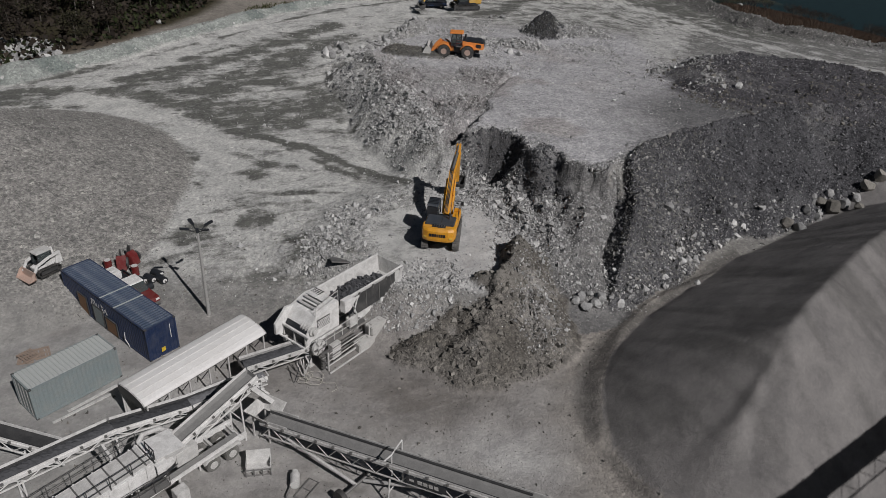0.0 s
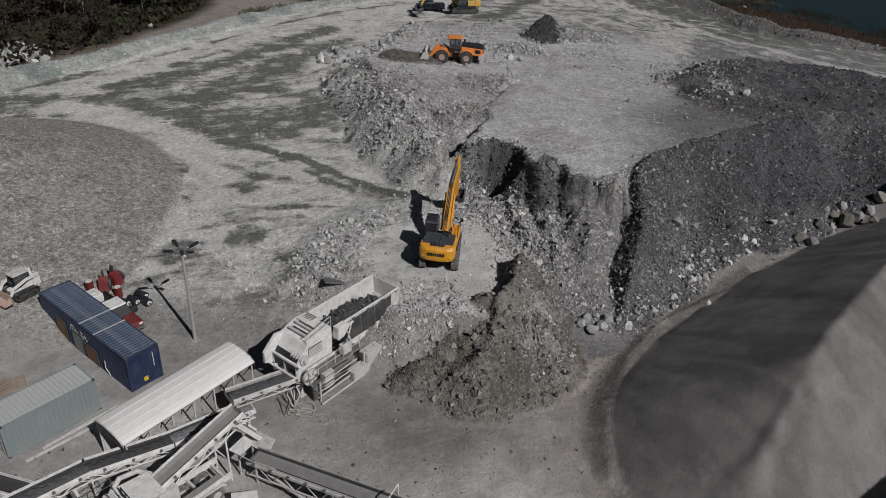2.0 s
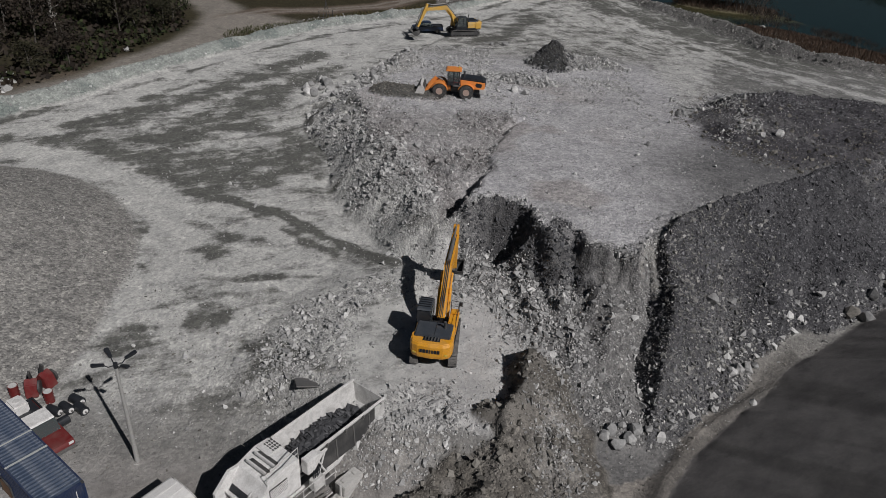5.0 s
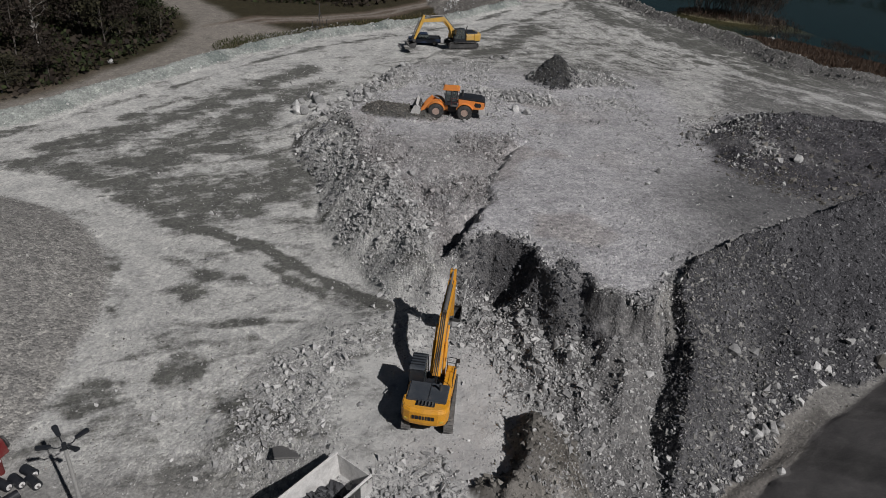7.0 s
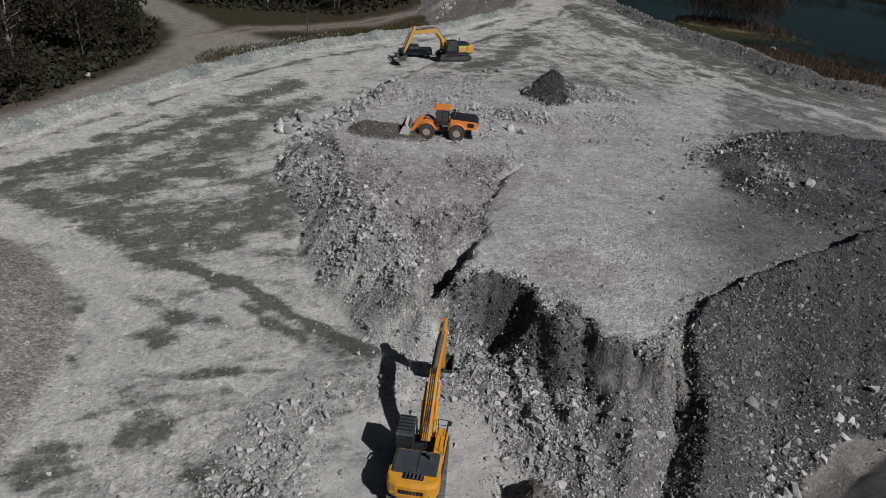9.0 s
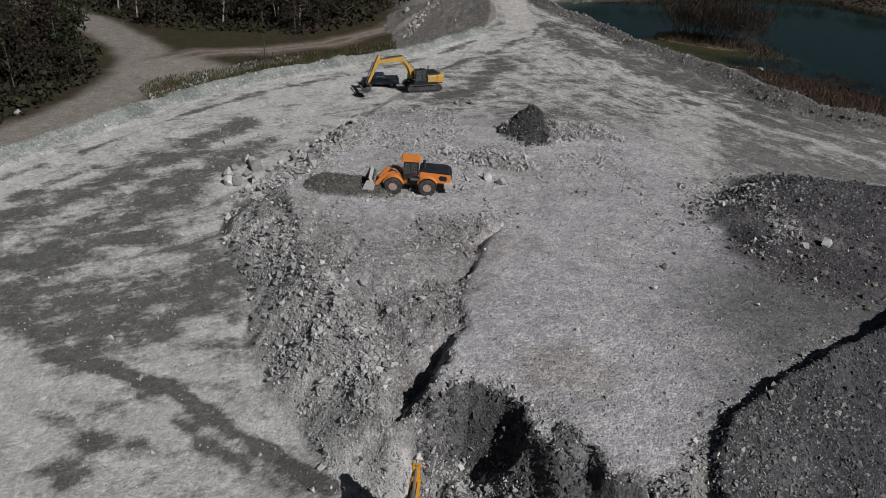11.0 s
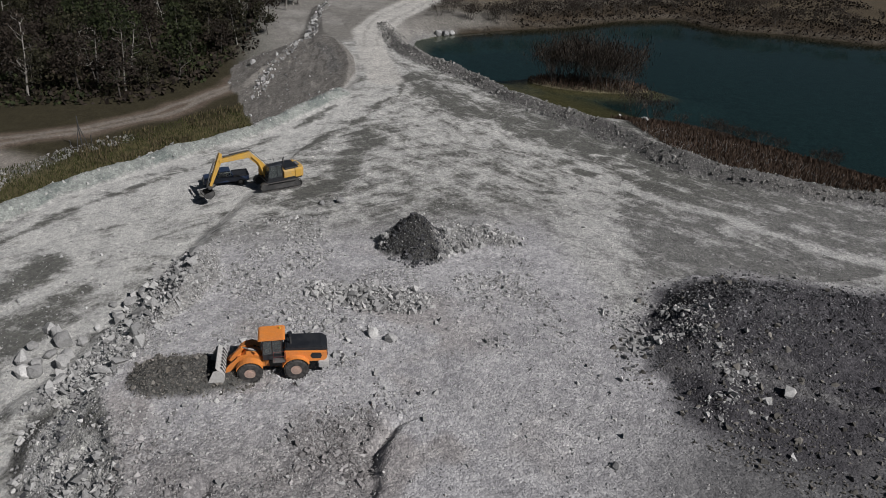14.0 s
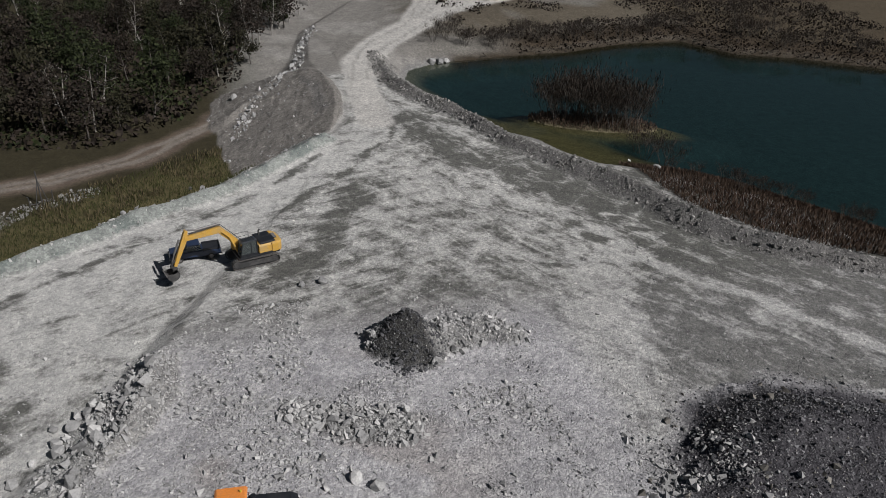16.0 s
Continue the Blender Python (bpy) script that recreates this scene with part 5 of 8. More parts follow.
    part("cab_roof", Kit().prism([(y0 - 0.05, zt), (y1 - 0.25, zt), (y1 - 0.12, zt - 0.06), (y1 - 0.25, zt + 0.1), (y0 + 0.05, zt + 0.13)], "x", x0 - 0.02, x1 + 0.02), P_HOOD, cab, "dark cab roof with guard", 0.03)
    for i in range(5):
        part("guard_bar", Kit().box((-0.99, 0.2 + i * 0.28, zt + 0.17), (0.9, 0.06, 0.05)), P_BLACK, cab)
    for a, b in (((x0, y1 - 0.05, zb + 0.3), (x0, y1 - 0.3, zt)), ((x1, y1 - 0.05, zb + 0.3), (x1, y1 - 0.3, zt)), ((x0, 0.55, zb + 0.3), (x0, 0.55, zt)), ((x1, 0.55, zb + 0.3), (x1, 0.55, zt))):
        part("pillar", Kit().cyl(a, b, 0.045, 6), P_BLACK, cab)
    part("windscreen", Kit().add([(x0 + 0.04, y1 - 0.04, zb + 0.35), (x1 - 0.04, y1 - 0.04, zb + 0.35), (x1 - 0.04, y1 - 0.29, zt), (x0 + 0.04, y1 - 0.29, zt)], [(0, 1, 2, 3)]), GLASS, cab, "cab glass")
    for x in (x0, x1):
        part("side_window", Kit().add([(x, 0.0, zb + 0.35), (x, y1 - 0.1, zb + 0.35), (x, y1 - 0.3, zt), (x, 0.0, zt)], [(0, 1, 2, 3)]), GLASS, cab, "cab glass")
    part("seat", Kit().box((-0.99, 0.5, 1.95), (0.5, 0.5, 0.2)).box((-0.99, 0.28, 2.3), (0.48, 0.14, 0.6), (-8, 0, 0)), P_BLACK, cab, bevel=0.04)
    rail = Kit()
    for a, b in (((1.38, -0.2), (1.38, 1.75)), ((0.78, 1.8), (1.38, 1.75))):
        rail.cyl((*a, 2.95), (*b, 2.95), 0.025, 6).cyl((*a, 2.5), (*b, 2.5), 0.02, 6).cyl((*a, 2.05), (*a, 2.95), 0.025, 6).cyl((*b, 2.05), (*b, 2.95), 0.025, 6)
    p("handrail", rail, P_BLACK, "", 0)
    p("mirror", Kit().box((1.5, 1.75, 2.75), (0.22, 0.05, 0.34)).cyl((1.4, 1.75, 2.6), (1.5, 1.75, 2.7), 0.02, 6), P_BLACK, "", 0)
    # boom, arm, cylinders, bucket
    f, kn, tp, ae = Vector(foot), Vector(knee), Vector(tip), Vector(arm_end)
    c1, c2 = f.lerp(kn, 0.55), kn.lerp(tp, 0.5)
    bx = 0.15
    fat = 1.0 if letters else 0.8
    boom = p("boom", Kit().link([tuple(f), tuple(c1), tuple(kn), tuple(c2), tuple(tp)], (0.22 * fat, 0.40 * fat, 0.46 * fat, 0.36 * fat, 0.2), bx - 0.28, bx + 0.28), paint, "box-section boom with hydraulic lines", 0.03)
    for dx in (-0.12, 0.0, 0.12):
        part("hydraulic_line", Kit().tube([(bx + dx, *(f + (kn - f).normalized().orthogonal() * -0.0 + Vector((-0.28, 0.3)))), (bx + dx, *(kn + Vector((-0.2, 0.5)))), (bx + dx, *(tp + Vector((-0.5, 0.42))))], 0.03, 6), P_DARKSTEEL, boom)
    for sx in (-1, 1):
        part("boom_cylinder", Kit().cyl((bx + sx * 0.4, f.x + 0.75, f.y - 0.35), (bx + sx * 0.4, *f.lerp(kn, 0.62)), 0.12, 12).cyl((bx + sx * 0.4, *f.lerp(kn, 0.5)), (bx + sx * 0.4, *kn.lerp(f, 0.08)), 0.07, 10), paint, boom)
    d = (ae - tp).normalized()
    back_end = tp - d * 0.95 + Vector((d.y, -d.x)) * -0.15
    arm = p("arm", Kit().link([tuple(back_end), tuple(tp), tuple(tp.lerp(ae, 0.35)), tuple(ae)], (0.2 * fat, 0.36 * fat, 0.3 * fat, 0.16), bx - 0.22, bx + 0.22), paint, "dipper arm", 0.03)
    part("arm_cylinder", Kit().cyl((bx, *(kn + Vector((0.15, 0.62)))), (bx, *kn.lerp(back_end, 0.68)), 0.13, 12).cyl((bx, *kn.lerp(back_end, 0.6)), (bx, *back_end), 0.075, 10), P_STEEL, arm)
    nrm = Vector((-d.y, d.x))
    if nrm.x < 0:
        nrm = -nrm
    part("bucket_cylinder", Kit().cyl((bx, *(tp + nrm * 0.5 + d * 0.2)), (bx, *(tp.lerp(ae, 0.6) + nrm * 0.5)), 0.11, 12).cyl((bx, *(tp.lerp(ae, 0.5) + nrm * 0.5)), (bx, *(tp.lerp(ae, 0.85) + nrm * 0.42)), 0.065, 10), P_STEEL, arm)
    part("linkage", Kit().link([tuple(tp.lerp(ae, 0.84)), tuple(tp.lerp(ae, 0.85) + nrm * 0.42), tuple(ae + nrm * 0.35 + d * 0.25)], (0.08, 0.1, 0.08), bx - 0.16, bx + 0.16), P_DARKSTEEL, arm)
    B = S @ Matrix.Translation((bx, ae.x, ae.y)) @ pose(0, 0, 0, bucket_turn)
    shell = []
    for i in range(9):
        a = radians(-200 + i * 27)
        shell.append((0.55 + 0.66 * math.cos(a), -0.62 + 0.62 * math.sin(a)))
    inner = [(0.55 + (y - 0.55) * 0.9, -0.62 + (z + 0.62) * 0.9) for y, z in shell]
    bk = Kit()
    for i in range(8):
        bk.prism([shell[i], shell[i + 1], inner[i + 1], inner[i]], "x", -0.72, 0.72)
    for sx in (-0.72, 0.68):
        bk.prism(shell, "x", sx, sx + 0.04)
    bucket = part("bucket", bk, P_DARKSTEEL, top, "worn dark digging bucket with teeth", at=B)
    for i in range(5):
        part("tooth", Kit().box((-0.6 + i * 0.3, shell[-1][0], shell[-1][1] + 0.12), (0.12, 0.1, 0.32)), P_STEEL, bucket)
    for x in (-0.18, 0.18):
        part("bracket", Kit().box((x, 0.1, -0.1), (0.05, 0.5, 0.5)), P_DARKSTEEL, bucket)
    return top


near_digger = excavator("excavator", pose(0.8, 48.85, 3.12, 0, 0, -3), "yellow crawler excavator digging at the foot of the quarry face", -4,
                        (0.85, 1.95), (3.6, 4.6), (7.6, 5.2), (7.7, 2.2), 25, P_YELLOW, P_HOOD, True)
far_digger = excavator("excavator", pose(2.1, 133.4, height(2.1, 133.4) + 0.05, 0, 0, 107), "old faded yellow crawler excavator parked on the haul road", 4,
                       (0.85, 1.95), (3.3, 4.6), (6.9, 4.4), (8.2, 1.55), -12, P_OLDYELLOW, P_BLACK, False)


# ---- wheel loader ----
def loader(m):
    top = thing("wheel_loader", "orange wheel loader with a lowered steel bucket", "wheel loader", m)
    r = 0.88
    ty = Kit()
    prof = [(0.42, -0.33), (0.78, -0.34), (0.87, -0.26), (0.88, 0.0), (0.87, 0.26), (0.78, 0.34), (0.42, 0.33)]
    n = 28
    rings = [[(x, rr * math.cos(2 * math.pi * i / n), rr * math.sin(2 * math.pi * i / n)) for rr, x in prof] for i in range(n)]
    vs = [p for rg in rings for p in rg]
    k = len(prof)
    ty.add(vs, [(i * k + j, ((i + 1) % n) * k + j, ((i + 1) % n) * k + j + 1, i * k + j + 1) for i in range(n) for j in range(k - 1)])
    for i in range(22):
        a = 2 * math.pi * i / 22
        for sx in (-1, 1):
            ty.box((sx * 0.17, 0.885 * math.cos(a + sx * 0.07), 0.885 * math.sin(a + sx * 0.07)), (0.32, 0.1, 0.06), (math.degrees(a + sx * 0.07) - 90, 0, 0))
    tyre = ty.mesh("tyre")
    rim = Kit().cyl((-0.26, 0, 0), (0.26, 0, 0), 0.43, 20).cyl((0.2, 0, 0), (0.31, 0, 0), 0.2, 12).cyl((-0.31, 0, 0), (-0.2, 0, 0), 0.2, 12)
    for i in range(8):
        a = 2 * math.pi * i / 8
        rim.cyl((0.25, 0.3 * math.cos(a), 0.3 * math.sin(a)), (0.29, 0.3 * math.cos(a), 0.3 * math.sin(a)), 0.03, 6)
    rim = rim.mesh("rim")
    for y in (1.68, -1.68):
        for sx in (-1, 1):
            w = part("wheel", Kit().cyl((sx * 1.1 - 0.2, y, r), (sx * 1.1 + 0.2, y, r), 0.3, 12), P_DARKSTEEL, top)
            part("tyre", tyre, P_RUBBER, w, "dusty lugged tyre", at=pose(sx * 1.12, y, r))
            part("rim", rim, P_RIM, w, "dusty reddish rim", at=pose(sx * 1.14, y, r))
    part("front_frame", Kit().prism([(0.25, 0.75), (2.4, 0.7), (2.5, 1.3), (1.9, 1.95), (1.2, 1.95), (0.3, 1.3)], "x", -0.5, 0.5), P_ORANGE, top, bevel=0.04)
    part("rear_frame", Kit().box((0, -1.6, 0.95), (0.95, 3.9, 0.6)), P_DARKSTEEL, top, bevel=0.04)
    part("axle", Kit().cyl((-1.0, 1.68, r), (1.0, 1.68, r), 0.2, 12), P_DARKSTEEL, top)
    part("axle", Kit().cyl((-1.0, -1.68, r), (1.0, -1.68, r), 0.2, 12), P_DARKSTEEL, top)
    for sx in (-1, 1):
        for y, hh in ((1.68, 1.0), (-1.68, 1.02)):
            arc = [radians(20 + k * 15) for k in range(10)]
            prof = [(y + hh * math.cos(a), r + hh * math.sin(a)) for a in arc] + [(y + (hh + 0.06) * math.cos(a), r + (hh + 0.06) * math.sin(a)) for a in reversed(arc)]
            x0, x1 = (0.82, 1.45) if sx > 0 else (-1.45, -0.82)
            n2 = len(prof)
            fk = Kit().add([(x, a, b) for x in (x0, x1) for a, b in prof], [(k, (k + 1) % n2, n2 + (k + 1) % n2, n2 + k) for k in range(n2)] + [(e + k, e + k + 1, e + n2 - 2 - k, e + n2 - 1 - k) for e in (0, n2) for k in range(9)])
            part("fender", fk, P_ORANGE, top, "rounded orange fender")
        # lift arm
        part("lift_arm", Kit().link([(1.45, 1.95), (2.3, 1.75), (3.15, 0.95), (3.55, 0.5)], (0.16, 0.24, 0.24, 0.14), sx * 0.6 - 0.07, sx * 0.6 + 0.07), P_ORANGE, top, bevel=0.02)
        part("lift_cylinder", Kit().cyl((sx * 0.6, 1.2, 0.95), (sx * 0.6, 2.0, 1.25), 0.1, 10).cyl((sx * 0.6, 1.8, 1.18), (sx * 0.6, 2.7, 1.4), 0.055, 8), P_STEEL, top)
    part("crossbar", Kit().cyl((-0.6, 2.5, 1.55), (0.6, 2.5, 1.55), 0.16, 12), P_ORANGE, top)
    part("tilt_lever", Kit().link([(2.2, 2.3), (2.75, 1.65), (3.15, 1.2)], (0.12, 0.2, 0.12), -0.13, 0.13), P_ORANGE, top, bevel=0.02)
    part("tilt_cylinder", Kit().cyl((0, 1.2, 1.85), (0, 1.8, 2.15), 0.12, 10).cyl((0, 1.7, 2.1), (0, 2.2, 2.3), 0.06, 8), P_STEEL, top)
    # bucket: curved shell, side plates, teeth
    sh = [(3.5 + 0.78 - 0.8 * math.cos(radians(a)), 0.82 + 0.78 * math.sin(radians(a))) for a in (62, 35, 8, -20, -48, -74)] + [(4.95, 0.1)]
    bk = Kit()
    for a, b in zip(sh[:-1], sh[1:]):
        bk.prism([a, b, (b[0] + 0.03, b[1] + 0.06), (a[0] + 0.06, a[1] + 0.01)], "x", -1.6, 1.6)
    for sx in (-1.6, 1.54):
        bk.prism(sh + [(4.7, 0.5), (4.25, 1.45)], "x", sx, sx + 0.06)
    bucket = part("bucket", bk, P_CREAM, top, "worn pale steel loading bucket")
    for i in range(8):
        part("tooth", Kit().prism([(4.9, 0.08), (5.2, 0.06), (5.2, 0.1), (4.9, 0.2)], "x", -1.5 + i * 0.42, -1.38 + i * 0.42), P_STEEL, bucket)
    part("spill_guard", Kit().box((0, 3.98, 1.6), (3.0, 0.05, 0.34), (-30, 0, 0)), P_CREAM, bucket)
    for i in range(7):
        part("rib", Kit().box((-1.2 + i * 0.4, 3.6, 1.2), (0.06, 0.12, 0.75), (-18, 0, 0)), P_DARKSTEEL, bucket)
    # cab
    cab = part("cab", Kit().box((0, 0.0, 1.75), (1.5, 1.45, 0.5)).box((0, -0.68, 2.5), (1.45, 0.1, 1.1)), P_BLACK, top, "glazed operator cab", bevel=0.03)
    part("cab_roof", Kit().prism([(-0.95, 3.28), (0.95, 3.28), (1.0, 3.36), (0.85, 3.48), (-0.85, 3.48), (-1.0, 3.36)], "x", -0.86, 0.86), P_ORANGE, cab, "orange cab roof", 0.03)
    for sx in (-1, 1):
        for y0, y1 in ((0.72, 0.62), (0.0, 0.0), (-0.7, -0.7)):
            part("pillar", Kit().cyl((sx * 0.72, y0, 1.95), (sx * 0.72, y1, 3.3), 0.05, 6), P_BLACK, cab)
        part("side_window", Kit().add([(sx * 0.735, -0.68, 2.0), (sx * 0.735, 0.7, 2.0), (sx * 0.735, 0.62, 3.28), (sx * 0.735, -0.68, 3.28)], [(0, 1, 2, 3)]), GLASS, cab, "cab glass")
        part("mirror", Kit().box((sx * 1.05, 0.75, 2.9), (0.2, 0.06, 0.32)).cyl((sx * 0.74, 0.7, 3.1), (sx * 1.05, 0.75, 3.0), 0.02, 6), P_BLACK, cab)
    part("windscreen", Kit().add([(-0.7, 0.72, 2.0), (0.7, 0.72, 2.0), (0.7, 0.63, 3.28), (-0.7, 0.63, 3.28)], [(0, 1, 2, 3)]), GLASS, cab, "cab glass")
    part("seat", Kit().box((0, -0.25, 2.1), (0.5, 0.5, 0.18)).box((0, -0.45, 2.45), (0.5, 0.12, 0.6)), P_BLACK, cab)
    part("ladder", Kit().box((1.0, -0.15, 1.0), (0.35, 0.06, 0.04)).box((1.0, -0.15, 1.3), (0.35, 0.06, 0.04)).box((1.0, -0.15, 0.7), (0.35, 0.06, 0.04)).box((1.15, -0.15, 1.1), (0.04, 0.06, 1.1)).box((0.85, -0.15, 1.1), (0.04, 0.06, 1.1)), P_STEEL, top)
    part("platform", Kit().box((0.95, -0.5, 1.58), (0.6, 1.0, 0.06)).box((-0.95, -0.5, 1.58), (0.6, 1.0, 0.06)), P_STEEL, top)
    for sx in (-1, 1):
        part("handrail", Kit().tube([(sx * 1.2, -0.95, 1.6), (sx * 1.2, -0.95, 2.5), (sx * 1.2, -0.1, 2.5), (sx * 1.2, -0.1, 1.6)], 0.025).tube([(sx * 1.2, -0.95, 2.05), (sx * 1.2, -0.1, 2.05)], 0.02), P_RED, top, "red handrail beside the cab")
    # rear body
    body = part("engine_body", Kit().prism([(-0.85, 1.3), (-3.75, 1.2), (-4.0, 1.5), (-3.95, 2.1), (-0.85, 2.35)], "x", -1.0, 1.0), P_ORANGE, top, "orange engine housing", bevel=0.05)
    part("hood_top", Kit().prism([(-0.85, 2.36), (-3.95, 2.12), (-4.05, 2.2), (-3.6, 2.5), (-1.0, 2.62)], "x", -0.93, 0.93), P_BLACK, body, "glossy black hood", 0.06)
    for sx in (-1, 1):
        part("side_vent", Kit().prism([(-2.9, 1.55), (-3.5, 1.5), (-3.6, 1.75), (-3.5, 2.0), (-2.9, 2.05), (-2.75, 1.8)], "x", sx * 1.0 - 0.02, sx * 1.0 + 0.03), P_BLACK, body)
        part("rear_light", Kit().box((sx * 0.75, -4.02, 1.75), (0.3, 0.05, 0.18)), P_RED, body)
    part("rear_grille", Kit().box((0, -4.0, 1.85), (1.3, 0.1, 0.6)), P_BLACK, body)
    part("counterweight", Kit().prism([(-1.15, 0.7), (1.15, 0.7), (1.2, 1.3), (-1.2, 1.3)], "y", -4.1, -3.3), P_CREAM, top, "pale dusty counterweight", bevel=0.06)
    part("exhaust", Kit().cyl((-0.35, -1.35, 2.5), (-0.35, -1.35, 3.15), 0.08, 10), P_DARKSTEEL, top)
    part("air_intake", Kit().cyl((0.4, -1.3, 2.5), (0.4, -1.3, 2.95), 0.13, 12).cyl((0.4, -1.3, 2.95), (0.4, -1.3, 3.05), 0.18, 12), P_BLACK, top)
    part("beacon", Kit().cyl((0.4, -0.6, 3.46), (0.4, -0.6, 3.62), 0.07, 10), P_YELLOWTAG, cab)
    return top


loader(rest(1.0, 95.0, 88, 0.02))


# ---- shipping containers ----
def corrugated(length, hgt, pitch, depth, flat=0.35):
    """A ribbed panel standing in x-z, outward to -y, as a profile extruded upward."""
    k = Kit()
    n = int(length / pitch)
    pts = []
    for i in range(n):
        a = -length / 2 + i * length / n
        w = length / n
        pts += [(a, 0), (a + w * flat, 0), (a + w * 0.5, depth), (a + w * (0.5 + flat), depth)]
    pts.append((length / 2, 0))
    front = [(x, y, 0) for x, y in pts] + [(x, y, hgt) for x, y in pts]
    m = len(pts)
    k.add(front, [(i, i + 1, m + i + 1, m + i) for i in range(m - 1)])
    back = [(x, 0.06, 0) for x, _ in pts] + [(x, 0.06, hgt) for x, _ in pts]
    k.add(back, [(i, m + i, m + i + 1, i + 1) for i in range(m - 1)])
    return k


def container(name, m, L, W, Hh, paint, roofpaint, label, doors, graffiti=False, roof_seams=()):
    top = thing(name, label, "container", m)
    fr = 0.12
    for sx in (-1, 1):
        for sy in (-1, 1):
            part("corner_post", Kit().box((sx * (L / 2 - fr / 2), sy * (W / 2 - fr / 2), Hh / 2), (fr, fr, Hh)), paint, top)
            for z in (0.06, Hh - 0.06):
                part("corner_casting", Kit().box((sx * (L / 2 - 0.085), sy * (W / 2 - 0.08), z), (0.19, 0.175, 0.135)), P_DARKSTEEL, top, bevel=0.015)
    for sy in (-1, 1):
        for z, t in ((0.08, 0.15), (Hh - 0.06, 0.1)):
            part("side_rail", Kit().box((0, sy * (W / 2 - 0.05), z), (L - 0.3, 0.1, t)), paint, top)
    for sx in (-1, 1):
        for z in (0.08, Hh - 0.06):
            part("end_rail", Kit().box((sx * (L / 2 - 0.05), 0, z), (0.1, W - 0.3, 0.12)), paint, top)
    side = corrugated(L - 0.24, Hh - 0.26, 0.278, 0.036).mesh("side_panel")
    part("side_panel", side, paint, top, "corrugated steel side", at=pose(0, -W / 2 + 0.03, 0.15))
    part("side_panel", side, paint, top, "corrugated steel side", at=pose(0, W / 2 - 0.03, 0.15, 0, 0, 180))
    endp = corrugated(W - 0.24, Hh - 0.26, 0.25, 0.045).mesh("end_panel")
    part("end_panel", endp, paint, top, "corrugated steel end", at=pose(L / 2 - 0.03, 0, 0.15, 0, 0, 90))
    if not doors:
        part("end_panel", endp, paint, top, "corrugated steel end", at=pose(-L / 2 + 0.03, 0, 0.15, 0, 0, -90))
    else:
        for sy in (-1, 1):
            d = part("door", Kit().box((-L / 2 + 0.05, sy * 0.56, Hh / 2), (0.05, 1.08, Hh - 0.3)), paint, top, "steel container door", bevel=0.01)
            for y in (0.25, 0.8):
                part("lock_rod", Kit().cyl((-L / 2, sy * y, 0.2), (-L / 2, sy * y, Hh - 0.2), 0.025, 8), P_GALV, d)
    roof = part("roof_panel", Kit().box((0, 0, Hh - 0.055), (L - 0.2, W - 0.2, 0.04)), roofpaint, top, "ribbed, weathered roof")
    n = int((L - 0.3) / 0.3)
    rib = Kit().prism([(-0.1, Hh - 0.05), (-0.06, Hh + 0.03), (0.06, Hh + 0.03), (0.1, Hh - 0.05)], "y", -W / 2 + 0.12, W / 2 - 0.12).mesh("roof_rib")
    for i in range(n):
        part("roof_rib", rib, roofpaint, roof, at=pose(-L / 2 + 0.25 + (i + 0.5) * (L - 0.5) / n, 0, 0))
    for x in roof_seams:
        part("roof_seam", Kit().box((x, 0, Hh + 0.02), (0.13, W - 0.05, 0.03)), P_GREYROOF, top)
    if graffiti:
        g = part("graffiti", Kit(), P_GRAFFITI, top, "illegible white sprayed lettering")
        rs = random.Random(5)
        kk = Kit()
        x = -1.6
        for i in range(9):
            z = 1.55 + rs.uniform(-0.15, 0.25) - i * 0.02
            kk.box((x, -W / 2 - 0.004, z + 0.25), (0.07, 0.012, rs.uniform(0.45, 0.8)), (0, rs.uniform(-35, 35), 0))
            kk.box((x + 0.12, -W / 2 - 0.004, z + rs.uniform(0.0, 0.5)), (0.26, 0.012, 0.07), (0, rs.uniform(-40, 40), 0))
            x += 0.27
        g.data = kk.mesh("graffiti")
        g.data.materials.append(P_GRAFFITI)
    return top


def blue_store():
    ang = math.degrees(math.atan2(-7.3, 9.76))
    m = pose(-24.42, 37.44, 0.0, 0, 0, ang)
    top = container("container", m, 12.19, 2.5, 2.9, P_BLUE, P_BLUEROOF, "dark blue corrugated shipping container with graffiti and side doors", False, True, (-0.05, 1.9))
    # the wall towards the yard has openings closed with boards
    for x, w, h, mat, lab in ((-3.05, 1.25, 1.75, P_PLY, "rust-brown plywood door"), (-0.75, 1.35, 1.6, P_GREY, "grey steel hatch"), (1.1, 1.5, 1.25, P_PLY, "brown board over an opening")):
        d = part("door", Kit().box((x, -1.27, 0.1 + h / 2), (w, 0.06, h)), mat, top, lab, bevel=0.01)
        part("door_frame", Kit().box((x - w / 2 - 0.04, -1.28, 0.1 + h / 2), (0.07, 0.08, h + 0.1)).box((x + w / 2 + 0.04, -1.28, 0.1 + h / 2), (0.07, 0.08, h + 0.1)).box((x, -1.28, 0.15 + h), (w + 0.15, 0.08, 0.08)), P_DARKSTEEL, d)
    part("sign", Kit().box((6.1, -0.05, 0.55), (0.02, 0.32, 0.36)), P_YELLOWTAG, top, "small yellow warning sign")
    part("gas_pipe", Kit().tube([(3.0, -1.3, 1.2), (3.0, -1.34, 0.6), (3.4, -1.34, 0.3), (3.5, -1.34, 0.1)], 0.03), P_WHITE, top)
    part("pipe", Kit().tube([(6.12, 0.7, 2.5), (6.12, 0.7, 1.3)], 0.03), P_WHITE, top)
    return top


blue_store()
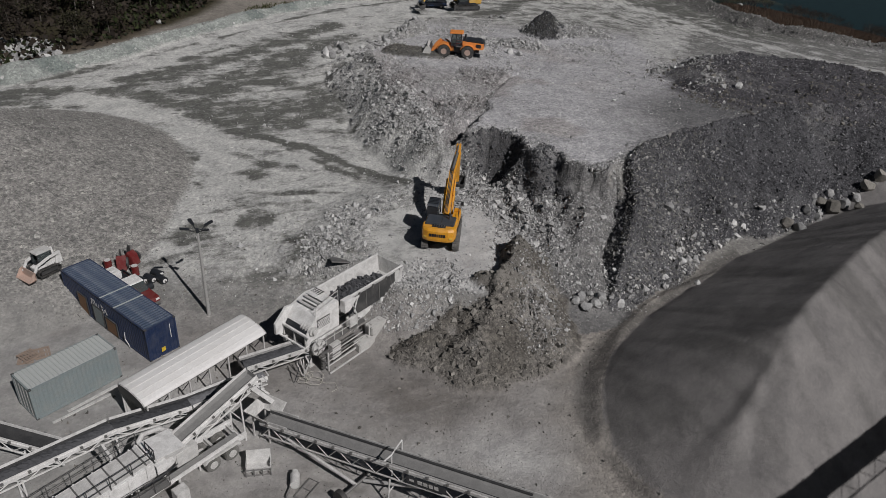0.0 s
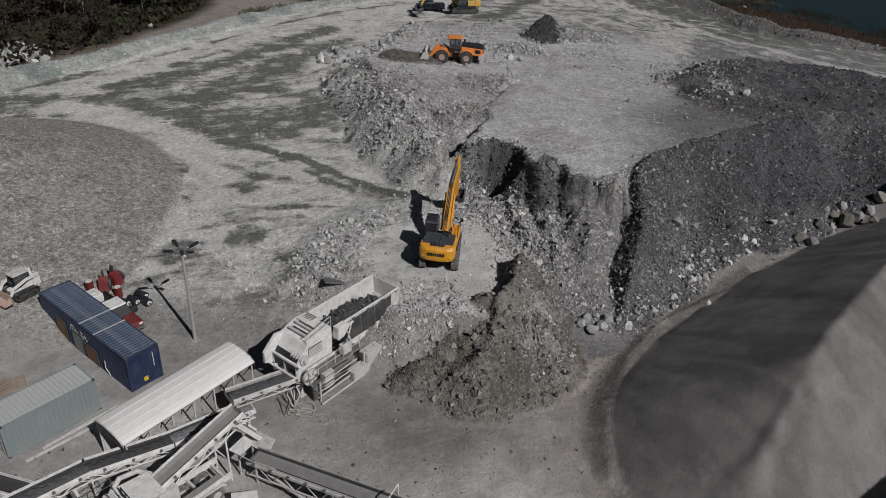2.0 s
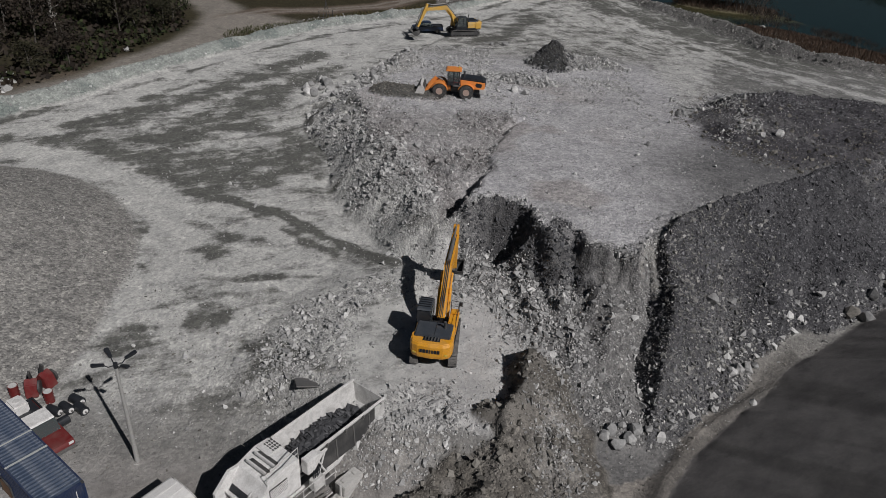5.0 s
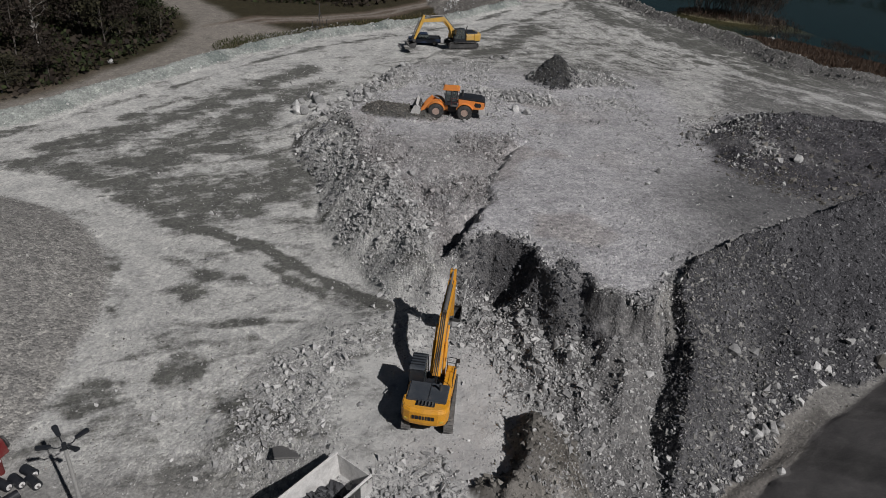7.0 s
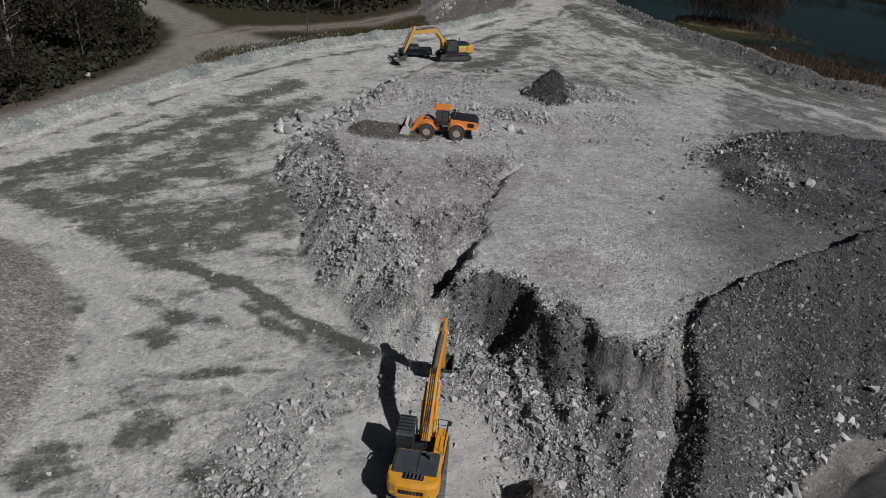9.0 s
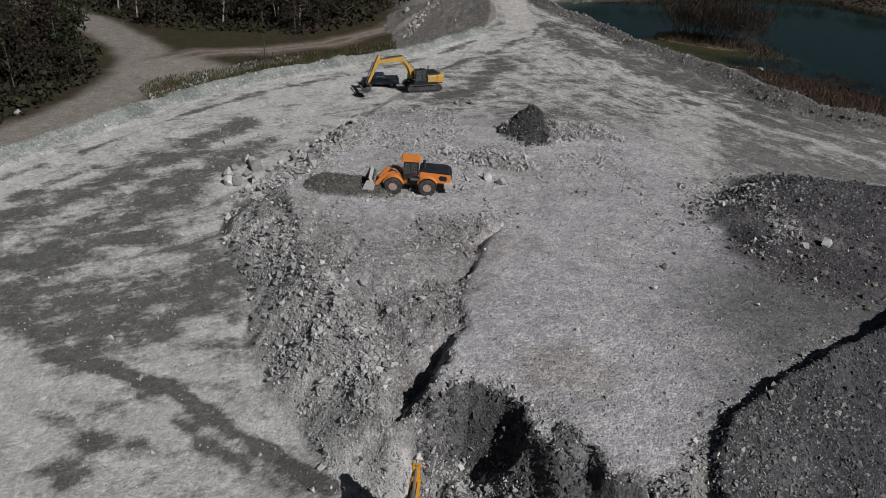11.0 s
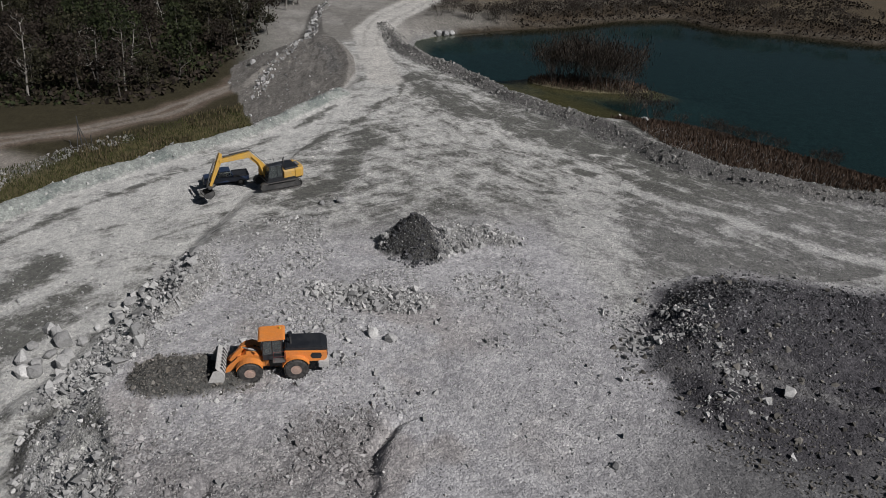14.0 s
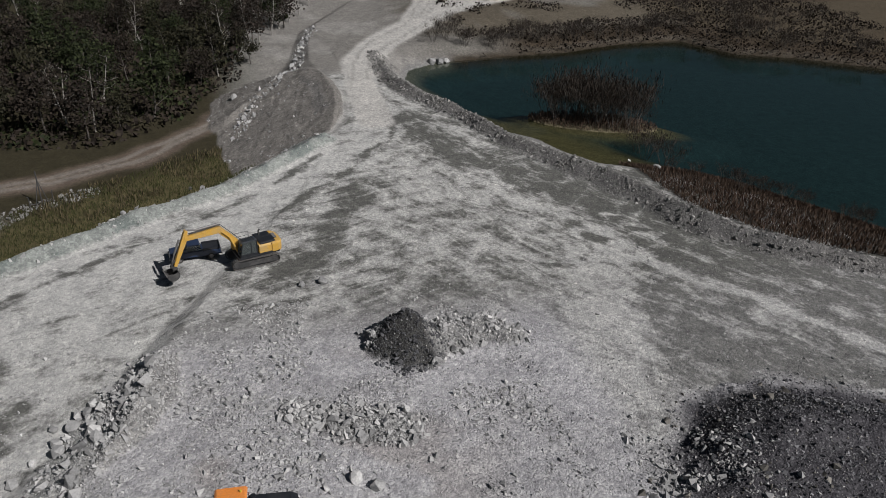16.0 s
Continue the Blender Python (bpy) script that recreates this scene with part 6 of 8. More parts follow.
container("container", pose(-24.45, 29.35, 0.05, 0, 0, 53), 6.06, 2.5, 2.59, P_GREY, P_GREYROOF, "grey corrugated shipping container with a pale ribbed roof", True)


# ---- yard things near the containers ----
def lamp_post():
    top = thing("floodlight_post", "tall grey floodlight pole with four dark lamp heads", "street lamp", pose(-17.85, 38.98, 0))
    part("base", Kit().cyl((0, 0, -0.05), (0, 0, 0.12), 0.3, 14), P_CONCRETE, top)
    part("pole", Kit().cyl((0, 0, 0), (0, 0, 8.0), 0.15, 14, 0.09), P_GALV, top)
    part("bracket", Kit().cyl((0, 0, 7.8), (0, 0, 8.15), 0.13, 12), P_BLACK, top)
    for a in (40, 135, 215, 330):
        c, s = math.cos(radians(a)), math.sin(radians(a))
        arm = part("arm", Kit().tube([(0.1 * c, 0.1 * s, 8.0), (0.4 * c, 0.4 * s, 8.0), (0.6 * c, 0.6 * s, 8.2)], 0.035), P_BLACK, top)
        R = pose(0.92 * c, 0.92 * s, 8.33, 0, 0, a) @ pose(0, 0, 0, 0, -18, 0)
        part("lamp_head", Kit().prism([(-0.36, -0.1), (0.28, -0.16), (0.38, -0.1), (0.38, 0.1), (0.28, 0.16), (-0.36, 0.1)], "z", -0.05, 0.08), P_BLACK, arm, "dark flat lamp head", 0.02, at=R)
    return top


lamp_post()


def shed():
    """Open-sided conveyor shelter with a curved sheet roof."""
    ang = 55.6
    m = pose(-15.45, 30.2, 0, 0, 0, ang)
    top = thing("shelter", "open-sided shelter with a curved dusty white sheet roof", "shed", m)
    L, W = 10.2, 3.3
    arc = [(1.75, 2.98), (1.6, 3.06), (1.1, 3.13), (0.5, 3.12), (-0.1, 3.03), (-0.55, 2.9), (-0.9, 2.74), (-1.05, 2.58)]
    k = Kit()
    rows = []
    for x in (-L / 2, -L / 6, L / 6, L / 2):
        rows.append([(x, y, z) for y, z in arc] + [(x, y, z - 0.06) for y, z in reversed(arc)])
    roof = part("roof", k.loft(rows), P_ROOF, top, "curved, dusty white sheet roof")
    for y, z in ((1.0, 3.14), (0.45, 3.125), (-0.1, 3.04), (-0.6, 2.89)):
        part("roof_batten", Kit().box((0, y, z), (L - 0.1, 0.04, 0.02)), P_ROOF, roof)
    # dark sheets under the roof ends stand in for the shaded interior
    for x in (-L / 2 + 0.04, L / 2 - 0.04):
        part("gable", Kit().prism([p for p in arc] + [(-1.05, 2.2), (1.75, 2.2)], "x", x - 0.02, x + 0.02), P_DARKSTEEL, top, "dark gable end")
    for i in range(7):
        x = -L / 2 + 0.25 + i * (L - 0.5) / 6
        for y, z in ((-0.98, 2.5), (1.65, 2.9)):
            part("post", Kit().box((x, y, z / 2), (0.09, 0.09, z)), P_CREAM, top)
        part("rafter", Kit().box((x, 0.33, 2.68), (0.07, 2.6, 0.08), (8, 0, 0)), P_DARKSTEEL, top)
        part("brace", Kit().cyl((x, -0.95, 2.3), (x, 0.1, 0.9), 0.035, 6), P_DARKSTEEL, top)
    part("beam", Kit().box((0, -0.98, 2.52), (L, 0.1, 0.1)), P_DARKSTEEL, top)
    part("beam", Kit().box((0, 1.62, 2.84), (L, 0.1, 0.1)), P_DARKSTEEL, top)
    part("back_wall", Kit().box((0, 1.7, 1.4), (L - 0.2, 0.05, 2.75)), P_CREAM, top, "pale sheet back wall")
    return top


shed()


def skid_steer():
    top = thing("skid_steer_loader", "small white tracked skid steer loader with a red-brown bucket", "skid steer", rest(-31.9, 41.0, 150, 0.02))
    for sx in (-1, 1):
        part("track", track_belt(1.9, 0.62, 0.36), P_RUBBER, top, "rubber track", at=pose(sx * 0.68, 0, 0.02))
        part("track_frame", Kit().box((sx * 0.68, 0, 0.33), (0.2, 1.4, 0.3)), P_DARKSTEEL, top)
        part("lift_arm", Kit().link([(-1.1, 1.55), (-0.2, 1.5), (0.9, 1.15), (1.35, 0.45)], (0.09, 0.12, 0.12, 0.09), sx * 0.72 - 0.06, sx * 0.72 + 0.06), P_WHITE, top, bevel=0.02)
        part("tower", Kit().prism([(-1.3, 0.6), (-0.7, 0.6), (-0.85, 1.6), (-1.25, 1.6)], "x", sx * 0.55 - 0.08, sx * 0.55 + 0.08), P_WHITE, top)
    part("body", Kit().prism([(-1.25, 0.3), (0.85, 0.3), (0.9, 0.7), (0.3, 0.85), (-0.6, 1.25), (-1.25, 1.2)], "x", -0.48, 0.48), P_WHITE, top, "white machine body", bevel=0.04)
    cab = part("cab", Kit().box((0, -0.62, 1.35), (0.9, 0.06, 1.0)).box((0, 0.0, 0.9), (0.9, 1.2, 0.1)), P_BLACK, top)
    part("cab_roof", Kit().box((0, -0.02, 1.98), (0.98, 1.35, 0.12)), P_CREAM, cab, "pale cab roof", bevel=0.03)
    for sx in (-1, 1):
        part("pillar", Kit().cyl((sx * 0.44, 0.6, 0.9), (sx * 0.44, 0.55, 1.95), 0.045, 6), P_BLACK, cab)
        part("side_screen", Kit().box((sx * 0.45, 0, 1.45), (0.02, 1.1, 0.9)), GLASS, cab)
    bk = Kit().prism([(1.25, 0.75), (1.3, 0.1), (1.95, 0.04), (1.95, 0.08), (1.38, 0.16), (1.34, 0.78)], "x", -0.92, 0.92)
    for sx in (-0.92, 0.88):
        bk.prism([(1.25, 0.75), (1.3, 0.1), (1.95, 0.04), (1.5, 0.7)], "x", sx, sx + 0.04)
    part("bucket", bk, P_RIM, top, "dusty red-brown bucket")
    return top


skid_steer()


def pickup(m, label, body, cabroof, name="pickup_truck"):
    top = thing(name, label, "truck", m)
    tyre = Kit()
    for x0 in (0,):
        tyre.prism(circle(0.4, 18), "x", -0.13, 0.13)
    tyre = tyre.mesh("tyre", 0.04)
    rimm = Kit().cyl((-0.14, 0, 0), (0.14, 0, 0), 0.22, 14).mesh("rim")
    for y in (1.75, -1.65):
        for sx in (-1, 1):
            w = part("wheel", Kit().cyl((sx * 0.84 - 0.05, y, 0.4), (sx * 0.84 + 0.05, y, 0.4), 0.12, 10), P_DARKSTEEL, top)
            part("tyre", tyre, P_RUBBER, w, at=pose(sx * 0.84, y, 0.4))
            part("rim", rimm, P_STEEL, w, at=pose(sx * 0.85, y, 0.4))
    part("body", Kit().prism([(-2.7, 0.5), (2.65, 0.5), (2.75, 0.8), (2.6, 1.1), (1.35, 1.2), (-2.7, 1.15)], "x", -0.95, 0.95), body, top, "painted body", bevel=0.06)
    cab = part("cab", Kit().prism([(1.4, 1.18), (0.75, 1.82), (-0.55, 1.85), (-0.75, 1.18)], "x", -0.82, 0.82), GLASS, top, "glazed cab", bevel=0.05)
    part("roof", Kit().prism([(0.8, 1.8), (0.7, 1.9), (-0.5, 1.92), (-0.6, 1.82)], "x", -0.8, 0.8), cabroof, cab, bevel=0.03)
    part("bonnet", Kit().prism([(1.4, 1.2), (2.6, 1.1), (2.6, 1.14), (1.4, 1.25)], "x", -0.88, 0.88), body, top, bevel=0.02)
    bed = Kit().box((0, -1.75, 1.16), (1.6, 1.8, 0.04))
    for sx in (-1, 1):
        bed.box((sx * 0.88, -1.75, 1.25), (0.1, 1.9, 0.2))
    bed.box((0, -2.68, 1.25), (1.8, 0.08, 0.2))
    part("cargo_bed", bed, P_BLACK, top)
    part("bumper", Kit().box((0, 2.74, 0.6), (1.8, 0.14, 0.24)).box((0, -2.76, 0.6), (1.8, 0.12, 0.2)), P_STEEL, top, bevel=0.03)
    for sx in (-1, 1):
        part("headlight", Kit().box((sx * 0.72, 2.7, 0.92), (0.3, 0.06, 0.16)), P_WHITE, top)
    return top


pickup(rest(-4.2, 136.3, 100), "dark blue pickup truck parked behind the excavator", P_DKBLUE, P_DKBLUE)
pickup(rest(-24.6, 40.3, 233), "red and white pickup truck parked behind the blue container", P_RED, P_WHITE)


def tank(x, y):
    top = thing("water_tank", "white plastic tank box beside the truck", "tank", rest(-26.6, 41.6, 143))
    part("body", Kit().box((0, 0, 0.75), (1.3, 1.0, 1.3)), P_WHITE, top, bevel=0.12)
    part("lid", Kit().cyl((0, 0, 1.4), (0, 0, 1.47), 0.2, 14), P_CREAM, top)
    return top


tank(0, 0)


def drum(x, y, rz, length, r, mat, label, stand=False):
    top = thing("drum" if stand else "conveyor_roller", label, "drum" if stand else "roller", rest(x, y, rz))
    k = Kit()
    if stand:
        k.cyl((0, 0, 0), (0, 0, length), r, 18)
        for z in (0.02, length * 0.33, length * 0.66, length - 0.02):
            part("hoop", Kit().cyl((0, 0, z - 0.02), (0, 0, z + 0.02), r + 0.02, 18), mat, top)
        part("lid", Kit().cyl((0, 0, length), (0, 0, length + 0.02), r * 0.93, 18), P_CREAM, top, "pale drum lid")
    else:
        k.cyl((-length / 2, 0, r), (length / 2, 0, r), r, 18)
        for sx in (-1, 1):
            part("end_disc", Kit().cyl((sx * length / 2, 0, r), (sx * (length / 2 + 0.03), 0, r), r * 0.6, 14), P_WHITE, top, "white end disc")
            part("shaft", Kit().cyl((sx * length / 2, 0, r), (sx * (length / 2 + 0.2), 0, r), 0.06, 8), P_STEEL, top)
    part("shell", k, mat, top, bevel=0.02)
    return top


for x, y, rz in ((-24.0, 42.6, -30), (-23.6, 43.3, -25), (-23.0, 42.6, -35), (-23.8, 41.4, 55), (-24.7, 42.3, -20)):
    drum(x, y, rz, 1.0, 0.32, P_BLACK, "black steel conveyor drum with white ends lying on the ground")
for x, y in ((-27.6, 43.0), (-25.5, 43.3)):
    drum(x, y, 0, 0.9, 0.3, P_RED, "dull red steel drum standing in the yard", True)
for x, y, rz in ((-26.7, 43.6, 20), (-26.2, 44.5, 70)):
    top = thing("machine_part", "dismantled dark red machine part on the ground", "scrap", rest(x, y, rz))
    part("housing", Kit().prism([(-0.6, 0), (0.6, 0), (0.5, 0.7), (0.1, 1.2), (-0.3, 0.9)], "x", -0.4, 0.4), P_RED, top, bevel=0.05)
    part("flywheel", Kit().prism(circle(0.45, 18, -0.1, 0.55), "x", 0.42, 0.56), P_DARKSTEEL, top)
    part("lever", Kit().box((0, 0.2, 1.3), (0.12, 0.3, 0.9), (15, 0, 0)), P_DARKSTEEL, top)


def pallet(x, y, rz, dz=0.0):
    top = thing("pallet", "broken weathered wooden pallet on the ground", "pallet", rest(x, y, rz, dz, (3, 2)), "pallets by the grey container")
    for i in range(6):
        part("slat", Kit().box((-0.5 + i * 0.2, 0, 0.14), (0.1, 1.2, 0.02)), P_WOOD, top)
    for y_ in (-0.55, 0, 0.55):
        part("stringer", Kit().box((0, y_, 0.07), (1.1, 0.09, 0.11)), P_WOOD, top)
    for i in range(3):
        part("slat", Kit().box((-0.45 + i * 0.45, 0, 0.01), (0.1, 1.2, 0.02)), P_WOOD, top)
    return top


pallet(-29.3, 32.3, 20)
pallet(-28.5, 33.0, 35, 0.02)
pallet(-29.2, 32.4, 60, 0.17)
for x, y, rz, L in ((-21.6, 30.0, 53, 4.6), (-22.2, 29.3, 54, 5.2), (-22.9, 27.6, 50, 4.0), (-26.9, 31.9, 54, 3.6), (-19.9, 31.2, 56, 3.0)):
    top = thing("timber_beam", "pale timber plank lying beside the container", "plank", rest(x, y, rz), "planks by the container")
    part("plank", Kit().box((0, 0, 0.06), (L, 0.18, 0.1)), P_WOOD if x < -26 else P_CREAM, top, bevel=0.01)


# ---- crushing plant ----
PLANT = 54.0


def crusher():
    m = pose(-5.45, 39.5, 0.0, 0, 0, PLANT)
    top = thing("jaw_crusher", "dusty white mobile jaw crusher with a loaded feed hopper", "crusher", m)
    # hopper: flared walls along +x, open towards the bench
    zt, zb = 4.35, 2.9
    for sy, mat, lab in ((1, P_CREAM, "pale dusted hopper wall"), (-1, P_WHITE, "hopper wall with a dark outer face")):
        w = part("hopper_wall", Kit().add([(-3.5, sy * 1.3, zt), (3.4, sy * 1.3, zt), (3.4, sy * 0.85, zb), (-3.5, sy * 0.85, zb), (-3.5, sy * 1.36, zt), (3.4, sy * 1.36, zt), (3.4, sy * 0.91, zb), (-3.5, sy * 0.91, zb)],
                                          [(0, 1, 2, 3), (4, 5, 6, 7), (0, 1, 5, 4), (3, 2, 6, 7), (0, 3, 7, 4), (1, 2, 6, 5)]), mat, top, lab)
        part("rim", Kit().box((0, sy * 1.36, zt + 0.03), (7.0, 0.14, 0.12)), P_WHITE, w, "white hopper rim", 0.02)
        for i in range(5):
            part("rib", Kit().prism([(sy * 1.4, zt - 0.05), (sy * 1.52, zt - 0.05), (sy * 1.08, zb), (sy * 0.95, zb)], "x", -3.2 + i * 1.55, -3.1 + i * 1.55), P_STEEL, w)
    part("skirt_panel", Kit().box((0.2, -1.42, 3.3), (4.8, 0.05, 1.6), (-4, 0, 0)), P_DARKSTEEL, top, "dark steel skirt below the hopper")
    part("skirt_panel", Kit().box((2.95, -1.44, 3.6), (0.9, 0.06, 1.3)), P_CREAM, top, "pale steel skirt")
    part("end_wall", Kit().add([(3.4, -1.3, zt), (3.4, 1.3, zt), (3.2, 0.85, zb), (3.2, -0.85, zb), (3.46, -1.3, zt), (3.46, 1.3, zt), (3.26, 0.85, zb), (3.26, -0.85, zb)], [(0, 1, 2, 3), (4, 5, 6, 7), (0, 1, 5, 4), (3, 2, 6, 7), (0, 3, 7, 4), (1, 2, 6, 5)]), P_CREAM, top)
    part("feeder_bed", Kit().box((0, 0, zb - 0.12), (7.2, 2.0, 0.2)), P_DARKSTEEL, top)
    # load of dark stone: a rough heap
    rs = np.random.RandomState(4)
    v, f = [], []
    n, mm = 26, 9
    for i in range(n):
        for j in range(mm):
            x, y = -3.3 + 6.0 * i / (n - 1), -1.1 + 2.2 * j / (mm - 1)
            z = zb + 0.25 + 0.7 * math.sin(math.pi * min(1, (i + 3) / n)) * (1 - 0.5 * (y / 1.1) ** 2) + rs.uniform(-0.12, 0.14)
            v.append((x, y * (0.78 + 0.2 * (z - zb)), z))
    f = [(i * mm + j, (i + 1) * mm + j, (i + 1) * mm + j + 1, i * mm + j + 1) for i in range(n - 1) for j in range(mm - 1)]
    load = Kit().add(v, f)
    shapes = rock_bases(6, 1, 55)
    for _ in range(150):
        x, y = rs.uniform(-3.2, 2.4), rs.uniform(-0.9, 0.9)
        z = zb + 0.25 + 0.7 * math.sin(math.pi * min(1, ((x + 3.3) / 6.0 * 25 + 3) / n)) * (1 - 0.5 * (y / 1.1) ** 2)
        bv, bf = shapes[rs.randint(0, 6)]
        k = rs.uniform(0.08, 0.26)
        load.add([tuple(Vector(p) * k + Vector((x, y, z + 0.05))) for p in bv], [tuple(int(q) for q in t) for t in bf])
    part("stone_load", load, MAT_DARKROCK, top, "dark broken stone filling the hopper")
    # crusher housing
    h = part("crusher_housing", Kit().prism([(-3.55, 2.0), (-3.55, 4.4), (-4.6, 4.5), (-5.9, 4.1), (-6.9, 2.9), (-6.9, 2.0)], "y", -1.15, 1.55), P_WHITE, top, "dusty white crusher housing", 0.04)
    part("grille", Kit().box((-4.15, 0.75, 4.52), (1.0, 1.0, 0.06), (0, 5, 0)), P_WHITE, h)
    for i in range(6):
        for j in range(4):
            part("grille_hole", Kit().box((-4.5 + i * 0.17, 0.4 + j * 0.24, 4.545 + (0.45 - i * 0.17) * -0.0), (0.1, 0.15, 0.03), (0, 5, 0)), P_DARKSTEEL, h)
    for x, z in ((-4.75, 4.52), (-5.35, 4.38)):
        part("slot", Kit().box((x, 0.2, z), (0.3, 1.5, 0.1), (0, 16, 0)), P_DARKSTEEL, h)
        part("hatch_lip", Kit().box((x - 0.2, 0.2, z + 0.06), (0.12, 1.7, 0.14), (0, 16, 0)), P_WHITE, h)
    part("side_chute", Kit().prism([(-3.5, 3.4), (-3.5, 4.45), (-2.6, 4.45), (-2.2, 4.2), (-3.0, 3.4)], "y", -1.75, -1.2), P_WHITE, top, "", 0.03)
    part("motor", Kit().cyl((-6.3, -0.2, 3.1), (-6.3, -1.3, 3.1), 0.38, 18).cyl((-6.3, -1.3, 3.1), (-6.3, -1.5, 3.1), 0.22, 14), P_CREAM, top, "dusted electric motor")
    for y in (-0.3, -0.55, -0.8, -1.05):
        part("cooling_rib", Kit().cyl((-6.3, y - 0.03, 3.1), (-6.3, y + 0.03, 3.1), 0.43, 18), P_CREAM, top)
    fw = part("flywheel", Kit().cyl((-6.4, -1.75, 2.0), (-6.4, -1.95, 2.0), 0.62, 24), P_CREAM, top, "pale dusted flywheel")
    part("hub", Kit().cyl((-6.4, -1.95, 2.0), (-6.4, -2.08, 2.0), 0.2, 14), P_CREAM, fw)
    for i in range(6):
        a = i * math.pi / 3
        part("spoke", Kit().box((-6.4 + 0.36 * math.cos(a), -1.97, 2.0 + 0.36 * math.sin(a)), (0.42, 0.05, 0.08), (0, -math.degrees(a), 0)), P_STEEL, fw)
    # chassis, catwalk and rails
    for sy in (-1, 1):
        part("chassis_beam", Kit().box((-1.9, sy * 1.05, 1.75), (10.6, 0.22, 0.42)), P_WHITE, top, bevel=0.02)
    for x in (-6.6, -4.2, -1.5, 1.2, 3.0):
        part("cross_beam", Kit().box((x, 0, 1.7), (0.2, 2.1, 0.3)), P_CREAM, top)
        for sy in (-1, 1):
            part("leg", Kit().box((x, sy * 1.05, 0.78), (0.2, 0.2, 1.56)), P_CREAM, top)
            part("foot_plate", Kit().box((x, sy * 1.05, 0.03), (0.5, 0.5, 0.06)), P_CREAM, top)
    cat = part("catwalk", Kit().box((-4.3, -1.75, 1.98), (5.2, 0.75, 0.06)), P_STEEL, top)
    for i in range(7):
        part("rail_post", Kit().cyl((-6.7 + i * 0.83, -2.1, 2.0), (-6.7 + i * 0.83, -2.1, 3.05), 0.025, 6), P_CREAM, cat)
    for z in (2.5, 3.05):
        part("rail", Kit().cyl((-6.7, -2.1, z), (-1.7, -2.1, z), 0.025, 6), P_CREAM, cat)
    low = part("lower_frame", Kit().box((-4.0, -2.45, 0.35), (4.6, 0.1, 0.1)).box((-4.0, -2.95, 0.12), (4.8, 0.1, 0.1)).box((-6.2, -2.6, 0.9), (0.1, 0.1, 1.7)).box((-1.8, -2.6, 0.9), (0.1, 0.1, 1.7)), P_CREAM, top)
    for i in range(6):
        part("step", Kit().box((-6.2, -2.3, 0.3 + i * 0.27), (0.7, 0.3, 0.04)), P_STEEL, low)
    part("control_cabinet", Kit().box((-4.9, -1.95, 0.95), (0.9, 0.5, 1.3)), P_CREAM, top, "pale control cabinet", bevel=0.02)
    part("side_wing", Kit().prism([(-6.9, 2.0), (-7.7, 2.3), (-7.7, 3.2), (-6.6, 4.2), (-5.9, 4.1)], "y", 1.3, 1.5), P_WHITE, top, "white sloping side plate")
    part("hydraulic_box", Kit().box((-3.0, -1.9, 2.6), (0.8, 0.5, 0.8)), P_CREAM, top, bevel=0.03)
    for i in range(4):
        part("hose", Kit().tube([(-3.2 + i * 0.12, -1.9, 3.0), (-3.1 + i * 0.2, -1.75, 3.5), (-2.7 + i * 0.1, -1.5, 3.3)], 0.03), P_BLACK, top)
    # drive bay at the discharge end: a black block stands in for its shade
    part("bay_shade_block", Kit().prism([(-6.93, 2.05), (-6.93, 2.85), (-6.6, 3.3), (-6.25, 3.3), (-6.25, 2.05)], "y", -1.0, 1.2), P_BLACK, top, "dark open drive bay")
    part("bay_beam", Kit().box((-7.0, -0.1, 2.95), (0.16, 2.9, 0.18)), P_WHITE, top, bevel=0.02)
    part("bay_beam", Kit().box((-7.25, 0.1, 2.05), (0.14, 2.7, 0.16)), P_WHITE, top, bevel=0.02)
    for y in (-1.1, 0.1, 1.25):
        part("bay_post", Kit().box((-6.98, y, 2.45), (0.12, 0.1, 0.95)), P_CREAM, top)
    part("recess_panel", Kit().box((-5.2, -1.17, 3.35), (1.3, 0.04, 0.8)), P_DARKSTEEL, top, "dark louvred side panel")
    for i in range(6):
        part("louvre", Kit().box((-5.2, -1.2, 3.05 + i * 0.12), (1.25, 0.05, 0.04)), P_WHITE, top)
    part("roof_rail", Kit().tube([(-5.9, -1.1, 4.1), (-5.9, -1.1, 4.9), (-3.6, -1.1, 5.3), (-3.6, -1.1, 4.4)], 0.03).tube([(-5.9, -1.1, 4.5), (-3.6, -1.1, 4.9)], 0.025), P_CREAM, top, "tubular handrail")
    part("cross_brace", Kit().cyl((-2.6, -1.5, 2.2), (-1.9, -1.5, 4.0), 0.06, 8).cyl((-1.9, -1.5, 2.2), (-2.6, -1.5, 4.0), 0.06, 8).box((-2.25, -1.5, 4.05), (1.0, 0.12, 0.12)).box((-2.25, -1.5, 2.2), (1.0, 0.12, 0.12)), P_WHITE, top, "white cross-braced frame")
    # black block added for the shade behind the braced frame
    part("frame_shade_block", Kit().box((-1.9, -0.6, 3.0), (0.9, 1.2, 1.4)), P_BLACK, top)
    for x in (-0.9, 0.6, 2.0):
        part("skirt_rib", Kit().box((x, -1.47, 3.3), (0.08, 0.06, 1.6), (-4, 0, 0)), P_STEEL, top)
    rs2 = random.Random(91)
    for i in range(9):
        x, y = rs2.uniform(-8.6, -6.6), rs2.uniform(-1.9, -0.9)
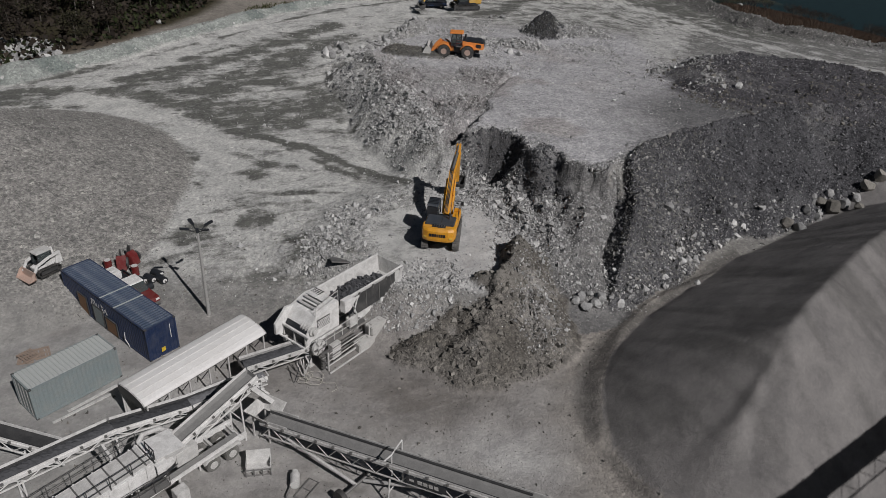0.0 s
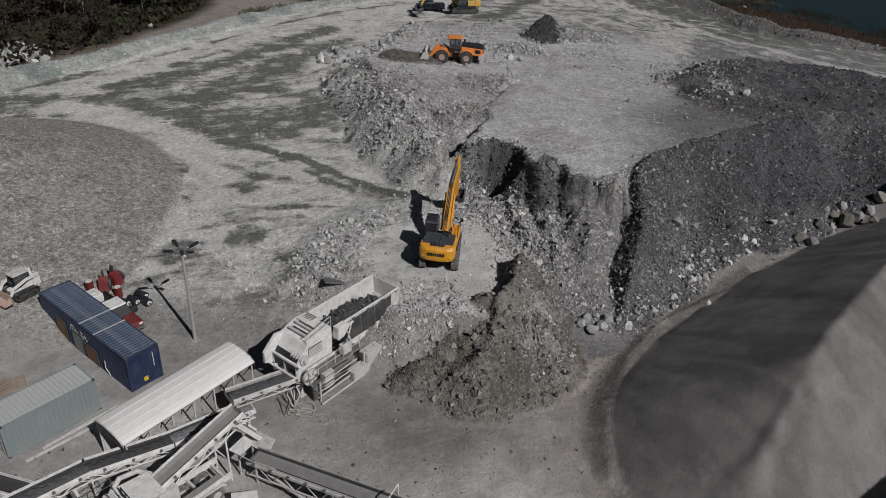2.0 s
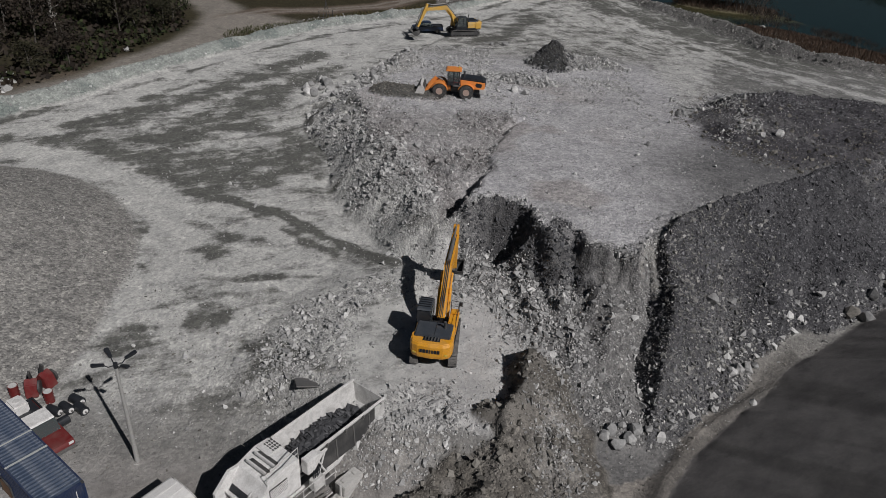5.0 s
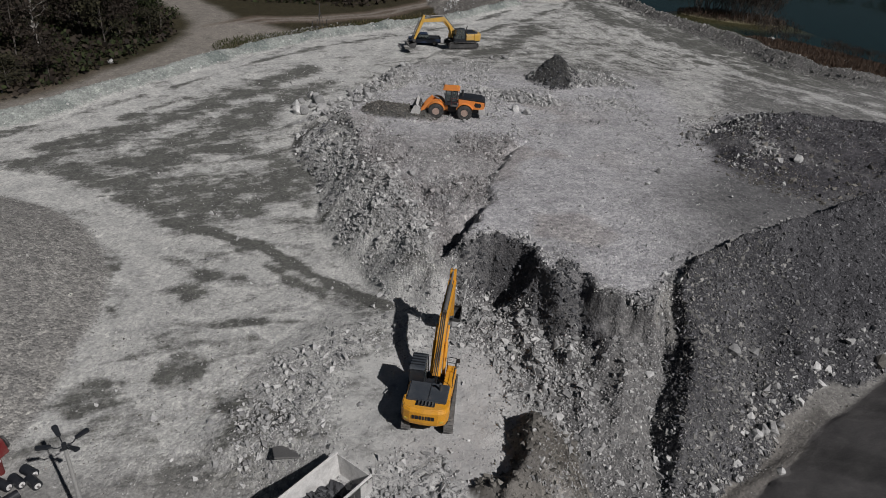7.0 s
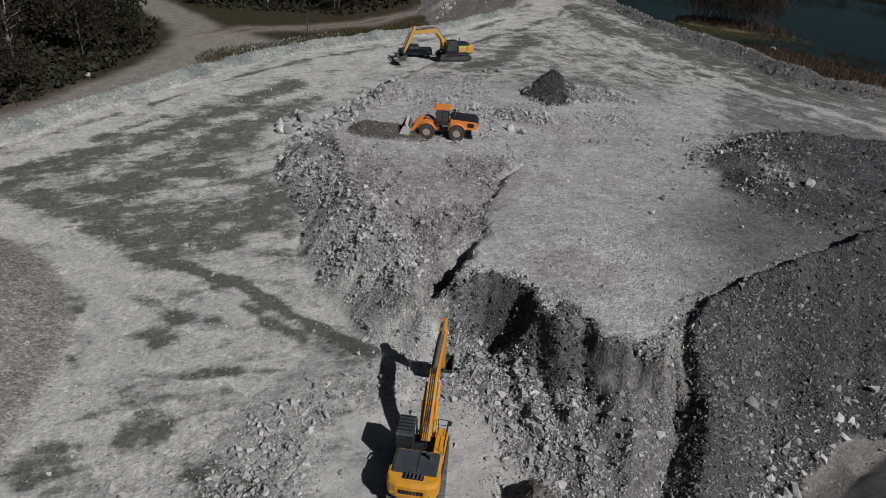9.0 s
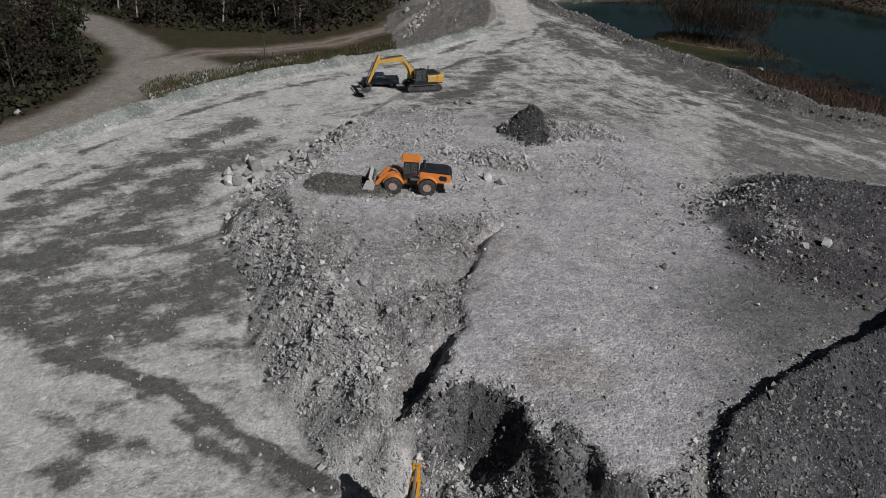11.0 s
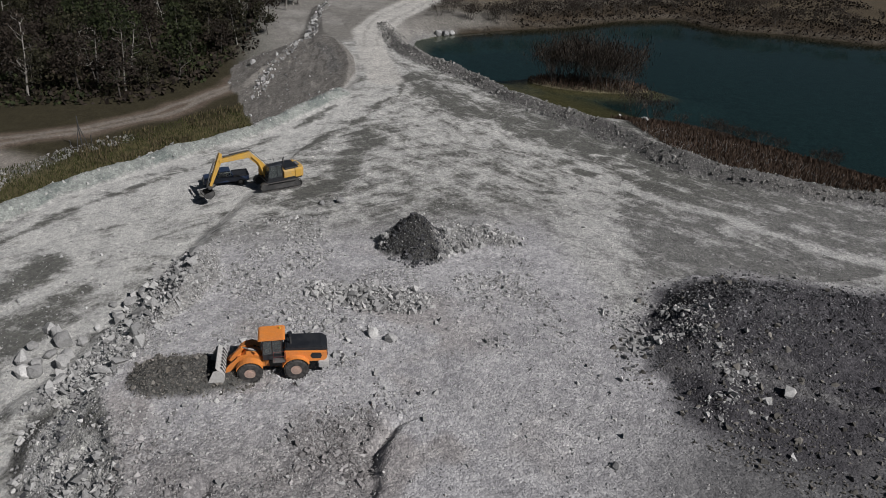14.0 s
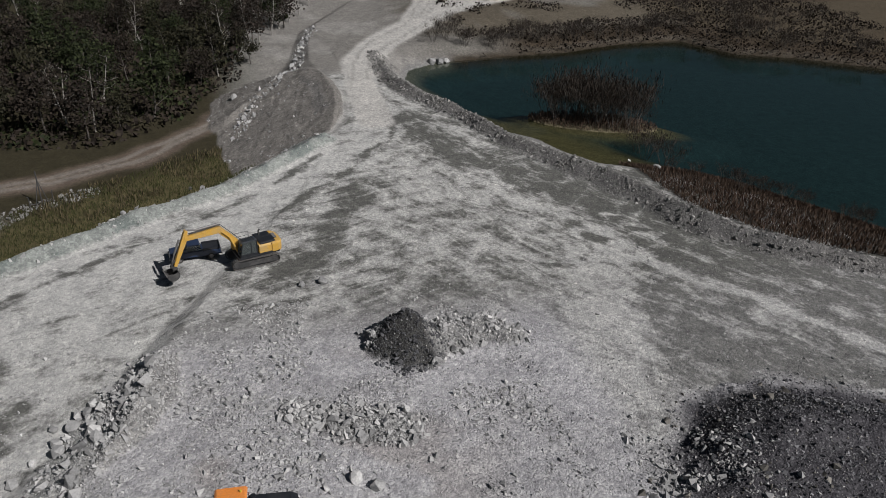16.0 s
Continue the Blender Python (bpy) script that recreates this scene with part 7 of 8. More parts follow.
        part("hose", Kit().tube([(x, y, 1.7), (x + rs2.uniform(-0.4, 0.4), y - 0.3, rs2.uniform(0.6, 1.2)), (x + rs2.uniform(-0.7, 0.7), y - 0.1, 0.15)], 0.035), P_BLACK if i % 2 else P_CREAM, top)
    for i in range(5):
        part("pipe", Kit().cyl((-6.6 + i * 0.1, -2.2 - 0.1 * i, 1.4 - 0.2 * i), (-2.2, -2.2 - 0.1 * i, 1.5 - 0.2 * i), 0.04, 6), P_CREAM if i % 2 else P_STEEL, top)
    return top


crusher()


def conveyor(label, pts, width, belt_mat, frame_mat, depth=0.55, legs=(), sides=True, rollers=True, group=""):
    """A belt conveyor along pts with side rails, idlers and a truss below."""
    top = thing("conveyor", label, "conveyor", Matrix.Identity(4), group)
    P = [Vector(p) for p in pts]
    for a, b in zip(P[:-1], P[1:]):
        d = (b - a)
        L = d.length
        e = d.normalized()
        s = Vector((e.y, -e.x, 0)).normalized()
        u = s.cross(e)
        R = Matrix((s, e, u)).transposed().to_4x4()
        R.translation = a
        w = width / 2
        part("belt", Kit().prism([(-w, 0.07), (-w * 0.5, -0.02), (w * 0.5, -0.02), (w, 0.07), (w, 0.04), (w * 0.5, -0.05), (-w * 0.5, -0.05), (-w, 0.04)], "y", 0, L), belt_mat, top, "troughed belt", at=R)
        for sx in (-1, 1):
            rail = part("side_rail", Kit().box((sx * (w + 0.09), L / 2, 0.0), (0.09, L, 0.2)), frame_mat, top, at=R)
            if depth:
                part("truss_chord", Kit().box((sx * (w + 0.05), L / 2, -depth), (0.08, L, 0.08)), frame_mat, rail)
                n = max(2, int(L / 0.85))
                for i in range(n):
                    y0, y1 = L * i / n, L * (i + 1) / n
                    z0, z1 = (-0.08, -depth) if i % 2 else (-depth, -0.08)
                    part("truss_brace", Kit().cyl((sx * (w + 0.05), y0, z0), (sx * (w + 0.05), y1, z1), 0.028, 6), frame_mat, rail)
            if rollers:
                n = max(2, int(L / 1.3))
                for i in range(n):
                    part("idler_bracket", Kit().box((sx * (w + 0.16), L * (i + 0.5) / n, 0.1), (0.12, 0.16, 0.14)), P_STEEL, rail)
            if sides:
                part("skirt_board", Kit().box((sx * (w + 0.05), L / 2, 0.17), (0.03, L, 0.14)), frame_mat, rail)
        for y in (0.05, L - 0.05):
            part("end_drum", Kit().cyl((-w, y, -0.13), (w, y, -0.13), 0.16, 12), P_STEEL, top, at=R)
    for (x, y, z, dx, dy) in legs:
        zg = height(x, y)
        for sg in (-1, 1):
            part("support_leg", Kit().cyl((x + sg * dx, y + sg * dy, zg - 0.05), (x + sg * dx * 0.8, y + sg * dy * 0.8, z), 0.06, 8), frame_mat, top)
        part("support_bar", Kit().cyl((x - dx * 0.9, y - dy * 0.9, (zg + z) / 2), (x + dx * 0.9, y + dy * 0.9, (zg + z) / 2), 0.04, 8), frame_mat, top)
    return top


climber = conveyor("black belt conveyor climbing past the shelter with white side rails", [(-11.3, 30.8, 1.25), (-15.2, 26.9, 1.75), (-19.0, 24.0, 2.15), (-24.5, 17.2, 3.0), (-27.5, 13.5, 3.5)], 1.15, P_BELT, P_WHITE, 0.5,
         [(-15.2, 26.9, 1.3, 0.45, -0.5), (-19.0, 24.0, 1.7, 0.45, -0.5), (-22.5, 19.7, 2.2, 0.5, -0.4)])
discharge = conveyor("short discharge conveyor below the jaw crusher carrying grey stone", [(-8.6, 33.9, 1.75), (-12.6, 30.6, 2.15)], 1.25, P_GREYBELT, P_CREAM, 0.5, [(-11.9, 31.2, 1.6, 0.5, -0.6)])
conveyor("inclined feed conveyor of the screen with a dusty grey belt", [(-15.1, 21.6, 2.4), (-10.9, 27.3, 4.25)], 1.0, P_GREYBELT, P_WHITE, 0.6, [(-11.8, 26.1, 3.3, 0.6, -0.45), (-13.9, 23.3, 2.3, 0.6, -0.45)])
stacker = conveyor("long truss stacking conveyor with a dusty grey belt", [(-9.9, 26.2, 1.55), (6.5, 18.2, 4.3), (14.0, 14.5, 5.6)], 1.1, P_GREYBELT, P_CREAM, 0.95, [(-1.0, 21.9, 2.0, 0.4, 0.8), (9.0, 17.0, 3.8, 0.5, 1.0)])
def stacker_parts():
    a, b = Vector((-9.9, 26.2, 1.55)), Vector((6.5, 18.2, 4.3))
    e = (b - a).normalized()
    s_ = Vector((e.y, -e.x, 0)).normalized()
    R = Matrix((s_, e, s_.cross(e))).transposed().to_4x4()
    R.translation = a
    L = (b - a).length
    for sx in (-1, 1):
        part("belt_edge", Kit().box((sx * 0.5, L / 2, 0.115), (0.16, L, 0.03)), P_BELT, stacker, "black rubber belt edge", at=R)
    sign = part("sign", Kit().box((0.72, 12.4, -0.42), (0.04, 2.6, 0.5)), P_BLACK, stacker, "black name board", at=R)
    for i, w in enumerate((0.3, 0.26, 0.24, 0.26)):
        part("mark", Kit().box((0.745, 12.0 + i * 0.36, -0.42), (0.02, w, 0.26)), P_CREAM, sign, "pale lettering bar")
    part("mark", Kit().box((0.745, 11.45, -0.42), (0.02, 0.3, 0.16)), P_CREAM, sign, "pale lettering bar")
    part("feed_boot", Kit().box((-0.6, 1.5, 0.2), (0.06, 1.6, 0.3)).box((0.6, 1.5, 0.2), (0.06, 1.6, 0.3)), P_CREAM, stacker, "dusted skirt box", 0.02, at=R)
    for x0, y0, z0, x1, y1, z1 in ((-8.8, 25.3, 1.1, -3.4, 22.0, 0.5), (-8.2, 26.2, 1.1, -2.6, 23.3, 0.5), (-3.0, 22.4, 0.5, 1.6, 20.4, 2.4)):
        part("drawbar", Kit().cyl((x0, y0, z0), (x1, y1, z1), 0.11, 10), P_CREAM, stacker, "pale tubular strut")
    part("axle", Kit().cyl((-4.2, 21.0, 0.5), (-1.8, 24.2, 0.5), 0.1, 10), P_STEEL, stacker)
    for x, y in ((-4.3, 20.9), (-1.7, 24.3)):
        w = part("wheel", Kit().cyl((x, y, 0.5), (x + 0.2, y + 0.27, 0.5), 0.25, 14), P_CREAM, stacker)
        part("tyre", Kit().cyl((x - 0.02, y - 0.03, 0.5), (x + 0.17, y + 0.22, 0.5), 0.5, 20), P_RUBBER, w)
    part("hoop", Kit().tube([(-1.2, 21.4, 2.2), (-1.25, 21.3, 4.0), (-0.75, 22.5, 4.0), (-0.7, 22.6, 2.4)], 0.05).cyl((-1.25, 21.3, 4.0), (-1.6, 20.6, 4.2), 0.05, 8), P_WHITE, stacker, "white tubular hoop")


stacker_parts()
conveyor("second black belt conveyor leaving the plant", [(-20.8, 22.1, 1.9), (-27.5, 23.2, 2.6), (-33, 24.0, 3.2)], 1.0, P_BELT, P_WHITE, 0.7, [(-23.5, 22.6, 1.6, 0.1, 0.6), (-29, 23.4, 2.2, 0.1, 0.6)])
conveyor("high dark stacker conveyor over the sand pile", [(21.8, 2.0, 14.4), (47.5, 23.4, 15.6)], 1.9, P_BELT, P_DARKSTEEL, 1.3, [(24.5, 4.2, 14.0, 0.8, -0.9)])


def belt_load(top, pts, width, seed):
    """A low ridge of crushed stone lying along the belt."""
    rs = random.Random(seed)
    for a, b in zip(pts[:-1], pts[1:]):
        a, b = Vector(a), Vector(b)
        e = (b - a).normalized()
        side = Vector((e.y, -e.x, 0)).normalized()
        n = int((b - a).length / 0.16)
        v = []
        for i in range(n + 1):
            for k in range(7):
                w = (k / 6 - 0.5) * width
                v.append(a.lerp(b, i / n) + side * (w + rs.uniform(-0.03, 0.03)) + Vector((0, 0, 0.05 + 0.17 * (1 - (2 * w / width) ** 2) + (rs.uniform(-0.035, 0.05) if 0 < k < 6 else -0.03))))
        part("stone_load", Kit().add(v, [(i * 7 + k, (i + 1) * 7 + k, (i + 1) * 7 + k + 1, i * 7 + k + 1) for i in range(n) for k in range(6)]), MAT_DARKROCK, top, "dark crushed stone on the belt")


belt_load(climber, [(-11.3, 30.8, 1.25), (-15.2, 26.9, 1.75), (-19.0, 24.0, 2.15), (-24.5, 17.2, 3.0), (-27.5, 13.5, 3.5)], 0.8, 61)
belt_load(discharge, [(-8.6, 33.9, 1.75), (-12.6, 30.6, 2.15)], 0.9, 62)


def receiving_hopper():
    m = pose(-9.95, 26.35, 0, 0, 0, -26)
    top = thing("receiving_hopper", "flared pale steel receiving hopper at the conveyor tail", "hopper", m)
    zt, zb = 2.35, 1.5
    o = [(-0.9, -1.0), (0.9, -1.0), (0.9, 1.0), (-0.9, 1.0)]
    i_ = [(-0.6, -0.5), (0.7, -0.5), (0.7, 0.5), (-0.6, 0.5)]
    for k in range(4):
        a, b, c, d = o[k], o[(k + 1) % 4], i_[(k + 1) % 4], i_[k]
        if k == 1:
            continue
        kk = Kit().add([(*a, zt), (*b, zt), (*c, zb), (*d, zb), (a[0] * 1.05, a[1] * 1.05, zt), (b[0] * 1.05, b[1] * 1.05, zt), (c[0] * 1.08, c[1] * 1.08, zb), (d[0] * 1.08, d[1] * 1.08, zb)],
                       [(0, 1, 2, 3), (4, 5, 6, 7), (0, 1, 5, 4), (3, 2, 6, 7), (0, 3, 7, 4), (1, 2, 6, 5)])
        part("hopper_plate", kk, P_CREAM, top, "dusted steel plate")
    for x, y in ((-0.6, -0.6), (-0.6, 0.6), (0.7, -0.6), (0.7, 0.6)):
        part("leg", Kit().box((x, y, 0.78), (0.09, 0.09, 1.6)), P_CREAM, top)
    # chute down from the inclined conveyor
    ch = part("chute", Kit().box((-0.62, 0.35, 3.05), (0.75, 0.12, 2.2), (35, 0, -28)), P_GREYBELT, top, "steep grey chute")
    for s in (-1, 1):
        part("chute_side", Kit().box((-0.62 + s * 0.36, 0.35 - s * 0.18, 3.12), (0.06, 0.3, 2.2), (35, 0, -28)), P_WHITE, ch)
    for z in (3.35, 3.75, 4.1):
        part("chute_bar", Kit().box((-0.62, 0.35 + (z - 3.05) * 0.7, z + 0.1), (0.72, 0.06, 0.08), (35, 0, -28)), P_WHITE, ch)
    return top


receiving_hopper()


def screen_plant():
    m = pose(-15.9, 20.6, 0, 0, 0, 50)
    top = thing("screening_plant", "dusty white trailer-mounted screening plant with catwalk rails", "screening plant", m)
    tw = Kit().prism(circle(0.52, 20), "y", -0.17, 0.17).mesh("tyre", 0.05)
    rm = Kit().cyl((0, -0.19, 0), (0, 0.19, 0), 0.27, 14).mesh("rim")
    for x in (4.0, 5.35):
        for sy in (-1.05, 0.5):
            w = part("wheel", Kit().cyl((x, sy - 0.1, 0.52), (x, sy + 0.1, 0.52), 0.12, 10), P_DARKSTEEL, top)
            part("tyre", tw, P_DUSTTYRE, w, "dust-covered tyre", at=pose(x, sy, 0.52))
            part("rim", rm, P_CREAM, w, at=pose(x, sy, 0.52))
    for sy in (-0.95, 0.7):
        part("chassis_beam", Kit().box((0.4, sy, 1.15), (12.4, 0.2, 0.4)), P_WHITE, top, bevel=0.02)
    for i in range(8):
        part("cross_beam", Kit().box((-5.4 + i * 1.65, -0.12, 1.1), (0.16, 1.6, 0.2)), P_CREAM, top)
    box = part("screen_box", Kit().prism([(-5.8, 1.4), (0.6, 1.9), (0.6, 3.0), (-5.8, 2.55)], "y", -0.85, 1.15), P_WHITE, top, "dusty white screen box", 0.03)
    part("screen_deck", Kit().prism([(-5.7, 2.57), (0.5, 3.02), (0.5, 3.05), (-5.7, 2.6)], "y", -0.7, 1.0), P_CREAM, box)
    for i in range(7):
        part("deck_rib", Kit().box((-5.2 + i * 0.9, 0.15, 2.66 + i * 0.065), (0.08, 1.75, 0.08)), P_STEEL, box)
    for sy in (-0.9, 1.2):
        for i in range(6):
            part("stiffener", Kit().box((-5.4 + i * 1.1, sy, 2.0 + i * 0.08), (0.1, 0.08, 1.1)), P_WHITE, box)
    drv = part("drive_unit", Kit().cyl((1.5, -0.6, 2.3), (1.5, 1.0, 2.3), 0.55, 20), P_CREAM, top, "dusted round drive housing")
    part("drive_cap", Kit().cyl((1.5, -0.75, 2.3), (1.5, -0.6, 2.3), 0.35, 16), P_WHITE, drv)
    part("engine_box", Kit().box((2.7, 0.1, 1.9), (1.5, 1.5, 1.1)), P_CREAM, top, "pale engine enclosure", bevel=0.06)
    part("pipe", Kit().tube([(1.6, 0.9, 2.8), (2.4, 1.1, 2.9), (3.0, 0.7, 2.6), (3.3, 0.2, 2.5)], 0.12, 10), P_CREAM, top)
    part("guard", Kit().box((0.9, -0.9, 2.5), (0.5, 0.1, 0.9)).box((0.9, -1.0, 2.9), (0.7, 0.35, 0.06)), P_WHITE, top)
    cat = part("catwalk", Kit().box((-2.4, -1.45, 1.75), (6.6, 0.7, 0.05)), P_STEEL, top)
    for i in range(8):
        part("rail_post", Kit().cyl((-5.6 + i * 0.93, -1.78, 1.76), (-5.6 + i * 0.93, -1.78, 2.8), 0.028, 6), P_DARKSTEEL, cat)
    for z in (2.3, 2.8):
        part("rail", Kit().cyl((-5.6, -1.78, z), (0.9, -1.78, z), 0.028, 6), P_DARKSTEEL, cat)
    part("side_conveyor", Kit().box((1.5, -1.2, 1.55), (8.6, 0.5, 0.12), (0, -4, 0)), P_GREYBELT, top, "narrow dusted side belt")
    part("side_rail", Kit().box((1.5, -1.5, 1.6), (8.8, 0.09, 0.24), (0, -4, 0)), P_WHITE, top)
    part("cabinet", Kit().box((1.3, -2.0, 0.75), (0.8, 0.7, 1.0)), P_CREAM, top, "pale cabinet", bevel=0.03)
    for a, b in (((-5.8, -0.85), (0.6, -0.85)), ((-5.8, 1.15), (0.6, 1.15))):
        za, zb2 = 2.6, 3.05
        part("top_rail", Kit().cyl((a[0], a[1], za + 0.9), (b[0], b[1], zb2 + 0.9), 0.028, 6).cyl((a[0], a[1], za + 0.45), (b[0], b[1], zb2 + 0.45), 0.025, 6), P_DARKSTEEL, box, "dark tubular rail")
        for i in range(6):
            x = a[0] + (b[0] - a[0]) * i / 5
            part("top_rail_post", Kit().cyl((x, a[1], za + (zb2 - za) * i / 5), (x, a[1], za + 0.9 + (zb2 - za) * i / 5), 0.028, 6), P_DARKSTEEL, box)
    gate = part("cage", Kit().tube([(0.7, -0.8, 3.0), (0.7, -0.8, 3.9), (0.7, 0.2, 3.9), (0.7, 0.2, 3.0)], 0.035).cyl((0.7, -0.8, 3.45), (0.7, 0.2, 3.45), 0.03, 6).cyl((0.7, -0.3, 3.0), (0.7, -0.3, 3.9), 0.03, 6), P_BLACK, top, "black steel cage gate")
    part("discharge_bin", Kit().loft([[(0.8, -0.7, 2.6), (2.3, -0.7, 2.5), (2.3, 0.9, 2.5), (0.8, 0.9, 2.6)], [(0.6, -0.9, 3.2), (2.6, -0.9, 3.0), (2.6, 1.1, 3.0), (0.6, 1.1, 3.2)]]), P_WHITE, top, "white dusted discharge box", 0.03)
    part("belt_guard", Kit().link([(1.0, 3.2), (1.9, 3.4), (2.6, 2.8)], (0.1, 0.25, 0.12), -1.05, -0.9), P_CREAM, top)
    part("hose", Kit().tube([(0.4, 1.2, 2.7), (1.2, 1.6, 3.1), (2.2, 1.5, 3.0), (2.9, 1.0, 2.5)], 0.16, 10), P_CREAM, top, "thick pale hose")
    part("hose", Kit().tube([(2.5, 0.9, 2.6), (3.2, 1.1, 2.5), (3.7, 0.8, 2.0)], 0.09, 8), P_STEEL, top)
    for i in range(5):
        part("hydraulic_line", Kit().tube([(-0.4 + 0.3 * i, -1.1, 1.9), (0.2 + 0.3 * i, -1.2, 2.2), (0.9 + 0.25 * i, -0.9, 2.0)], 0.03), P_BLACK, top)
    part("mudguard", Kit().prism([(3.3, 1.0), (3.5, 1.25), (5.8, 1.3), (6.0, 1.05), (5.85, 1.0), (5.7, 1.15), (3.6, 1.12), (3.45, 0.95)], "y", -1.35, -0.75), P_CREAM, top, bevel=0.02)
    for x in (-5.2, -1.6, 1.8):
        for sy in (-0.95, 0.7):
            part("jack_leg", Kit().box((x, sy, 0.5), (0.14, 0.14, 1.0)).box((x, sy, 0.03), (0.4, 0.4, 0.06)), P_CREAM, top)
    return top


screen_plant()


def clutter():
    t1 = thing("waste_skip", "small open pale steel skip on the ground", "skip", rest(-9.75, 23.3, 12))
    sk = Kit()
    sk.box((0, 0.35, 0.75), (1.5, 0.06, 0.95), (-18, 0, 0)).box((0, 0, 0.28), (1.5, 0.9, 0.06)).box((-0.74, 0.05, 0.5), (0.05, 0.8, 0.5)).box((0.74, 0.05, 0.5), (0.05, 0.8, 0.5)).box((0, -0.42, 0.4), (1.5, 0.05, 0.3))
    part("body", sk, P_CREAM, t1, bevel=0.01)
    fr = Kit()
    for z in (0.1, 0.55):
        fr.cyl((-0.8, -0.6, z), (0.8, -0.6, z), 0.04, 8)
    for i in range(4):
        fr.cyl((-0.75 + i * 0.5, -0.6, 0), (-0.75 + i * 0.5, -0.6, 0.6), 0.04, 8)
    part("frame", fr, P_STEEL, t1)
    t2 = thing("pump_frame", "dismantled pump on a pipe frame lying on the ground", "scrap", rest(-7.0, 22.0, -25))
    part("pump", Kit().cyl((-0.6, 0.5, 0.35), (-0.1, -0.2, 0.35), 0.3, 14).cyl((-0.75, 0.7, 0.4), (-0.6, 0.5, 0.35), 0.2, 12), P_CREAM, t2, "dusted pump body")
    part("frame", Kit().tube([(0.2, -0.7, 0.06), (0.2, 0.9, 0.06), (0.9, 0.9, 0.06), (0.9, -0.7, 0.06), (0.2, -0.7, 0.06)], 0.05).tube([(0.2, 0.1, 0.06), (0.9, 0.1, 0.06)], 0.04), P_STEEL, t2)
    part("pipe", Kit().tube([(-0.4, 0.0, 0.3), (-0.2, -0.9, 0.15), (0.1, -1.3, 0.1)], 0.06, 8), P_STEEL, t2)
    t3 = thing("cable_coil", "tangled pale cable on the ground", "cable", rest(-8.2, 31.9))
    rs = random.Random(8)
    for c in range(5):
        cx, cy, r = rs.uniform(-0.5, 0.5), rs.uniform(-0.4, 0.4), rs.uniform(0.35, 0.7)
        pts = [(cx + r * math.cos(a * 0.5) * rs.uniform(0.85, 1.1), cy + 0.8 * r * math.sin(a * 0.5) * rs.uniform(0.85, 1.1), 0.05 + 0.05 * c + rs.uniform(0, 0.1)) for a in range(14)]
        part("loop", Kit().tube(pts, 0.022, 5), P_CABLE, t3)
    part("tail", Kit().tube([(0.4, 0, 0.06), (1.2, -0.3, 0.04), (1.9, -0.2, 0.04), (2.2, -0.8, 0.04), (1.8, -1.2, 0.04)], 0.022, 5), P_CABLE, t3)
    part("tail", Kit().tube([(-0.3, 0.2, 0.06), (-0.9, 0.8, 0.05), (-1.3, 1.6, 0.2)], 0.03, 5), P_CABLE, t3)
    t4 = thing("steel_plate", "grey steel plate lying tilted on the rubble", "plate", pose(-8.0, 44.5, height(-8.0, 44.5) + 0.35, -14, 10, 20))
    part("plate", Kit().prism([(-0.75, -0.65), (0.75, -0.75), (0.8, 0.5), (0.1, 0.8), (-0.7, 0.6)], "z", -0.04, 0.06), P_STEEL, t4, bevel=0.015)
    # concrete blocks that hold the ramp beside the hopper
    for i, (x, y, z, rz) in enumerate(((-4.0, 37.35, 0.0, 53), (-2.95, 38.75, 0.0, 53), (-4.0, 37.35, 0.82, 53), (-2.95, 38.75, 0.82, 54), (-4.75, 36.1, 0.0, 50), (-2.1, 39.9, 0.75, 56))):
        tb = thing("concrete_block", "pale dusty concrete retaining block beside the hopper", "concrete block", pose(x, y, z + max(0.0, 0.0 if z > 0.1 else height(x, y) * 0.2), 0, 0, rz), "retaining blocks of the ramp")
        part("block", Kit().box((0, 0, 0.4), (1.65, 0.85, 0.8)), P_CONCRETE, tb, bevel=0.05)
        for sx in (-0.45, 0.45):
            part("stud", Kit().box((sx, 0, 0.84), (0.3, 0.3, 0.1)), P_CONCRETE, tb, bevel=0.03)
    # gate frame at the lower track
    t5 = thing("gate_frame", "bent dark steel gate post frame beside the lower track", "gate", rest(-27.2, 164.5, 30))
    part("mast", Kit().cyl((0, 0, 0), (0, 0, 5.2), 0.09, 8).tube([(0, 0, 3.8), (-0.8, 0, 0.1)], 0.05).tube([(0, 0, 3.8), (0.9, 0, 0.1)], 0.05), P_DARKSTEEL, t5)
    part("side_post", Kit().tube([(-1.6, 0, 0), (-1.6, 0, 1.6), (-1.75, 0, 1.7)], 0.07), P_DARKSTEEL, t5)
    part("side_post", Kit().tube([(1.5, 0, 0), (1.5, 0, 1.7), (1.65, 0, 1.9)], 0.07), P_DARKSTEEL, t5)
    part("bar", Kit().cyl((-1.6, 0, 0.4), (1.5, 0, 0.4), 0.05, 8), P_DARKSTEEL, t5)


clutter()


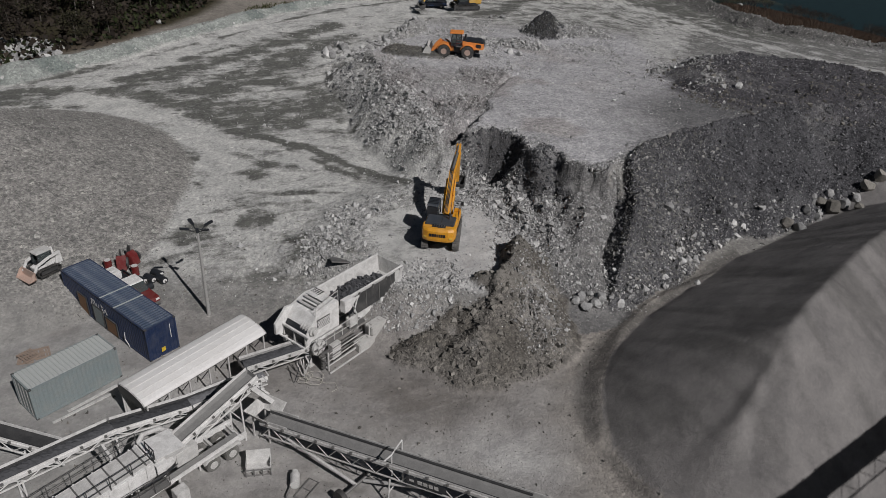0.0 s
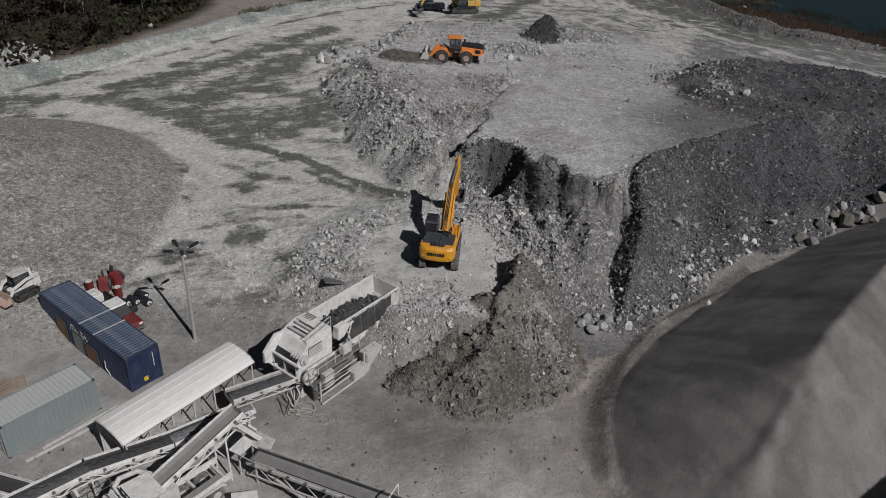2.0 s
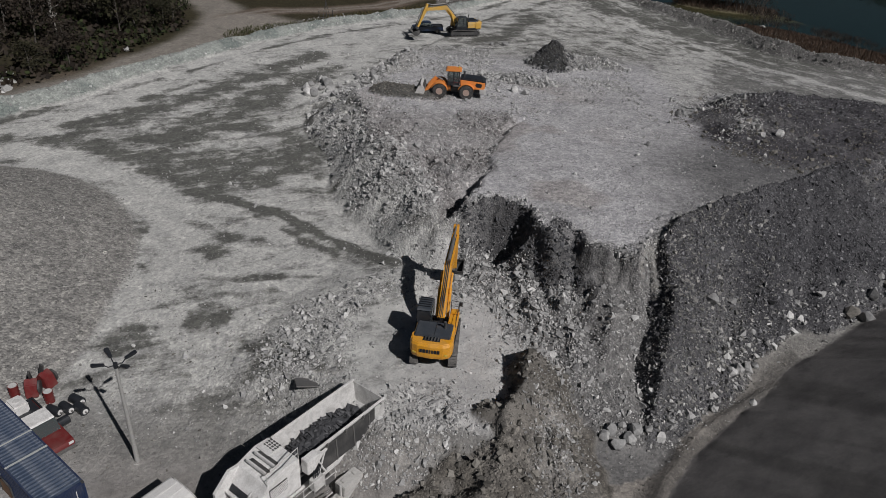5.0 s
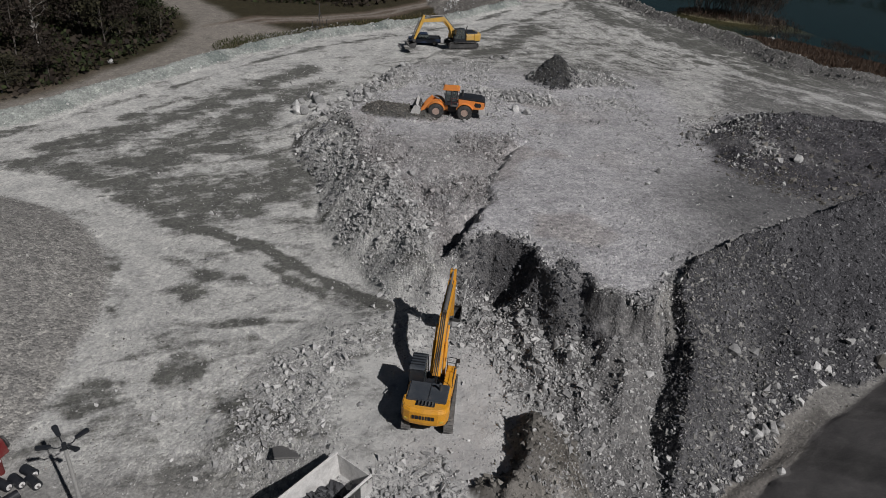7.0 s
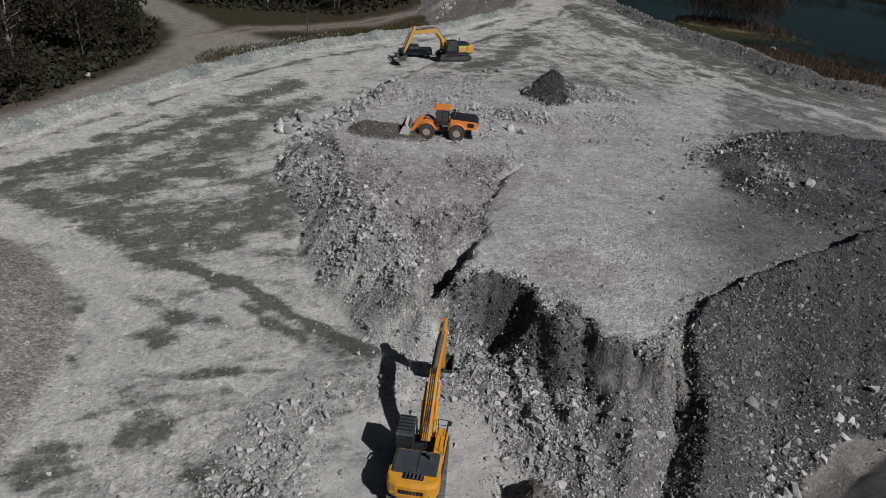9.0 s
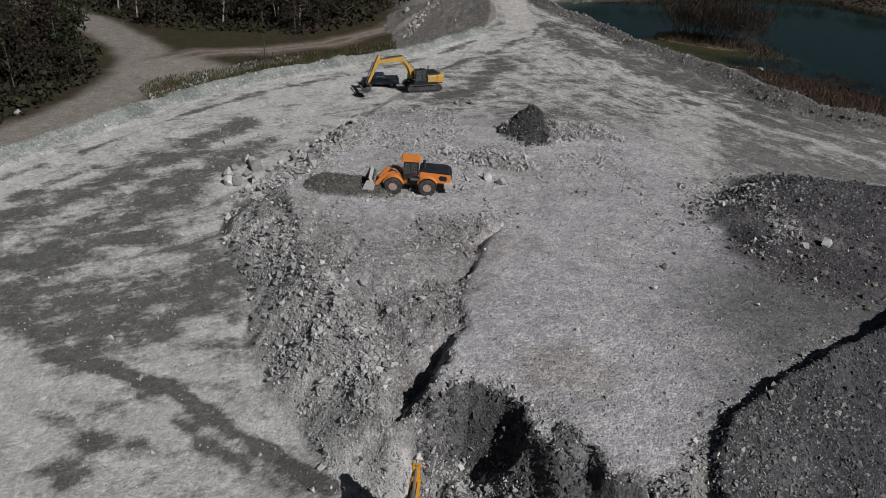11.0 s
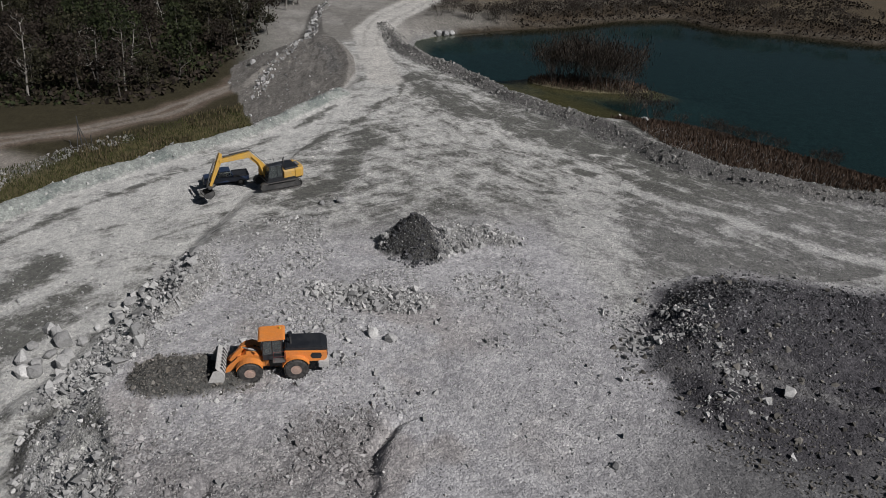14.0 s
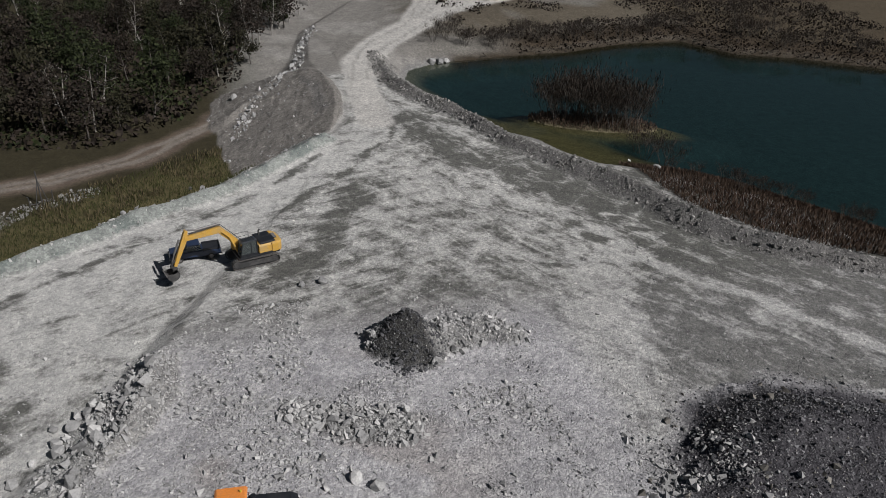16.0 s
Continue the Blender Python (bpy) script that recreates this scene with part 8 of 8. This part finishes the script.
def dump_truck():
    top = thing("dump_truck", "yellow articulated dump truck on the far haul road", "dump truck", rest(70.5, 268.5, -62))
    ty = Kit().prism(circle(0.85, 20), "x", -0.3, 0.3).mesh("tyre", 0.06)
    for y in (2.6, -1.6, -3.5):
        for sx in (-1, 1):
            w = part("wheel", Kit().cyl((sx * 1.1 - 0.3, y, 0.85), (sx * 1.1 + 0.32, y, 0.85), 0.4, 14), P_RIM, top)
            part("tyre", ty, P_RUBBER, w, at=pose(sx * 1.1, y, 0.85))
    part("chassis", Kit().box((0, -0.6, 1.1), (1.1, 8.0, 0.45)), P_DARKSTEEL, top)
    part("bonnet", Kit().prism([(2.0, 1.3), (4.3, 1.2), (4.3, 1.9), (2.0, 2.3)], "x", -0.95, 0.95), P_OLDYELLOW, top, bevel=0.08)
    cab = part("cab", Kit().prism([(0.9, 1.4), (2.2, 1.4), (2.1, 3.2), (0.9, 3.2)], "x", -0.9, 0.9), P_OLDYELLOW, top, bevel=0.06)
    part("windscreen", Kit().box((0, 2.2, 2.75), (1.6, 0.05, 0.8)), GLASS, cab)
    part("side_window", Kit().box((0.92, 1.5, 2.75), (0.04, 0.9, 0.7)), GLASS, cab)
    part("tipper_body", Kit().loft([[(-1.1, 0.5, 1.6), (1.1, 0.5, 1.6), (1.1, -4.6, 1.9), (-1.1, -4.6, 1.9)], [(-1.5, 0.8, 3.0), (1.5, 0.8, 3.0), (1.5, -5.0, 2.8), (-1.5, -5.0, 2.8)]]), P_OLDYELLOW, top, "empty tipper body", 0.05)


dump_truck()


# ---- boulders ----
def boulder(x, y, s, seed, mat, label, group, sink=0.3):
    v, f = rock_bases(1, 2, seed)[0]
    rs = np.random.RandomState(seed)
    R = np.array(Euler(rs.uniform(0, 6.3, 3)).to_matrix())
    me = mesh_from("boulder", (v @ R.T) * s, f)
    me.materials.append(mat)
    ob = new("boulder", me)
    ob.matrix_basis = pose(x, y, height(x, y) + s * (0.75 - sink))
    return tagged(ob, label, "boulder", group)


rb = random.Random(77)
for i, (x, y) in enumerate(((-19.4, 103.6), (-18.2, 103.0), (-17.4, 104.0), (-16.7, 105.6), (-15.0, 105.2), (-18.2, 107.6), (-16.0, 102.2), (-17.9, 101.7), (-19.0, 105.3), (-17.3, 106.6),
                            (-15.9, 103.6), (-18.8, 101.9), (-11.1, 113.0), (-11.9, 110.4), (-13.4, 110.6), (-12.4, 107.5), (-10.9, 111.5), (-12.9, 109), (-14.2, 107.2), (-10.2, 109.3))):
    boulder(x, y, rb.uniform(0.5, 0.95) if i < 12 else rb.uniform(0.35, 0.65), 300 + i, MAT_ROCK, "pale angular boulder beside the bench edge", "boulders below the bench edge")
for i, (x, y) in enumerate(((40.6, 60.6), (42.4, 61.6), (43.9, 62.3), (41.4, 62.3), (45.8, 63.6), (44.6, 60.9), (39.2, 60.6), (47.2, 64.8), (38.0, 58.6), (36.6, 58.6), (43.0, 63.9), (48.6, 65.5))):
    boulder(x, y, rb.uniform(0.55, 1.1), 340 + i, MAT_BROWNROCK if i % 2 else MAT_ROCK, "large broken boulder at the foot of the spoil bank", "boulders at the spoil foot")
for i, (x, y) in enumerate(((13.4, 42.0), (14.2, 42.4), (13.0, 42.9), (14.8, 43.0), (13.8, 43.3), (12.5, 42.4), (24.2, 46.9), (25.0, 50.6), (24.1, 50.2), (25.8, 51.3), (23.3, 49.6))):
    boulder(x, y, rb.uniform(0.3, 0.6), 360 + i, MAT_ROCK, "pale boulder at the foot of the spoil bank", "boulders at the spoil foot")
for i, (x, y, s) in enumerate(((-2.4, 77.0, 0.45), (10.4, 97.3, 0.6), (9.0, 98.3, 0.55), (38.2, 84.3, 0.6), (9.2, 127.2, 0.6), (7.0, 127.0, 0.5), (20.6, 76.9, 0.3), (22.9, 55.3, 0.6), (-56.5, 131.0, 0.6), (60.9, 151.6, 0.7),
                               (41.2, 219.3, 1.1), (43.3, 219.9, 1.0), (45.0, 220.4, 0.8), (-23.5, 150.5, 0.6), (-15.8, 159.2, 0.5), (-5.6, 166.8, 0.5), (-1.6, 205.2, 0.8), (22.6, 80.5, 0.35), (59.6, 157.8, 0.4))):
    boulder(x, y, s, 380 + i, MAT_ROCK, "single pale boulder lying on the ground", "single boulders")


# ---- vegetation ----
def leaf_material(name, lo, hi):
    m, nt, b = nodes_of(name)
    geo = nt.nodes.new("ShaderNodeNewGeometry")
    c = ramp(nt, geo.outputs["Random Per Island"], [(0.0, lo), (1.0, hi)])
    nt.links.new(c.outputs["Color"], b.inputs["Base Color"])
    b.inputs["Roughness"].default_value = 0.8
    b.inputs["Specular IOR Level"].default_value = 0.2
    return m


LEAF_GREEN = leaf_material("dark_green_leaves", (0.01, 0.0135, 0.006), (0.034, 0.043, 0.016))
LEAF_BROWN = leaf_material("brown_twigs", (0.014, 0.011, 0.009), (0.04, 0.031, 0.023))
LEAF_OLIVE = leaf_material("olive_leaves", (0.0125, 0.0125, 0.0075), (0.039, 0.0365, 0.019))
REED = leaf_material("dry_reeds", (0.045, 0.038, 0.022), (0.145, 0.118, 0.066))
REED_BROWN = leaf_material("brown_reeds", (0.042, 0.029, 0.022), (0.118, 0.08, 0.057))
GRASS = leaf_material("marsh_grass", (0.022, 0.028, 0.009), (0.07, 0.073, 0.026))
BARK = plain("grey_bark", (0.09, 0.08, 0.07), 0.9, 0, 0.4, (0.07, 0.06, 0.05), 3, 20)
BIRCH = plain("pale_bark", (0.3, 0.285, 0.26), 0.8, 0, 0.4, (0.15, 0.13, 0.11), 3, 20)


def branches(kit, p, d, length, r, depth, rs, tips):
    q = p + d * length
    kit.cyl(p, q, r, 5, r * 0.62, caps=False)
    tips.append(q)
    if depth == 0:
        return
    for _ in range(rs.choice((2, 3))):
        t = rs.uniform(0.45, 1.0)
        nd = (d + Vector((rs.uniform(-1, 1), rs.uniform(-1, 1), rs.uniform(-0.1, 0.7))) * 0.75).normalized()
        branches(kit, p.lerp(q, t), nd, length * rs.uniform(0.5, 0.75), r * 0.5, depth - 1, rs, tips)


def tree_meshes(seed, tall, crown_w, leaves, leaf_size, bare):
    rs = random.Random(seed)
    kit, tips = Kit(), []
    p = Vector((0, 0, -0.2))
    d = Vector((rs.uniform(-0.12, 0.12), rs.uniform(-0.12, 0.12), 1)).normalized()
    r = 0.018 * tall
    n = 5
    for i in range(n):
        q = p + d * (tall / n)
        kit.cyl(p, q, r, 7, r * 0.8, caps=False)
        if i >= 1:
            for _ in range(3):
                a = rs.uniform(0, 6.28)
                bd = Vector((math.cos(a), math.sin(a), rs.uniform(0.2, 0.9))).normalized()
                branches(kit, p.lerp(q, rs.random()), bd, crown_w * rs.uniform(0.35, 0.6) * (1.15 - 0.13 * i), r * 0.45, 2 if bare else 1, rs, tips)
        p, r = q, r * 0.78
        d = (d + Vector((rs.uniform(-0.15, 0.15), rs.uniform(-0.15, 0.15), 0.3))).normalized()
    trunk = kit.mesh("trunk")
    nr = np.random.RandomState(seed)
    tp = np.array([t[:] for t in tips])
    c = tp[nr.randint(0, len(tp), leaves)] + nr.normal(size=(leaves, 3)) * np.array((0.16, 0.16, 0.12)) * crown_w
    c[:, 2] = np.maximum(c[:, 2], 0.3)
    crown = leaf_mesh("crown", c, leaf_size, nr)
    return trunk, crown


def leaf_mesh(name, c, size, nr, upright=False):
    n = len(c)
    a = nr.normal(size=(n, 3))
    if upright:
        a = np.stack([nr.normal(size=n) * 0.18, nr.normal(size=n) * 0.18, np.ones(n)], 1)
    a /= np.linalg.norm(a, axis=1)[:, None]
    b = np.cross(a, nr.normal(size=(n, 3)))
    b /= np.linalg.norm(b, axis=1)[:, None] + 1e-9
    s = size * nr.uniform(0.5, 1.3, n)[:, None]
    w = s * (0.07 if upright else 0.55)
    v = np.stack([c, c + a * s * 0.5 + b * w, c + a * s, c + a * s * 0.5 - b * w], 1).reshape(-1, 3)
    f = np.arange(4 * n).reshape(n, 4)
    return mesh_from(name, v, f)


def make_tree(seed, tall, crown_w, leaves, leaf_size, bare, leafmat, barkmat, label):
    top = thing("tree", label, "tree", pose(0, 0, 0))
    tr, cr = tree_meshes(seed, tall, crown_w, leaves, leaf_size, bare)
    part("trunk", tr, barkmat, top)
    part("crown", cr, leafmat, top)
    return top


KINDS = [(1, 9, 5.0, 1050, 0.45, False, LEAF_BROWN, BARK, "brown leafless woodland tree with dense twigs"), (2, 11, 5.5, 1200, 0.49, False, LEAF_GREEN, BARK, "dark green woodland tree"),
         (3, 8, 4.5, 1050, 0.45, False, LEAF_OLIVE, BARK, "olive-brown young woodland tree"), (4, 12, 4.0, 260, 0.4, True, LEAF_BROWN, BIRCH, "bare pale-stemmed birch tree"),
         (5, 7, 5.0, 1100, 0.43, False, LEAF_OLIVE, BARK, "bushy olive woodland tree"), (6, 10, 5.0, 1050, 0.45, False, LEAF_BROWN, BARK, "brown leafless woodland tree with dense twigs")]


def woods():
    rs = random.Random(21)
    base = [make_tree(*k) for k in KINDS]
    used = [False] * len(base)
    track = [(-80, 88), (-62, 102), (-54, 114), (-50, 128), (-46.5, 142), (-46, 154), (-52, 170), (-66, 186), (-90, 206), (-140, 235)]
    track2 = [(-47, 160), (-40, 169), (-28, 173), (-18, 180), (-6, 196), (1, 210)]
    spots = []
    tries = [(rs.uniform(-135, 12), rs.uniform(98, 300)) for _ in range(7000)]
    X, Y = np.array(tries).T
    t1, t2 = line_dist(X, Y, track), line_dist(X, Y, track2)
    west = (X < -52) & (Y < 192) & (t1 > 8.5) & (X < np.interp(Y, (88, 102, 114, 128, 154, 170, 186, 206), (-80, -66, -58, -54, -50, -55, -69, -93)))
    north = (Y > 187) & (t2 > 7) & (t1 > 9) & (inside(X, Y, UPLAND) < -5) & (Y > 190 + 0.55 * (X + 20) * (X > -20)) & (natural(X, Y)[1]["heap_n"] < -1.5) & (X < np.interp(Y, (203, 214, 243, 261, 300), (-4, 1, 6, 13, 22)))
    for (x, y), ok in zip(tries, west | north):
        if ok and len(spots) < 350 and all((x - a) ** 2 + (y - b) ** 2 >= 10 for a, b in spots):
            spots.append((x, y))
    Z = land(*np.array(spots).T)[0]
    for i, (x, y) in enumerate(spots):
        k = rs.choices(range(6), (26, 16, 16, 10, 16, 16))[0]
        s = rs.uniform(0.65, 1.15)
        m = pose(x, y, float(Z[i]) - 0.1, rs.uniform(-4, 4), rs.uniform(-4, 4), rs.uniform(0, 360))
        if not used[k]:
            base[k].matrix_basis = m
            used[k] = True
            o = base[k]
        else:
            o = copy_thing(base[k], m)
        o.scale = (s, s, s * rs.uniform(0.85, 1.15))
        tagged(o, group="woods beyond the lower track")
    for x, y in ((2, 236), (4, 242), (7, 250), (9, 256), (12, 262), (5, 258), (0, 246), (15, 268), (18, 276), (10, 272), (22, 284), (26, 290), (14, 284), (6, 268), (-3, 230), (-5, 222)):
        o = copy_thing(base[3], pose(x, y, height(x, y) - 0.1, rs.uniform(-4, 4), rs.uniform(-4, 4), rs.uniform(0, 360)))
        s = rs.uniform(0.7, 1.05)
        o.scale = (s, s, s)


woods()


def tufts(name, mat, label, count, box, keep, size, seed, upright=True, lift=0.0):
    nr = np.random.RandomState(seed)
    X, Y = nr.uniform(box[0], box[1], count * 4), nr.uniform(box[2], box[3], count * 4)
    z, q, _ = land(X, Y)
    ok = keep(X, Y, z, q)
    X, Y, z = X[ok][:count], Y[ok][:count], z[ok][:count]
    c = np.stack([X, Y, z + nr.uniform(0, 1, len(X)) * lift], 1)
    me = leaf_mesh(name, c, size, nr, upright)
    me.materials.append(mat)
    return tagged(new(name, me), label, "plants", kind="stuff")


MARSH = [(-36, 147), (-20, 160), (-4, 174), (4, 180)]
tufts("marsh_reeds", REED, "dry pale reeds along the marshy ditch", 9000, (-40, 10, 140, 192), lambda X, Y, z, q: (q["up"] < -2.5) & (line_dist(X, Y, [(-22, 163), (-10, 173), (2, 183)]) < 5.5) & (q["heap_n"] < 0) & (fbm(X, Y, 5, 3, 61) > -0.1), 0.75, 501)
tufts("marsh_grass", GRASS, "green and brown marsh grass below the berm", 12000, (-45, 10, 135, 192), lambda X, Y, z, q: (q["up"] < -1.5) & (line_dist(X, Y, MARSH) < 8) & (q["heap_n"] < 0), 0.6, 502)
tufts("bank_reeds", REED_BROWN, "brown dead reeds on the pond bank", 30000, (56, 100, 108, 172), lambda X, Y, z, q: (q["pond"] < 1.5) & (q["pond"] > -15) & (q["berme"] < -0.9) & (X > 58 + 0.1 * (150 - Y)) & (fbm(X, Y, 4, 3, 62) > -0.75), 0.7, 503)
tufts("island_reeds", REED_BROWN, "brown reeds and twigs on the pond islet", 2600, (48, 74, 165, 188), lambda X, Y, z, q: q["isle"] > -0.02, 0.9, 504)
tufts("undergrowth", LEAF_BROWN, "brown woodland undergrowth", 26000, (-135, 12, 98, 300), lambda X, Y, z, q: (q["up"] < -6) & (q["heap_n"] < -1) & ((X < 0) | (Y < 203) | (Y > 262)) & ((X < np.interp(Y, (88, 102, 114, 128, 154, 170, 186, 206), (-80, -68, -60, -56, -52, -57, -71, -95))) | ((Y > 186 + 0.55 * np.maximum(0, X + 20)) & (line_dist(X, Y, [(-47, 160), (-40, 169), (-28, 173), (-18, 180), (-6, 196), (1, 210)]) > 6))) & (line_dist(X, Y, [(-46, 154), (-52, 170), (-66, 186), (-90, 206), (-140, 235)]) > 7), 0.9, 505, False, 1.2)
tufts("undergrowth_green", LEAF_GREEN, "dark green woodland undergrowth", 15000, (-135, 12, 98, 300), lambda X, Y, z, q: (q["up"] < -6) & (q["heap_n"] < -1) & ((X < 0) | (Y < 203) | (Y > 262)) & (fbm(X, Y, 12, 3, 63) > 0.0) & ((X < np.interp(Y, (88, 102, 114, 128, 154, 170, 186, 206), (-80, -68, -60, -56, -52, -57, -71, -95))) | ((Y > 186 + 0.55 * np.maximum(0, X + 20)) & (line_dist(X, Y, [(-47, 160), (-40, 169), (-28, 173), (-18, 180), (-6, 196), (1, 210)]) > 6))) & (line_dist(X, Y, [(-46, 154), (-52, 170), (-66, 186), (-90, 206), (-140, 235)]) > 7), 0.8, 506, False, 1.0)
tufts("far_scrub", LEAF_BROWN, "brown scrub on the far pond bank", 16000, (52, 170, 205, 300), lambda X, Y, z, q: (q["pond"] < 0.3) & (fbm(X, Y, 14, 4, 49) + 0.4 * sstep(60, 110, X) + 0.5 * sstep(-9, -1, q["pond"]) > 0.05) & ((q["pond"] > -14) | (X > 112) | (fbm(X, Y, 6, 3, 86) > 0.3)), 0.55, 507, False, 0.8)


def shrub_meshes(seed, tall):
    rs = random.Random(seed)
    kit, tips = Kit(), []
    for _ in range(7):
        a = rs.uniform(0, 6.28)
        d = Vector((0.4 * math.cos(a), 0.4 * math.sin(a), 1)).normalized()
        branches(kit, Vector((0.4 * math.cos(a), 0.4 * math.sin(a), -0.1)), d, tall * rs.uniform(0.45, 0.6), 0.035, 3, rs, tips)
    nr = np.random.RandomState(seed)
    tp = np.array([t[:] for t in tips])
    c = tp[nr.randint(0, len(tp), 700)] + nr.normal(size=(700, 3)) * 0.3 - np.array((0, 0, 0.3))
    return kit.mesh("stem"), leaf_mesh("crown", c, 0.4, nr, True)


def shrubs():
    rs = random.Random(31)
    bases = []
    for sd in (1, 2, 3):
        top = thing("shrub", "bare grey-brown shrub standing at the pond", "shrub", pose(0, 0, 0), "shrubs round the pond")
        st, tw = shrub_meshes(70 + sd, 4.2)
        part("stem", st, BARK, top)
        part("crown", tw, LEAF_BROWN, top)
        bases.append(top)
    spots = [(53.5, 178.5), (55.5, 177.6), (57.2, 177.3), (58.8, 176.4), (60.5, 175.8), (62.3, 175.2), (64.2, 174.8), (66.0, 174.2), (67.5, 173.0), (61.8, 173.6), (55, 179.4), (59.5, 178), (65.2, 176.2), (63.4, 177.2),
             (57.6, 179.6), (54.6, 176.6), (60.2, 173.4), (68.2, 174.6), (63.2, 171.2), (66, 169.8), (65.2, 165.6), (63.8, 160.5), (64.8, 156.2)]
    big = len(spots)
    # brush along the near and the far shore
    for (x0, y0), (x1, y1), n, w in (((66, 152), (82, 131), 16, 3.5), ((48, 224), (78, 232), 12, 4), ((78, 232), (116, 243), 18, 5), ((118, 240), (136, 222), 10, 6), ((136, 222), (160, 208), 10, 6), ((120, 250), (160, 232), 12, 8), ((46, 226), (50, 236), 4, 3)):
        for k in range(n):
            t = (k + rs.random()) / n
            spots.append((x0 + (x1 - x0) * t + rs.uniform(-w, w), y0 + (y1 - y0) * t + rs.uniform(-w, w) * 0.5 + w * 0.5 * (y0 > 200)))
    for i, (x, y) in enumerate(spots):
        s = rs.uniform(0.8, 1.25) * (1.8 if i < big - 4 else 1.2 if i < big else 0.55 if y < 160 else 1.0)
        m = pose(x, y, height(x, y), 0, 0, rs.uniform(0, 360))
        if i < 3:
            o = bases[i]
            o.matrix_basis = m
        else:
            o = copy_thing(bases[i % 3], m)
        o.scale = (s, s, s)


shrubs()
